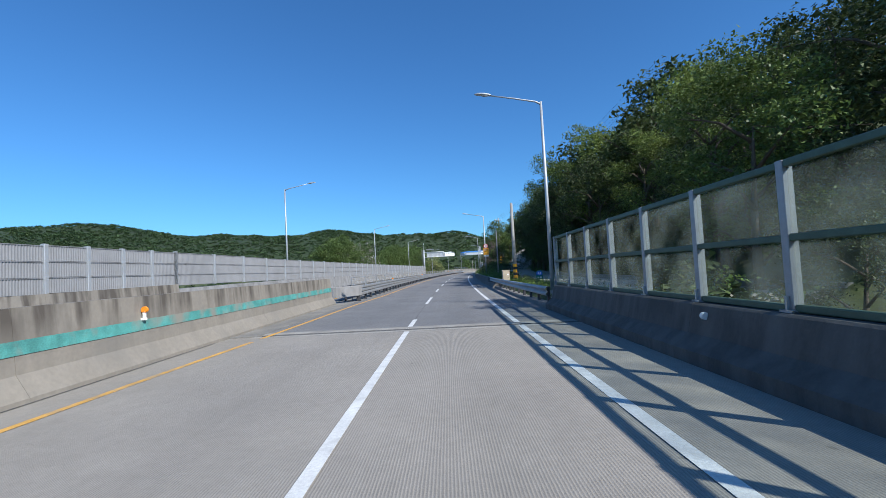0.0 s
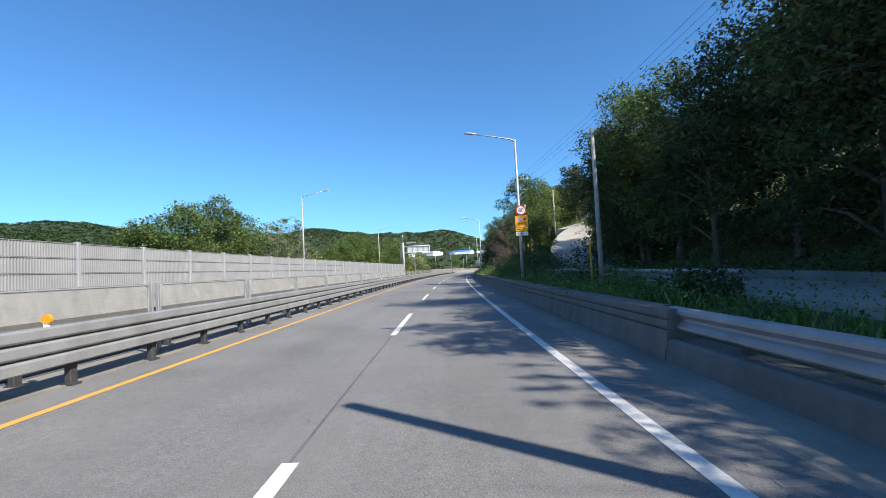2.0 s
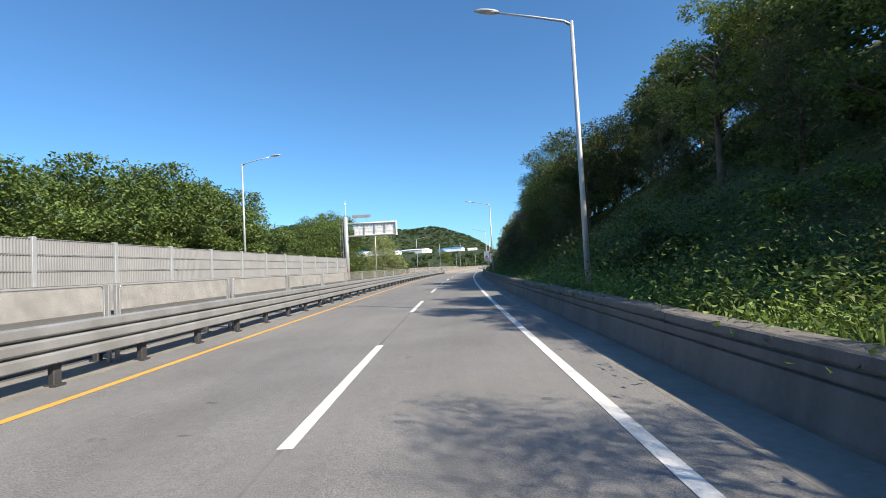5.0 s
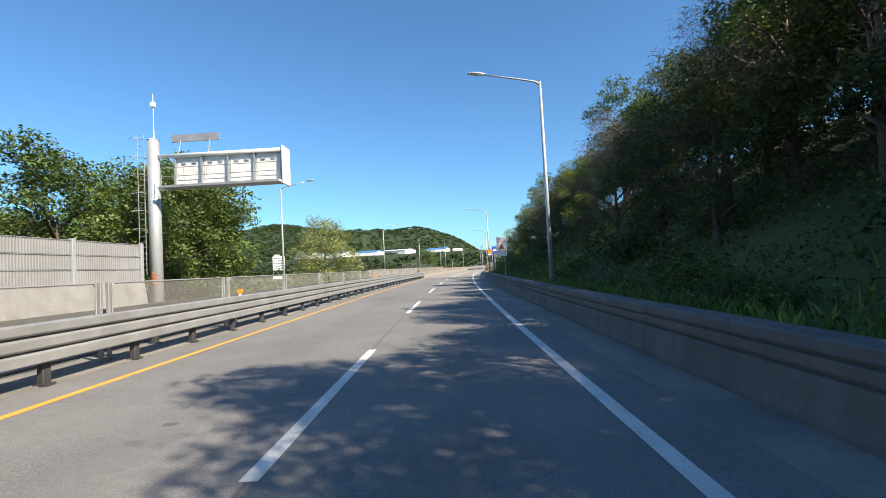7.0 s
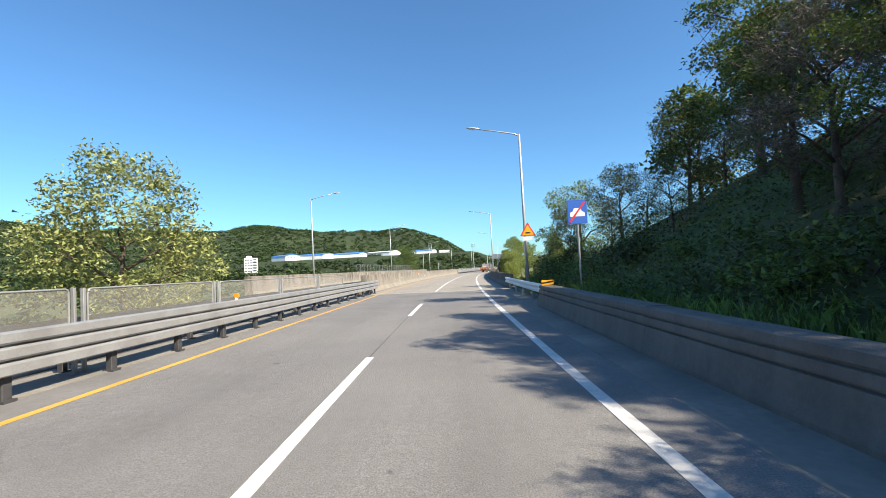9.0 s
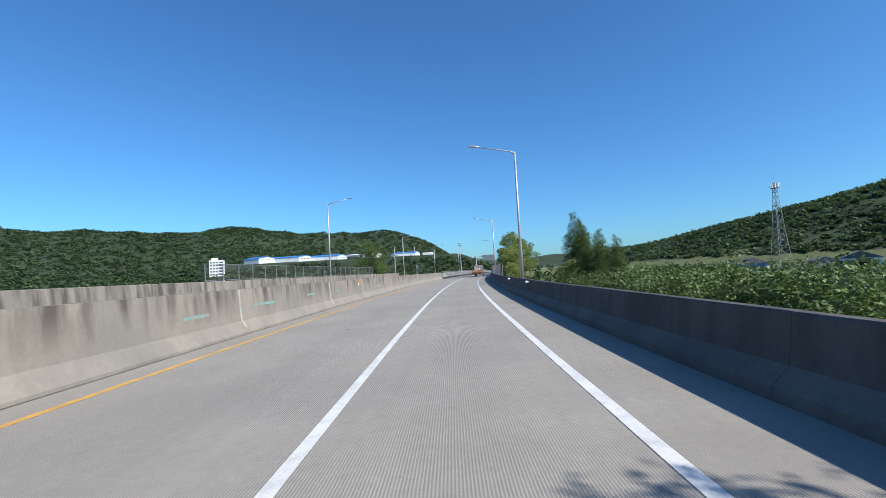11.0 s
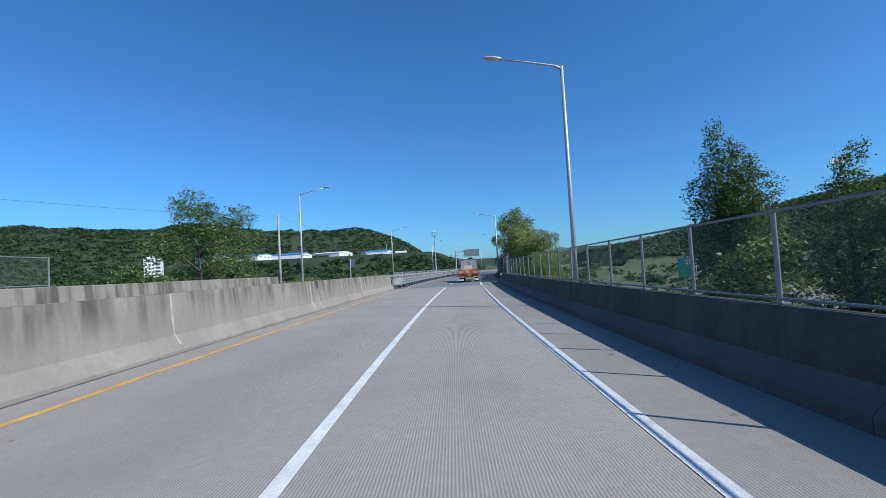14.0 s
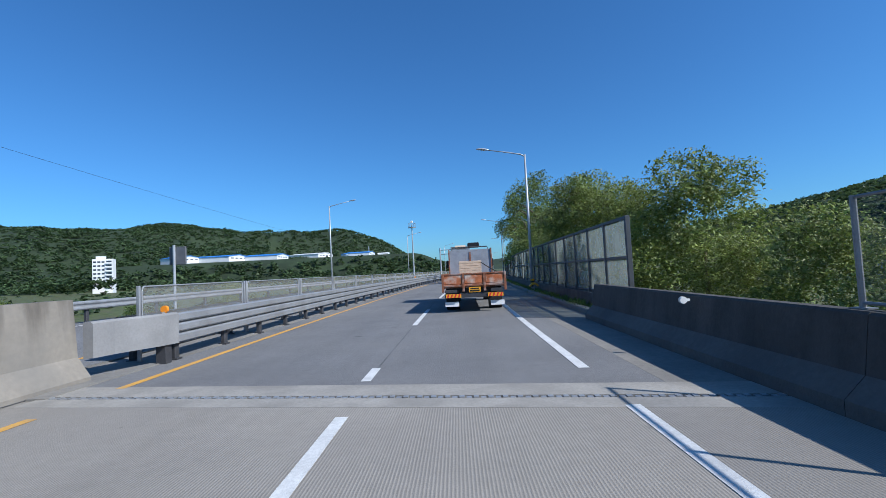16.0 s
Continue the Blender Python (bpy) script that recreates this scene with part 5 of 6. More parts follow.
undergrowth(((66, 94, 6.0, 11, 700), (100, 205, 6.4, 15, 2000), (22, 78, 12.2, 19, 1300), (78, 112, 15, 36, 400)), LEAF_DARK, 71, 0.125, "dark green undergrowth covering the steep bank")
undergrowth(((50, 92, 5.5, 8, 420), (92, 120, 5.4, 9.5, 1300), (100, 205, 6.2, 12, 1100), (22, 74, 12.0, 15, 350), (72, 112, 7.5, 14, 350), (78, 112, 16, 38, 700), (20, 60, 6.2, 7.6, 120)), LEAF_WEED, 72, 0.1, "light green weeds and creepers on the bank")

# ---- forest on the hills: far crowns nobody could count ----
FOREST = leaf_mat("forest_crowns", (0.063, 0.101, 0.0378), island=0.4, through=0.4, vary=0.3, scale=0.03)


def crowns(places, seed):
    """Far crowns, each a small dome of leaf clumps, joined."""
    g = np.random.default_rng(seed)
    p = np.array(places)
    n = 18
    u = g.normal(size=(len(p), n, 3))
    u[:, :, 2] = np.abs(u[:, :, 2])
    u /= np.linalg.norm(u, axis=2, keepdims=True)
    r = p[:, 3][:, None, None]
    at = p[:, None, :3] + u * r * g.uniform(0.55, 1.05, size=(len(p), n, 1)) * np.array([1.0, 1.0, 1.0])
    size = np.repeat(p[:, 3], n)[:, None] * 0.95
    b = Build()
    b.add(*leaf_cloud(g, at.reshape(-1, 3), size, 1.3))
    return b


spots = []
g2 = random.Random(9)
while len(spots) < 11000:
    a, r = g2.uniform(-72, 5), g2.uniform(640, 1680)
    x, y = r * math.sin(radians(a)), 150 + r * math.cos(radians(a))
    h = far_ridge(x, y)
    if h > 4 and (works_shelf(x, y) < 3 or y > 1215) and g2.random() < 0.35 + r / 2300:
        spots.append((x, y, ground_z(y, x - cx(min(max(y, -150), 620))), g2.uniform(3.6, 6.5)))
for _ in range(650):
    x, y = g2.uniform(-430, 110), g2.uniform(835, 905)
    spots.append((x, y, ground_z(y, x - cx(620)) + g2.uniform(0, 2), g2.uniform(3.5, 6)))
for _ in range(110):
    x, y = g2.uniform(-380, 80), g2.uniform(1262, 1320)
    spots.append((x, y, ground_z(y, x - cx(620)), g2.uniform(4.5, 7)))
for _ in range(40):
    x, y = g2.uniform(-262, -205), g2.uniform(690, 704)
    spots.append((x, y, ground_z(y, x - cx(620)) + g2.uniform(3, 9), g2.uniform(3, 5)))
for _ in range(420):
    x, y = g2.uniform(-420, -130), g2.uniform(1060, 1230)
    spots.append((x, y, ground_z(y, x - cx(620)), g2.uniform(4, 6.5)))
single("forest", crowns(spots, 4), FOREST, "dense green broadleaf forest covering the far hills", "forest", "stuff")
spots = []
while len(spots) < 3600:
    a, r = g2.uniform(14, 75), g2.uniform(300, 560)
    x, y = r * math.sin(radians(a)), 230 + r * math.cos(radians(a))
    if side_hill(x, y) > 5:
        spots.append((x, y, ground_z(y, x - cx(min(max(y, -150), 620))), g2.uniform(2.0, 3.8)))
single("forest", crowns(spots, 6), FOREST, "dark green forest covering the hill across the valley", "forest", "stuff")
spots = []
while len(spots) < 700:
    a, r = g2.uniform(-75, 12), 60 + 620 * g2.random() ** 0.8
    x, y = r * math.sin(radians(a)), 230 + r * math.cos(radians(a))
    d = x - cx(min(max(y, -150), 620))
    if d < -40 and (y < 480 or abs(d) > 60) and noise.noise((x * 0.012, y * 0.012, 3)) > -0.1 and not (-260 < x < -180 and y > 560):
        spots.append((x, y, ground_z(y, d), g2.uniform(1.6, 3.4)))
for _ in range(900):
    a, r = g2.uniform(12, 70), g2.uniform(90, 330)
    x, y = r * math.sin(radians(a)), 230 + r * math.cos(radians(a))
    if noise.noise((x * 0.02, y * 0.02, 3)) > -0.05 and abs(x - cx(min(y, 620)) - table(y, VALLEY)) > 9:
        spots.append((x, y, ground_z(y, x - cx(min(max(y, -150), 620))), g2.uniform(1.6, 3.6)))
single("woodland", crowns(spots, 8), FOREST, "scattered green trees and scrub in the valley", "woodland", "stuff")


# ---- service road and ramp up the bank ----
def strip_path(points, width, thick, up=0.0):
    """A slab along points (x, y, z)."""
    pts = [Vector(p) for p in points]
    fine = []
    for i in range(len(pts) - 1):
        p0, p1, p2, p3 = pts[max(i - 1, 0)], pts[i], pts[i + 1], pts[min(i + 2, len(pts) - 1)]
        for k in range(6):
            t = k / 6
            fine.append(0.5 * ((2 * p1) + (p2 - p0) * t + (2 * p0 - 5 * p1 + 4 * p2 - p3) * t * t + (3 * p1 - p0 - 3 * p2 + p3) * t ** 3))
    fine.append(pts[-1])
    b = Build()
    vs, fs = [], []
    for i, p in enumerate(fine):
        a = fine[min(i + 1, len(fine) - 1)] - fine[max(i - 1, 0)]
        n = Vector((a.y, -a.x, 0)).normalized() * width / 2
        vs += [p - n, p + n, p + n - Vector((0, 0, thick)), p - n - Vector((0, 0, thick))]
    for i in range(len(fine) - 1):
        for k in range(4):
            fs.append((4 * i + k, 4 * i + (k + 1) % 4, 4 * i + 4 + (k + 1) % 4, 4 * i + 4 + k))
    fs += [(3, 2, 1, 0), tuple(4 * (len(fine) - 1) + k for k in range(4))]
    return b.add(vs, fs)


def sd(s, d, z):
    return (cx(s) + d, s, z)


RAMP = mat("pale_ramp_concrete", (0.353, 0.328, 0.286), 0.9, vary=0.1, scale=0.6, bump=0.3, bump_scale=20)
single("service_road", strip_path([sd(14, 9.4, 0.62), sd(25, 9.4, 0.62), sd(45, 9.6, 0.66), sd(62, 10.1, 0.85), sd(74, 11.2, 1.4), sd(84, 13.0, 2.8), sd(90, 14.8, 4.4), sd(95, 17.5, 5.85), sd(97, 21, 6.75)], 3.6, 1.4), RAMP, "pale concrete service road climbing the bank", "service road")
single("yard", strip_path([sd(94.5, 17.5, 5.8), sd(99.5, 24, 7.55), sd(101, 32, 9.55), sd(102, 42, 12.0)], 8.5, 1.0), RAMP, "wide pale concrete yard at the top of the ramp", "yard")
single("service_kerb", strip_path([sd(14, 11.4, 0.85), sd(25, 11.4, 0.85), sd(45, 11.6, 0.9), sd(60, 12.1, 1.05)], 0.25, 0.6), SHOULDER, "low concrete kerb along the service road", "kerb")
guard_rail(50, 76, 8.2, 0.95, -1, 0.9, "galvanised guard rail beside the service road")

# ---- poles, cabinet, cables ----
POLE = mat("concrete_pole", (0.302, 0.294, 0.277), 0.8, vary=0.1, scale=3, second=(0.185, 0.168, 0.151), second_scale=2, second_amount=0.5)
YELLOW = mat("sign_yellow", (0.80, 0.36, 0.02), 0.5, vary=0.05)
BLACK = mat("black_paint", (0.015, 0.015, 0.016), 0.5, vary=0.1)
WHITE = mat("sign_white", (0.78, 0.78, 0.77), 0.5, vary=0.03)
RED = mat("sign_red", (0.62, 0.03, 0.03), 0.5, vary=0.05)
BLUE = mat("sign_blue", (0.02, 0.11, 0.45), 0.5, vary=0.05)
GREEN = mat("sign_green", (0.01, 0.16, 0.10), 0.5, vary=0.05)


def utility_pole(m, height, r, label, band=0.0, fittings=True):
    ob = thing("utility_pole", m, label, "utility pole", "utility poles")
    part("shaft", Build().tube([(0, 0, -0.4), (0, 0, height)], [r, r * 0.65], 14), POLE, ob, smooth=True)
    if band:
        for i in range(5):
            part("band", Build().tube([(0, 0, band + i * 0.24), (0, 0, band + 0.24 + i * 0.24)], r + 0.006, 14), (YELLOW, BLACK)[i % 2], ob, "yellow and black warning band")
    if fittings:
        part("cross_arm", Build().box(-0.6, -0.05, height - 0.5, 0.6, 0.05, height - 0.4), STEEL, ob)
        for x in (-0.5, 0.0, 0.5):
            part("insulator", Build().tube([(x, 0, height - 0.4), (x, 0, height - 0.22)], [0.05, 0.035], 8), WHITE, ob)
    return ob


utility_pole(on_road(39.6, 6.62), 7.1, 0.17, "grey concrete utility pole beside the guard rail", 0.75, False)
utility_pole(on_road(54.7, 6.55, 0.3), 5.8, 0.09, "slender grey steel pole on the verge", 0, False)
utility_pole(on_road(87.2, 9.5, 0.5), 10.6, 0.17, "tall concrete utility pole with warning bands", 2.1)
utility_pole(on_road(87.9, 10.1, 0.9), 5.4, 0.12, "second concrete pole beside the tall one", 0, False)
utility_pole(pose(*sd(95.5, 14.2, 4.0)), 6.5, 0.1, "pale lamp pole beside the ramp", 0, False)
utility_pole(on_road(304.2, -14.6, -1.0), 8.4, 0.13, "slim pale concrete pole beyond the opposite parapet", 0, False)

box = thing("control_cabinet", on_road(37.9, 5.64), "dusty beige metal control cabinet on a short post", "electrical cabinet")
BEIGE = mat("beige_paint", (0.50, 0.42, 0.30), 0.6, vary=0.1, scale=4, second=(0.36, 0.3, 0.22), second_scale=3, second_amount=0.5)
part("body", Build().box(-0.28, -0.2, 0.64, 0.28, 0.22, 1.4, bevel=0.012), BEIGE, box)
part("lid", Build().box(-0.32, -0.24, 1.4, 0.32, 0.24, 1.47, bevel=0.02), BEIGE, box)
dr = part("door", Build().box(-0.25, -0.215, 0.68, -0.005, -0.202, 1.36).box(0.005, -0.215, 0.68, 0.25, -0.202, 1.36), BEIGE, box)
part("plate", Build().box(0.06, -0.22, 1.05, 0.2, -0.216, 1.18), WHITE, dr, "pale label plate")
part("post", Build().tube([(0, 0, -0.1), (0, 0, 0.66)], 0.07, 10), STEEL, box)

CABLE = mat("black_cable", (0.02, 0.02, 0.022), 0.6, vary=0.05)


def cable(a, b, sag, label, r=0.007):
    a, b = Vector(a), Vector(b)
    pts = [a.lerp(b, i / 16) - Vector((0, 0, sag * 4 * (i / 16) * (1 - i / 16))) for i in range(17)]
    single("cable", Build().tube(pts, r, 5), CABLE, label, "cable", "", "overhead cables")


for i, o in enumerate((-0.5, 0, 0.5)):
    cable(Vector(P(87.2, 9.5, 10.9)) + Vector((o, 0, 0)), sd(34, 17 + o, 15.5), 0.8, "thin black overhead cable above the bank")
cable(P(87.2, 9.5, 9.6), sd(34, 16, 14), 0.9, "thin black overhead cable above the bank")
cable(P(304.2, -14.6, 7.2), P(440, -34, 9), 1.2, "thin black overhead cable beyond the parapet")
cable(P(304.2, -14.6, 7.2), P(262, -34, 8), 1.0, "thin black overhead cable beyond the parapet")

# yellow marker post
mp = thing("marker_post", on_road(56.1, 6.66, 0.5), "yellow marker post on the planted verge", "marker post")
part("post", Build().tube([(0, 0, -0.2), (0, 0, 1.8)], 0.032, 10), YELLOW, mp)
part("cap", Build().tube([(0, 0, 1.8), (0, 0, 1.84)], [0.036, 0.015], 10), YELLOW, mp)


# ---- signs ----
def lettering(body, size, parent, x, y, z, material, name="lettering"):
    """Flat letters standing upright, facing -y."""
    c = bpy.data.curves.new(name, "FONT")
    c.body, c.size, c.align_x, c.align_y, c.extrude, c.resolution_u = body, size, "CENTER", "CENTER", 0.002, 3
    tmp = new(name, c)
    me = bpy.data.meshes.new_from_object(tmp.evaluated_get(bpy.context.evaluated_depsgraph_get()))
    bpy.data.objects.remove(tmp)
    me.materials.clear()
    me.materials.append(material)
    ob = new(name, me)
    ob.parent = parent
    ob.matrix_basis = pose(x, y, z, 90, 0, 0)
    return ob


def disc(r, y0, y1, z, n=32):
    return Build().prism([(r * math.cos(2 * math.pi * i / n), z + r * math.sin(2 * math.pi * i / n)) for i in range(n)], y0, y1)


def bars(parent, rows, material, y):
    for x0, x1, z0, z1 in rows:
        part("bar", Build().box(x0, y - 0.003, z0, x1, y, z1), material, parent)


sp = thing("speed_sign", on_road(66.55, 5.9, -0.06), "round speed limit sign above a yellow enforcement board", "traffic sign", "traffic signs")
part("rim", disc(0.3, -0.16, -0.13, 4.95), RED, sp, "red rim")
face = part("face", disc(0.235, -0.168, -0.161, 4.95), WHITE, sp, "white face")
lettering("80", 0.33, sp, 0, -0.172, 4.95, BLACK)
yb = part("board", Build().box(-0.37, -0.15, 3.7, 0.37, -0.12, 4.63, bevel=0.008), YELLOW, sp, "yellow board")
part("camera_panel", Build().box(-0.22, -0.156, 4.32, 0.05, -0.151, 4.5), BLUE, yb)
bars(yb, ((-0.19, -0.1, 4.36, 4.46), (-0.06, 0.02, 4.36, 4.46)), YELLOW, -0.157)
bars(yb, ((0.08, 0.13, 4.36, 4.46), (0.15, 0.2, 4.36, 4.46), (0.22, 0.26, 4.36, 4.46)), BLACK, -0.151)
lettering("단속중", 0.19, yb, 0, -0.154, 4.13, BLACK)
bars(yb, ((-0.17, 0.12, 3.93, 3.96), (-0.27, 0.27, 3.81, 3.85)), BLACK, -0.151)
wb = part("distance_plate", Build().box(-0.36, -0.15, 3.45, 0.36, -0.12, 3.67, bevel=0.006), WHITE, sp, "white distance plate")
lettering("1.5km", 0.2, wb, 0, -0.154, 3.55, BLACK)
part("clamp", Build().box(-0.12, -0.12, 4.0, 0.12, 0.1, 4.06).box(-0.12, -0.13, 4.9, 0.12, 0.1, 4.96), STEEL, sp)

ice = thing("bridge_ice_sign", on_road(173.6, 5.72, 0.0, -4), "white warning board about ice on the bridge", "traffic sign", "traffic signs")
part("post", Build().tube([(0, 0, 0.2), (-0.03, 0, 3.6)], 0.035, 10), STEEL, ice)
bd = part("board", Build().box(-0.64, -0.06, 2.28, 0.2, -0.04, 3.86, bevel=0.006), WHITE, ice, "white board")
for body, size, z, mt in (("교량구간", 0.19, 3.68, BLUE), ("결빙주의", 0.19, 3.47, RED), ("감속운행", 0.19, 2.65, RED), ("논산국토관리사무소", 0.095, 2.43, BLUE)):
    lettering(body, size, bd, -0.22, -0.064, z, mt)
part("triangle", Build().prism([(-0.47, 2.84), (0.03, 2.84), (-0.22, 3.3)], -0.066, -0.061), RED, bd, "red warning triangle")
part("triangle_face", Build().prism([(-0.4, 2.88), (-0.04, 2.88), (-0.22, 3.21)], -0.071, -0.067), YELLOW, bd)
part("car_shape", Build().box(-0.28, -0.074, 3.02, -0.16, -0.0715, 3.07), BLACK, bd)
for x in (-0.3, -0.2):
    part("skid_mark", Build().box(x, -0.074, 2.93, x + 0.06, -0.0715, 2.95), BLACK, bd)

bl = thing("road_end_sign", on_road(190.5, 6.0), "blue end-of-motor-road sign with a red slash", "traffic sign", "traffic signs")
part("post", Build().tube([(0, 0, 0.2), (0, 0, 3.7)], 0.035, 10), STEEL, bl)
bb_ = part("board", Build().box(-0.34, -0.06, 2.92, 0.34, -0.04, 3.76, bevel=0.006), BLUE, bl)
part("car_shape", Build().prism([(-0.25, 3.18), (0.25, 3.18), (0.25, 3.32), (0.17, 3.34), (0.1, 3.47), (-0.1, 3.47), (-0.17, 3.34), (-0.25, 3.32)], -0.066, -0.061), WHITE, bb_)
part("slash", Build().prism([(-0.3, 3.0), (-0.24, 2.97), (0.3, 3.68), (0.25, 3.71)], -0.071, -0.067), RED, bb_)

tri = thing("warning_triangle_sign", on_road(200.6, 5.8), "yellow warning triangle with a red edge", "traffic sign", "traffic signs")
part("edge", Build().prism([(-0.45, 3.2), (0.45, 3.2), (0, 3.98)], -0.16, -0.14), RED, tri)
part("face", Build().prism([(-0.33, 3.26), (0.33, 3.26), (0, 3.84)], -0.166, -0.161), YELLOW, tri)
part("pictogram", Build().box(-0.14, -0.17, 3.34, 0.14, -0.167, 3.42), BLACK, tri)
part("plate", Build().box(-0.3, -0.16, 2.95, 0.3, -0.14, 3.15), WHITE, tri)

rt = thing("route_sign", on_road(30.8, 7.0, 0.0), "small blue and green route marker on a post", "traffic sign", "traffic signs")
part("post", Build().tube([(0, 0, 0.0), (0, 0, 0.9)], 0.025, 8), STEEL, rt)
rb = part("plate", Build().prism([(-0.2, 0.8), (0.2, 0.8), (0.22, 1.22), (0.1, 1.36), (-0.1, 1.36), (-0.22, 1.22)], -0.04, -0.03), GREEN, rt)
part("shield", Build().prism([(-0.18, 1.05), (0.18, 1.05), (0.2, 1.22), (0.09, 1.34), (-0.09, 1.34), (-0.2, 1.22)], -0.046, -0.041), BLUE, rb)
lettering("43", 0.22, rb, 0, -0.05, 1.18, WHITE)
bars(rb, ((-0.13, -0.03, 0.86, 0.96), (0.02, 0.13, 0.86, 0.96)), WHITE, -0.042)

gs = thing("direction_sign", on_road(312, 25.4, 0, -12), "green direction sign with white arrow beside the lower road", "traffic sign", "traffic signs")
gb_ = part("board", Build().box(-2.2, -0.05, -0.55, 2.2, 0.05, 1.5, bevel=0.02), GREEN, gs)
part("top_plate", Build().box(0.2, -0.04, 1.55, 2.2, 0.04, 2.05, bevel=0.02), GREEN, gs)
for z in (1.2, 0.85):
    part("shield", disc(0.15, -0.058, -0.0515, z, 16), BLUE, gb_, "blue route shield").matrix_basis = pose(-1.85, 0, 0)
lettering("세종", 0.34, gb_, -1.2, -0.055, 1.2, WHITE)
lettering("공주", 0.34, gb_, -1.2, -0.055, 0.85, WHITE)
bars(gb_, ((-0.75, -0.2, 1.14, 1.24), (-0.75, -0.2, 0.8, 0.9), (0.9, 1.9, 0.3, 0.38), (0.9, 1.9, -0.42, -0.34)), WHITE, -0.051)
lettering("소정리", 0.38, gb_, 1.4, -0.055, 0.58, WHITE)
lettering("운당리", 0.38, gb_, 1.4, -0.055, -0.1, WHITE)
bars(gs, ((0.4, 2.0, 1.7, 1.9),), WHITE, -0.041)
part("arrow", Build().prism([(-0.62, -0.42), (-0.46, -0.42), (-0.46, -0.3), (0.35, 0.2), (0.45, 0.05), (0.62, 0.42), (0.2, 0.42), (0.28, 0.3), (-0.46, -0.12), (-0.46, 0.5), (-0.3, 0.5), (-0.54, 0.8), (-0.78, 0.5), (-0.62, 0.5)], -0.06, -0.0515), WHITE, gb_)
for x in (-1.6, 1.6):
    part("post", Build().tube([(x, 0.15, ground_z(312, 25.4) - 0.3), (x, 0.15, 1.4)], 0.12, 10), STEEL, gs)

SHEET_DARK = mat("dark_sign_back", (0.13, 0.135, 0.145), 0.55, 0.2, vary=0.1, scale=3)
cg = thing("sign_board", on_road(322.8, -13.6), "dark grey sign board seen from behind on a steel post", "traffic sign", "traffic signs")
part("board", Build().box(-0.3, -0.05, 2.65, 0.6, 0.05, 3.6, bevel=0.02), SHEET_DARK, cg)
part("post", Build().tube([(0, -0.1, -0.5), (0, -0.1, 3.7)], 0.07, 10), LAMP_STEEL, cg)

far = thing("overhead_sign", on_road(428, -13.6), "grey overhead direction sign seen from behind", "sign gantry")
part("mast", Build().tube([(0, 0, -0.5), (0, 0, 8.4)], 0.22, 12), LAMP_STEEL, far)
part("arm", Build().tube([(0, 0, 7.8), (8.6, 0, 7.8)], 0.12, 8).tube([(0, 0, 6.6), (8.6, 0, 6.6)], 0.12, 8), LAMP_STEEL, far)
part("board", Build().box(3.2, -0.25, 5.9, 8.8, -0.15, 8.5, bevel=0.02), STEEL, far)
cm = thing("camera_mast", on_road(404.5, -15.6), "tall steel observation mast with a small platform", "mast")
part("shaft", Build().tube([(0, 0, -1), (0, 0, 13.2)], [0.22, 0.12], 10), LAMP_STEEL, cm)
part("platform", Build().tube([(0, 0, 12.4), (0, 0, 12.5)], 0.9, 12), STEEL, cm)
rl = Build()
for i in range(10):
    a = 2 * math.pi * i / 10
    rl.tube([(0.88 * math.cos(a), 0.88 * math.sin(a), 12.5), (0.88 * math.cos(a), 0.88 * math.sin(a), 13.5)], 0.03, 5)
ring = [(0.88 * math.cos(2 * math.pi * i / 16), 0.88 * math.sin(2 * math.pi * i / 16), 13.5) for i in range(17)]
part("railing", rl.tube(ring, 0.03, 5), STEEL, cm)
part("lamp_head", Build().box(-0.3, -0.2, 13.6, 0.3, 0.2, 14.1, bevel=0.05), WHITE_PLASTIC, cm)

# ---- flat-bed truck ahead ----
RUST = mat("rusty_orange_paint", (0.42, 0.13, 0.05), 0.75, vary=0.25, scale=5, second=(0.55, 0.48, 0.40), second_scale=2.2, second_amount=0.95, bump=0.3, bump_scale=40)
RUST2 = mat("rusted_steel", (0.22, 0.085, 0.045), 0.85, vary=0.3, scale=6, second=(0.38, 0.33, 0.3), second_scale=4, second_amount=0.6, bump=0.3)
SHEET = mat("grey_sheet_metal", (0.34, 0.36, 0.39), 0.5, 0.3, vary=0.12, scale=3, second=(0.24, 0.25, 0.27), second_scale=2, second_amount=0.5)
CARTON = mat("pale_timber", (0.58, 0.45, 0.33), 0.8, vary=0.1, scale=6)
RUBBER = mat("rubber", (0.025, 0.025, 0.027), 0.85, vary=0.15, scale=8)
tk = thing("flatbed_truck", on_road(316.9, 1.9), "old flatbed truck with rusty orange tailgate and timber load", "truck")
part("bed_floor", Build().box(-1.2, 0.05, 0.92, 1.2, 6.1, 1.02, bevel=0.01), RUST2, tk)
gate = part("tailgate", Build().box(-1.18, 0.0, 0.99, 1.18, 0.05, 1.44, bevel=0.008), RUST, tk, "rusty orange and white tailgate")
for x in (-0.79, 0.0, 0.79):
    part("gate_panel", Build().box(x - 0.33, -0.014, 1.08, x + 0.33, -0.002, 1.37, bevel=0.006), RUST, gate, "dented panel with worn white paint")
for x in (-1.17, -0.4, 0.4, 1.17):
    part("stake", Build().box(x - 0.045, -0.04, 0.78, x + 0.045, 0.0, 1.47, bevel=0.008), RUST2, gate)
part("gate_rail", Build().box(-1.19, -0.03, 1.41, 1.19, 0.06, 1.47, bevel=0.01).box(-1.19, -0.03, 0.97, 1.19, 0.06, 1.04, bevel=0.01), RUST2, gate)
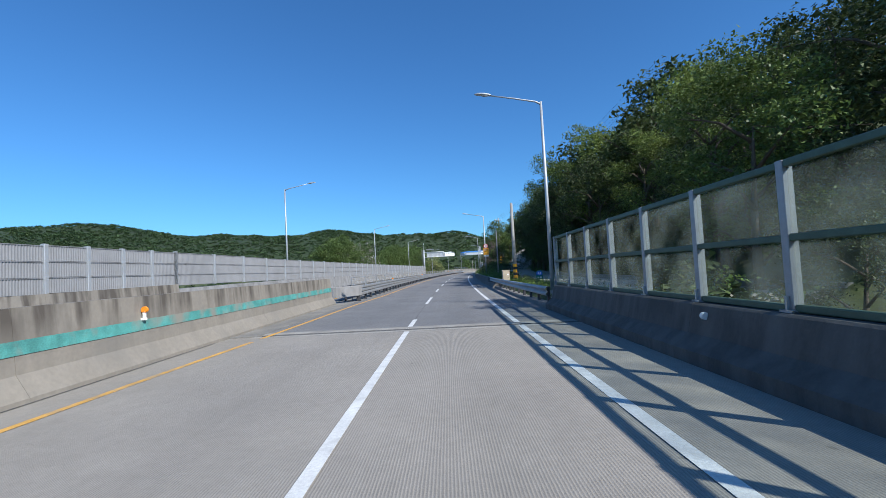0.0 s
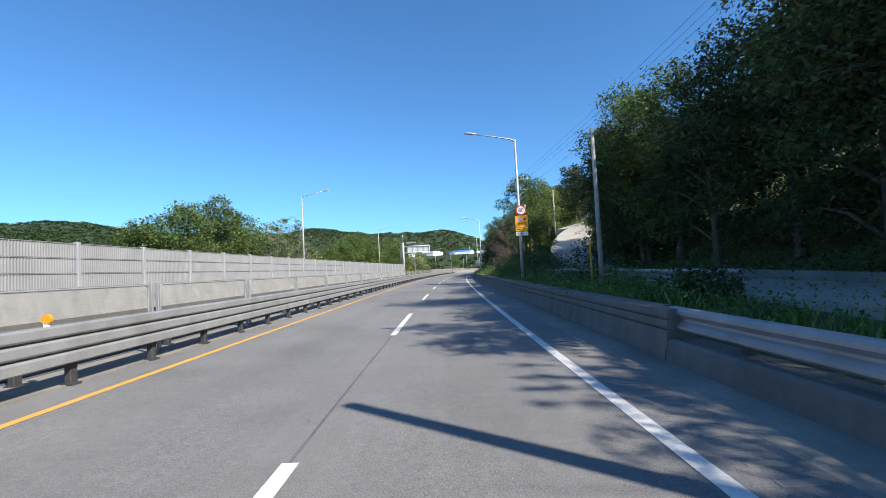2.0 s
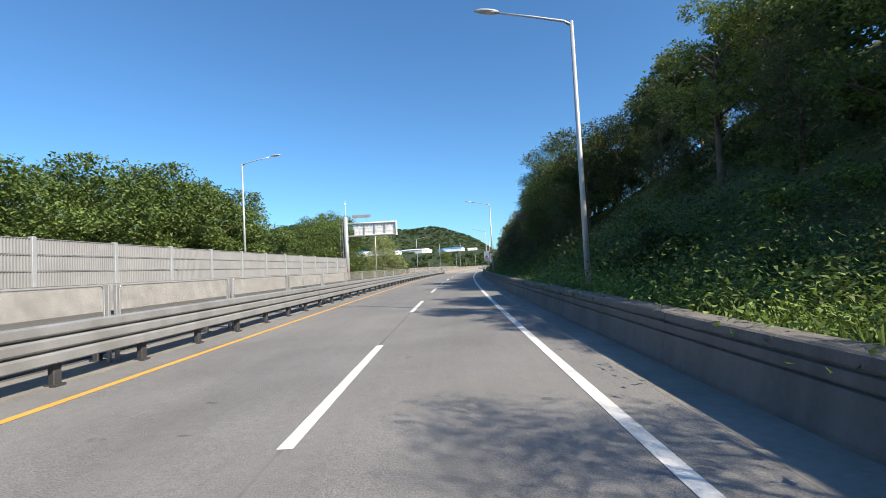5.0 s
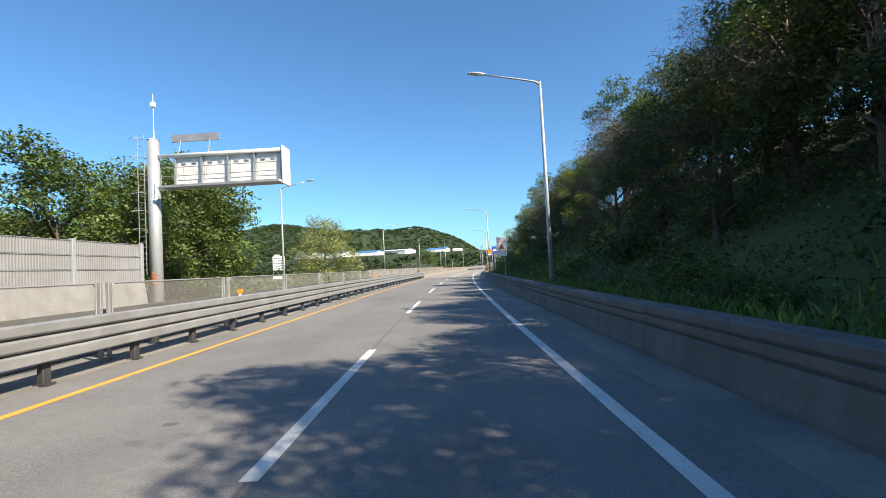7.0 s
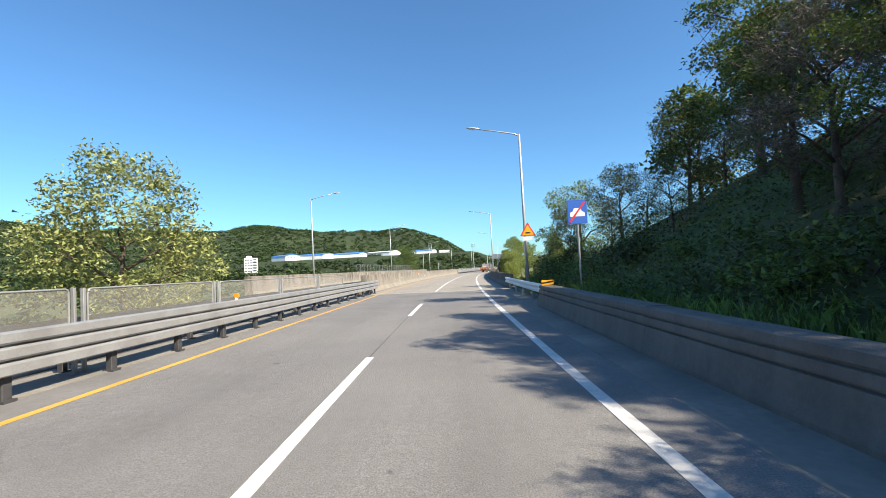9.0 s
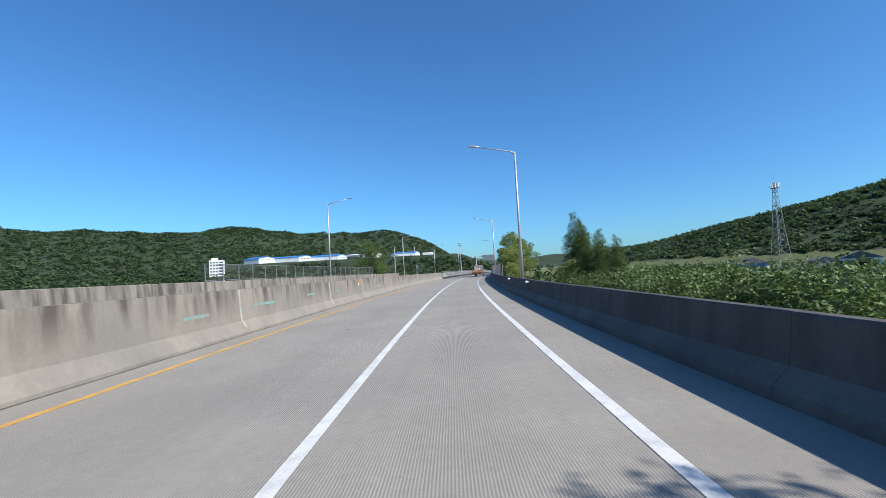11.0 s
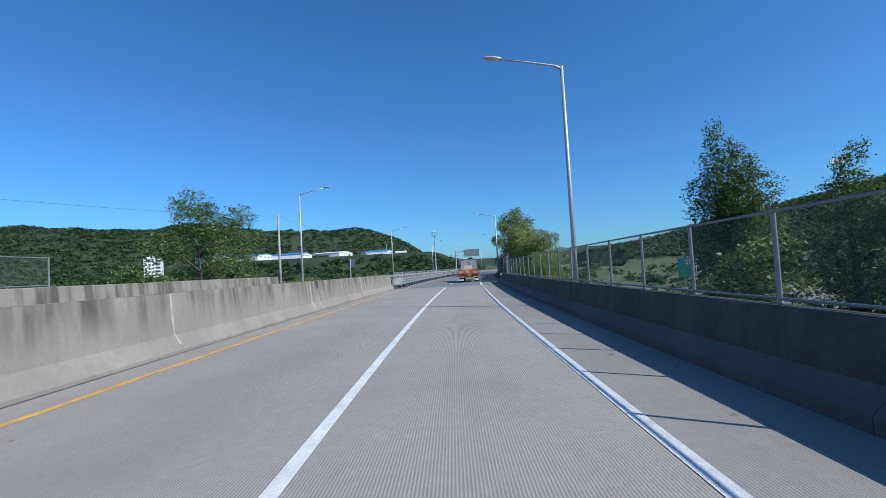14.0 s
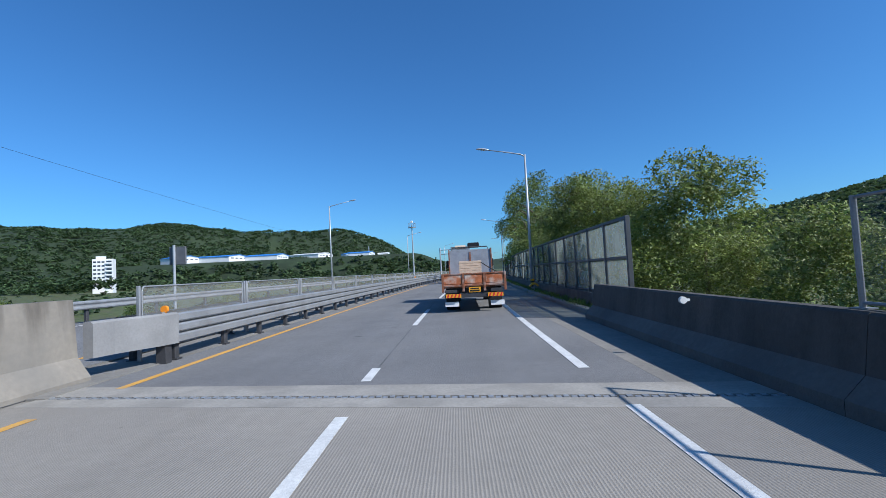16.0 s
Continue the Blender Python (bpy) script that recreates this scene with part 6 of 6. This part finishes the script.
for x in (-1.2, 1.17):
    part("side_gate", Build().box(x, 0.06, 1.0, x + 0.03, 6.0, 1.44, bevel=0.006), RUST, tk)
    for i in range(6):
        part("side_stake", Build().box(x - 0.02, 0.3 + i * 1.1, 0.85, x + 0.05, 0.38 + i * 1.1, 1.46), RUST2, tk)
part("headboard", Build().box(-1.08, 6.0, 1.0, 1.08, 6.06, 2.62, bevel=0.012), SHEET, tk, "grey sheet metal headboard")
part("head_post", Build().box(-1.1, 5.95, 1.0, -1.04, 6.08, 2.66).box(1.04, 5.95, 1.0, 1.1, 6.08, 2.66).box(-0.04, 5.97, 1.9, 0.04, 5.99, 2.5), RUST2, tk)
part("head_rack", Build().tube([(-0.9, 6.1, 2.62), (-0.9, 6.1, 2.75), (0.9, 6.1, 2.75), (0.9, 6.1, 2.62)], 0.03, 6), STEEL_DARK, tk)
part("rack_roll", Build().tube([(-0.75, 6.3, 2.78), (-0.2, 6.3, 2.78)], 0.09, 10), CARTON, tk, "rolled canvas")
part("rack_box", Build().box(-0.1, 6.15, 2.72, 0.5, 6.5, 2.98, bevel=0.05), BLACK, tk, "black box on the roof rack")
cabm = part("cab", Build().box(-1.08, 6.2, 0.7, 1.08, 8.0, 2.6, bevel=0.08), SHEET, tk, "grey truck cab")
for sx in (-1, 1):
    part("mirror", Build().box(sx * 1.2 - 0.08, 7.7, 1.75, sx * 1.2 + 0.08, 7.78, 2.15, bevel=0.02).tube([(sx * 1.05, 7.75, 2.1), (sx * 1.2, 7.74, 2.1)], 0.015, 5), BLACK, cabm)
load = thing("timber_stack", on_road(318.6, 1.82, 1.02), "neat stack of pale timber boards on the truck bed", "timber stack")
for i in range(9):
    part("board", Build().box(-0.46, 0, i * 0.105, 0.46, 1.9, i * 0.105 + 0.095, bevel=0.006), CARTON, load)
part("chassis", Build().box(-0.45, 0.3, 0.66, -0.33, 7.6, 0.9).box(0.33, 0.3, 0.66, 0.45, 7.6, 0.9).box(-0.9, 0.35, 0.7, 0.9, 0.5, 0.9), STEEL_DARK, tk)
part("bumper", Build().box(-1.12, 0.02, 0.55, 1.12, 0.1, 0.7, bevel=0.01), STEEL_DARK, tk)
for x0 in (-1.08, 0.5):
    bp = part("warning_plate", Build().box(x0, -0.02, 0.56, x0 + 0.58, 0.018, 0.7), YELLOW, tk, "yellow and red striped plate")
    for i in range(4):
        part("stripe", Build().prism([(x0 + 0.03 + i * 0.14, 0.562), (x0 + 0.09 + i * 0.14, 0.562), (x0 + 0.14 + i * 0.14, 0.698), (x0 + 0.08 + i * 0.14, 0.698)], -0.024, -0.021), RED, bp)
for x0 in (-1.1, 0.62):
    part("tail_lamp", Build().box(x0, -0.01, 0.74, x0 + 0.45, 0.06, 0.86, bevel=0.01), STEEL_DARK, tk)
    part("mudflap", Build().box(x0 - 0.02, 0.12, 0.22, x0 + 0.5, 0.14, 0.4, bevel=0.004), WHITE, tk, "grimy white mudflap")
plate = part("number_plate", Build().box(-0.2, -0.005, 0.74, 0.24, 0.015, 0.94, bevel=0.004), YELLOW, tk, "dull yellow number plate")
bars(plate, ((-0.14, 0.18, 0.86, 0.9), (-0.16, 0.2, 0.77, 0.83)), BLACK, -0.006)
for y in (1.6, 6.9):
    for sx in (-1, 1):
        wh = part("wheel", Build().tube([(sx * 0.6, y, 0.44), (sx * 1.12, y, 0.44)], 0.44, 22), RUBBER, tk)
        part("rim", Build().tube([(sx * 1.121, y, 0.44), (sx * 1.14, y, 0.44)], 0.25, 16), SHEET, wh)
part("rope", Build().tube([(0.4, 2.6, 1.9), (0.8, 2.4, 1.6), (1.15, 2.2, 1.4)], 0.02, 5), BLACK, tk)

# ---- far buildings ----
FAC_WHITE = mat("white_cladding", (0.75, 0.75, 0.74), 0.6, vary=0.05, scale=0.1)
FAC_BLUE = mat("blue_roof_sheet", (0.04, 0.22, 0.62), 0.5, vary=0.08, scale=0.1)
WINDOW = mat("dark_window", (0.05, 0.06, 0.08), 0.2, vary=0.1)


def hall(x, y, z, w, l, h, turn, label, roof=FAC_BLUE):
    h, w = h * 0.6, w * 1.25
    z = ground_z(y, x - cx(620)) + 2.6
    ob = thing("factory_hall", pose(x, y, z, 0, 0, turn), label, "factory", "factory halls")
    part("wall", Build().prism([(-w / 2, -4), (w / 2, -4), (w / 2, h), (0, h * 1.5), (-w / 2, h)], 0, l), FAC_WHITE, ob)
    rb = Build()
    for a, b in ((-1, 0), (0, 1)):
        x0, x1 = a * w / 2 * 1.03, b * w / 2 * 1.03
        z0, z1 = (h * 0.99, h * 1.52) if a else (h * 1.52, h * 0.99)
        rb.prism([(x0, z0), (x1, z1), (x1, z1 + 0.5), (x0, z0 + 0.5)], -1, l + 1)
    part("roof", rb, roof, ob, "blue sheet roof")
    for i in range(4):
        part("window", Build().box(-w * 0.4 + i * w * 0.21, -0.2, h * 0.45, -w * 0.4 + i * w * 0.21 + w * 0.12, -0.1, h * 0.7), WINDOW, ob)
    return ob


hall(-262, 960, 26, 28, 34, 9, 62, "white factory hall with a blue gabled roof")
hall(-205, 985, 27, 40, 70, 9, 75, "long white factory hall with a blue roof")
hall(-150, 1010, 28, 34, 50, 9, 80, "white factory hall with a blue roof")
hall(-105, 1150, 34, 44, 60, 9, 70, "white factory hall with a pale roof", FAC_WHITE)
hall(-60, 1180, 33, 18, 24, 9, 30, "white factory block with a blue roof")
hall(-22, 1180, 32, 40, 40, 9, 80, "white factory hall with a blue roof")
hall(10, 1200, 30, 16, 20, 6, 80, "small white factory hall", FAC_WHITE)
wt = thing("water_tower", pose(-113, 1230, ground_z(1230, -113 - cx(620))), "round white factory water tower", "water tower")
part("tank", Build().tube([(0, 0, -10), (0, 0, 15)], 4.6, 20), FAC_WHITE, wt, smooth=False)
part("emblem", Build().box(-2, -4.9, 9, 2, -4.4, 13), FAC_BLUE, wt, "blue square marking")
ch = thing("chimney", pose(-30, 1230, ground_z(1230, -30 - cx(620))), "slim grey factory chimney", "chimney")
part("shaft", Build().tube([(0, 0, -5), (0, 0, 24)], [1.4, 1.0], 12), SHEET, ch)
ap = thing("apartment_block", pose(-232, 716, 0, 0, 0, 18), "white apartment block with stepped balconies", "apartment block")
part("wall", Build().box(-8, 0, -6, 6, 14, 27, bevel=0.1), FAC_WHITE, ap)
for f_ in range(7):
    z = 3 + f_ * 3.3
    part("balcony", Build().box(1.5, -1.6, z, 5.8, 0, z + 1.1, bevel=0.05), FAC_WHITE, ap)
    part("window", Build().box(1.8, -0.15, z + 1.2, 5.6, -0.02, z + 2.7), WINDOW, ap)
    for i in range(3):
        part("window", Build().box(-7.2 + i * 2.9, -0.15, z + 1.0, -5.2 + i * 2.9, -0.02, z + 2.4), WINDOW, ap)
part("roof_house", Build().box(-6, 3, 27, 0, 9, 29.5), FAC_WHITE, ap)


def house(x, y, w, l, h, turn, wall, roof, label):
    w, l, h = w * 0.75, l * 0.8, h * 0.68
    z = ground_z(y, x - cx(min(max(y, -150), 620))) - 0.3
    ob = thing("house", pose(x, y, z, 0, 0, turn), label, "house", "valley houses")
    part("wall", Build().box(-w / 2, -l / 2, 0, w / 2, l / 2, h, bevel=0.03), wall, ob)
    part("roof", Build().prism([(-w / 2 - 0.5, h), (w / 2 + 0.5, h), (0, h + w * 0.22)], -l / 2 - 0.5, l / 2 + 0.5), roof, ob)
    for i in range(3):
        part("window", Build().box(-w * 0.38 + i * w * 0.28, -l / 2 - 0.06, 1.0, -w * 0.38 + i * w * 0.28 + w * 0.16, -l / 2 - 0.01, 2.2), WINDOW, ob)
    return ob


BLUEWALL = mat("blue_grey_cladding", (0.12, 0.2, 0.36), 0.6, vary=0.1)
TILE = mat("dark_roof", (0.12, 0.12, 0.13), 0.8, vary=0.15)
house(130, 394, 14, 10, 5.5, -20, BLUEWALL, TILE, "blue clad workshop beside the lower road")
house(152, 384, 16, 10, 4, -30, FAC_WHITE, TILE, "low white house with a dark roof")
house(185, 402, 18, 12, 5, -40, FAC_WHITE, TILE, "low white house with a dark roof")
house(214, 380, 16, 12, 6, -50, SHEET, TILE, "grey house with a dark roof")
house(170, 360, 15, 11, 6.5, -40, SHEET, TILE, "grey two storey house with a dark roof")

tw = thing("lattice_tower", pose(161, 416, ground_z(416, 161 - cx(416)) - 0.5), "tall steel lattice radio tower", "radio tower")
H_ = 35.4 - ground_z(416, 161 - cx(416))
def tower_r(t):
    return 2.6 * (1 - t) ** 1.3 + 0.55
for sx, sy in ((-1, -1), (1, -1), (1, 1), (-1, 1)):
    part("leg", Build().tube([(sx * tower_r(i / 14), sy * tower_r(i / 14), H_ * i / 14) for i in range(15)], 0.11, 6), GREY_POST, tw)
br = Build()
for i in range(14):
    a, b = tower_r(i / 14), tower_r((i + 1) / 14)
    z0, z1 = H_ * i / 14, H_ * (i + 1) / 14
    for (p, q) in (((-1, -1), (1, -1)), ((1, -1), (1, 1)), ((1, 1), (-1, 1)), ((-1, 1), (-1, -1))):
        br.tube([(p[0] * a, p[1] * a, z0), (q[0] * b, q[1] * b, z1)], 0.05, 4)
        br.tube([(q[0] * a, q[1] * a, z0), (p[0] * b, p[1] * b, z1)], 0.05, 4)
part("bracing", br, GREY_POST, tw)
for z in (0.72, 0.93):
    part("platform", Build().tube([(0, 0, H_ * z), (0, 0, H_ * z + 0.25)], 1.7, 12), GREY_POST, tw)
for i in range(9):
    a = 2 * math.pi * i / 9
    part("antenna", Build().box(-0.12, -0.12, H_ * 0.93, 0.12, 0.12, H_ * 0.93 + 2.2, pose(1.9 * math.cos(a), 1.9 * math.sin(a), 0)), WHITE_PLASTIC, tw)
part("spike", Build().tube([(0, 0, H_), (0, 0, H_ + 5)], 0.05, 5), GREY_POST, tw)

# ---- the lower road in the valley ----
single("valley_road", strip_path([sd(s, d, -5.95) for s, d in ((250, 34), (280, 38), (306, 46), (322, 55), (345, 64), (372, 67), (400, 64), (440, 60), (500, 56), (570, 52))], 9.0, 0.6), ASPHALT, "grey lower road curving through the valley", "road")
single("valley_line", strip_path([sd(s, d, -5.93) for s, d in ((250, 34), (280, 38), (306, 46), (322, 55), (345, 64), (372, 67), (400, 64), (440, 60), (500, 56), (570, 52))], 0.25, 0.02), YELLOW_PAINT, "yellow centre line of the lower road", "road line")
single("valley_branch", strip_path([sd(s, d, -5.97) for s, d in ((330, 60), (328, 78), (322, 100), (310, 130))], 7.0, 0.6), ASPHALT, "grey side road leading away in the valley", "road")

# ---- small works at the top of the ramp ----
gh = thing("gatehouse", pose(*sd(106, 27, 8.0), 0, 0, 8), "small dark green gatehouse with a white window", "gatehouse")
DKGREEN = mat("dark_green_cladding", (0.03, 0.10, 0.07), 0.6, vary=0.1)
part("wall", Build().box(-2, 0, 0, 2, 3, 2.6, bevel=0.03), DKGREEN, gh)
part("roof", Build().box(-2.3, -0.3, 2.6, 2.3, 3.3, 2.8, bevel=0.03), TILE, gh)
wd = part("window", Build().box(-0.6, -0.06, 1.0, 0.9, -0.01, 2.0, bevel=0.01), WHITE, gh)
part("pane", Build().box(-0.5, -0.07, 1.08, 0.1, -0.062, 1.92).box(0.2, -0.07, 1.08, 0.8, -0.062, 1.92), WINDOW, wd)
fn = thing("green_fence", pose(*sd(107.5, 36.5, 10.3), 0, 0, -8), "green mesh fence with a sign on it", "fence")
part("panel", Build().box(-7, 0, 0, 7, 0.05, 1.9), DKGREEN, fn)
bars(fn, ((-2, -0.8, 0.9, 1.4), (-0.4, 0.4, 0.9, 1.4)), WHITE, -0.01)
for i in range(8):
    part("post", Build().box(-7 + 2 * i - 0.05, -0.05, -0.5, -7 + 2 * i + 0.05, 0.08, 2.0), DKGREEN, fn)

SHOTCRETE = mat("grey_shotcrete", (0.13, 0.13, 0.135), 0.95, vary=0.2, scale=0.4, bump=0.6, bump_scale=8, second=(0.09, 0.09, 0.095), second_scale=0.3, second_amount=0.6)
rw = thing("retaining_wall", pose(0, 0, 0), "tall grey sprayed-concrete retaining wall above the ramp", "retaining wall", "", "structure")
for i in range(5):
    a, b = 22 + 5.2 * i, 27.2 + 5.2 * i
    ta, tb = 12.5 + 1.1 * i, 13.6 + 1.1 * i
    vs = [sd(112, a, 5), sd(112, b - 0.02, 5), sd(116.5, b - 0.02, tb), sd(116.5, a, ta), sd(113, a, 4.6), sd(113, b - 0.02, 4.6), sd(117.5, b - 0.02, tb), sd(117.5, a, ta)]
    part("wall_bay", Build().add(vs, [(0, 1, 2, 3), (5, 4, 7, 6), (3, 2, 6, 7), (1, 5, 6, 2), (4, 0, 3, 7), (0, 4, 5, 1)]), SHOTCRETE, rw)
rail = thing("wall_fence", pose(0, 0, 0), "thin steel fence in front of the retaining wall", "fence", "wire fences", "structure")
for z in (0.5, 1.0, 1.4):
    part("fence_rail", Build().tube([sd(110, 25 + 3 * i, 7.7 + 0.72 * i + z) for i in range(8)], 0.03, 5), FENCE_STEEL, rail)
for i in range(15):
    part("post", Build().tube([sd(110, 25 + 1.5 * i, 7.2 + 0.36 * i), sd(110, 25 + 1.5 * i, 9.15 + 0.36 * i)], 0.03, 5), FENCE_STEEL, rail)
TANK = mat("green_tank_paint", (0.05, 0.13, 0.1), 0.6, vary=0.15, scale=1)
for d, z in ((35.5, 16.0), (41.5, 17.2), (47, 18.2)):
    tank = thing("water_tank", pose(*sd(121, d, z)), "round green water tank with a white rail on the slope", "water tank", "water tanks on the slope")
    part("shell", Build().tube([(0, 0, -5), (0, 0, 1.5)], 2.5, 20), TANK, tank, smooth=False)
    part("roof", Build().tube([(0, 0, 1.5), (0, 0, 1.62)], [2.6, 2.5], 20), TANK, tank)
    part("railing", Build().tube([(2.45 * math.cos(2 * math.pi * i / 16), 2.45 * math.sin(2 * math.pi * i / 16), 2.4) for i in range(17)], 0.04, 5), WHITE, tank, "white handrail")
    for i in range(8):
        a = 2 * math.pi * i / 8
        part("rail_post", Build().tube([(2.45 * math.cos(a), 2.45 * math.sin(a), 1.6), (2.45 * math.cos(a), 2.45 * math.sin(a), 2.4)], 0.03, 5), WHITE, tank)
lp = thing("yard_lamp", pose(*sd(104.5, 28.5, 8.4)), "slender pale lamp post beside the gatehouse", "lamp post")
part("post", Build().tube([(0, 0, -0.4), (0, 0, 5.2)], [0.07, 0.045], 8), LAMP_STEEL, lp)
part("arm", Build().tube([(0, 0, 4.4), (1.3, 0, 4.5)], 0.025, 6), LAMP_STEEL, lp)
part("lantern", Build().box(-0.2, -0.12, 5.2, 0.2, 0.12, 5.34, bevel=0.03).box(1.2, -0.1, 4.48, 1.6, 0.1, 4.6, bevel=0.03), LAMP_STEEL, lp)

# fallen twigs on the shoulder
for s, d, a, n in ((95.6, 3.9, 60, 0.9), (93.6, 4.3, 100, 0.7), (67.4, 4.25, 75, 0.8), (97.5, 4.1, 40, 0.5)):
    tw_ = thing("fallen_twig", on_road(s, d, 0.02, a), "dry fallen twig lying on the shoulder", "twig", "fallen twigs")
    part("stem", Build().tube([(-n / 2, 0, 0), (0, 0.05, 0.03), (n / 2, 0.02, 0.01)], [0.016, 0.013, 0.005], 5), BARK, tw_)
    part("side_shoot", Build().tube([(0, 0.05, 0.03), (n * 0.25, 0.2, 0.05)], [0.008, 0.003], 4).tube([(-n * 0.2, 0.03, 0.02), (n * 0.05, -0.15, 0.03)], [0.008, 0.003], 4), BARK, tw_)

# ---- empty sign frame on the verge ----
FRAME_STEEL = mat("rusty_frame_steel", (0.05, 0.04, 0.035), 0.8, 0.2, vary=0.3, scale=8)
ef = thing("empty_sign_frame", on_road(95.4, 6.6), "empty rusty steel sign frame standing among weeds", "sign frame")
for x in (-0.5, 0.5):
    part("post", Build().box(x - 0.03, -0.03, 0.2, x + 0.03, 0.03, 2.8, bevel=0.006), FRAME_STEEL, ef)
part("middle_post", Build().box(-0.03, 0.03, 0.2, 0.03, 0.08, 2.75, bevel=0.006), STEEL, ef)
for z in (2.74, 2.05, 1.3):
    part("cross_bar", Build().box(-0.5, -0.026, z, 0.5, 0.02, z + 0.05, bevel=0.005), FRAME_STEEL, ef)

# ---- warning sleeve and bent yellow plate at the foot of a lamp ----
ws = thing("warning_sleeve", on_road(328.3, 5.7, 0.35), "yellow and black striped sleeve round a lamp post", "warning sleeve")
for i in range(4):
    part("band", Build().tube([(0, 0, 0.12 * i), (0, 0, 0.12 * i + 0.12)], 0.118, 14), (BLACK, YELLOW)[i % 2], ws)
yp = thing("delineator_hood", on_road(326.6, 5.55), "bent yellow plastic plate on a short steel post", "delineator")
part("post", Build().tube([(0, 0, -0.1), (0, 0, 0.5)], 0.03, 8), STEEL, yp)
arch = [(0.3 * math.cos(radians(a)), 0.34 + 0.3 * math.sin(radians(a))) for a in range(20, 161, 14)]
part("hood", Build().prism(arch + [(x * 0.66, 0.34 + (z - 0.34) * 0.66) for x, z in reversed(arch)], -0.12, 0.12), YELLOW, yp)

# ---- short white rail and hazard plate where the bridge parapet begins ----
sr = thing("short_rail", pose(0, 0, 0), "short white steel rail before the bridge parapet", "guard rail")
part("beam", Build().loft(beam(5.02, 0.42, -1, tall=1.0), 191.6, 206.8, 1.0), WHITE_PLASTIC, sr)
for s in (192.4, 195.6, 198.8, 202.0, 205.2):
    part("post", Build().box(-0.05, -0.06, -0.1, 0.05, 0.06, 0.76, on_road(s, 5.12)), STEEL, sr)
hz = thing("hazard_plate", on_road(191.5, 5.0), "black and yellow striped hazard plate at the end of the wall", "hazard plate")
pl = part("plate", Build().box(-0.2, -0.02, 0.4, 0.25, 0.0, 0.98, bevel=0.004), YELLOW, hz)
for i in range(4):
    part("stripe", Build().prism([(-0.19, 0.42 + i * 0.14), (0.24, 0.48 + i * 0.14), (0.24, 0.54 + i * 0.14), (-0.19, 0.48 + i * 0.14)], -0.026, -0.0225), BLACK, pl)
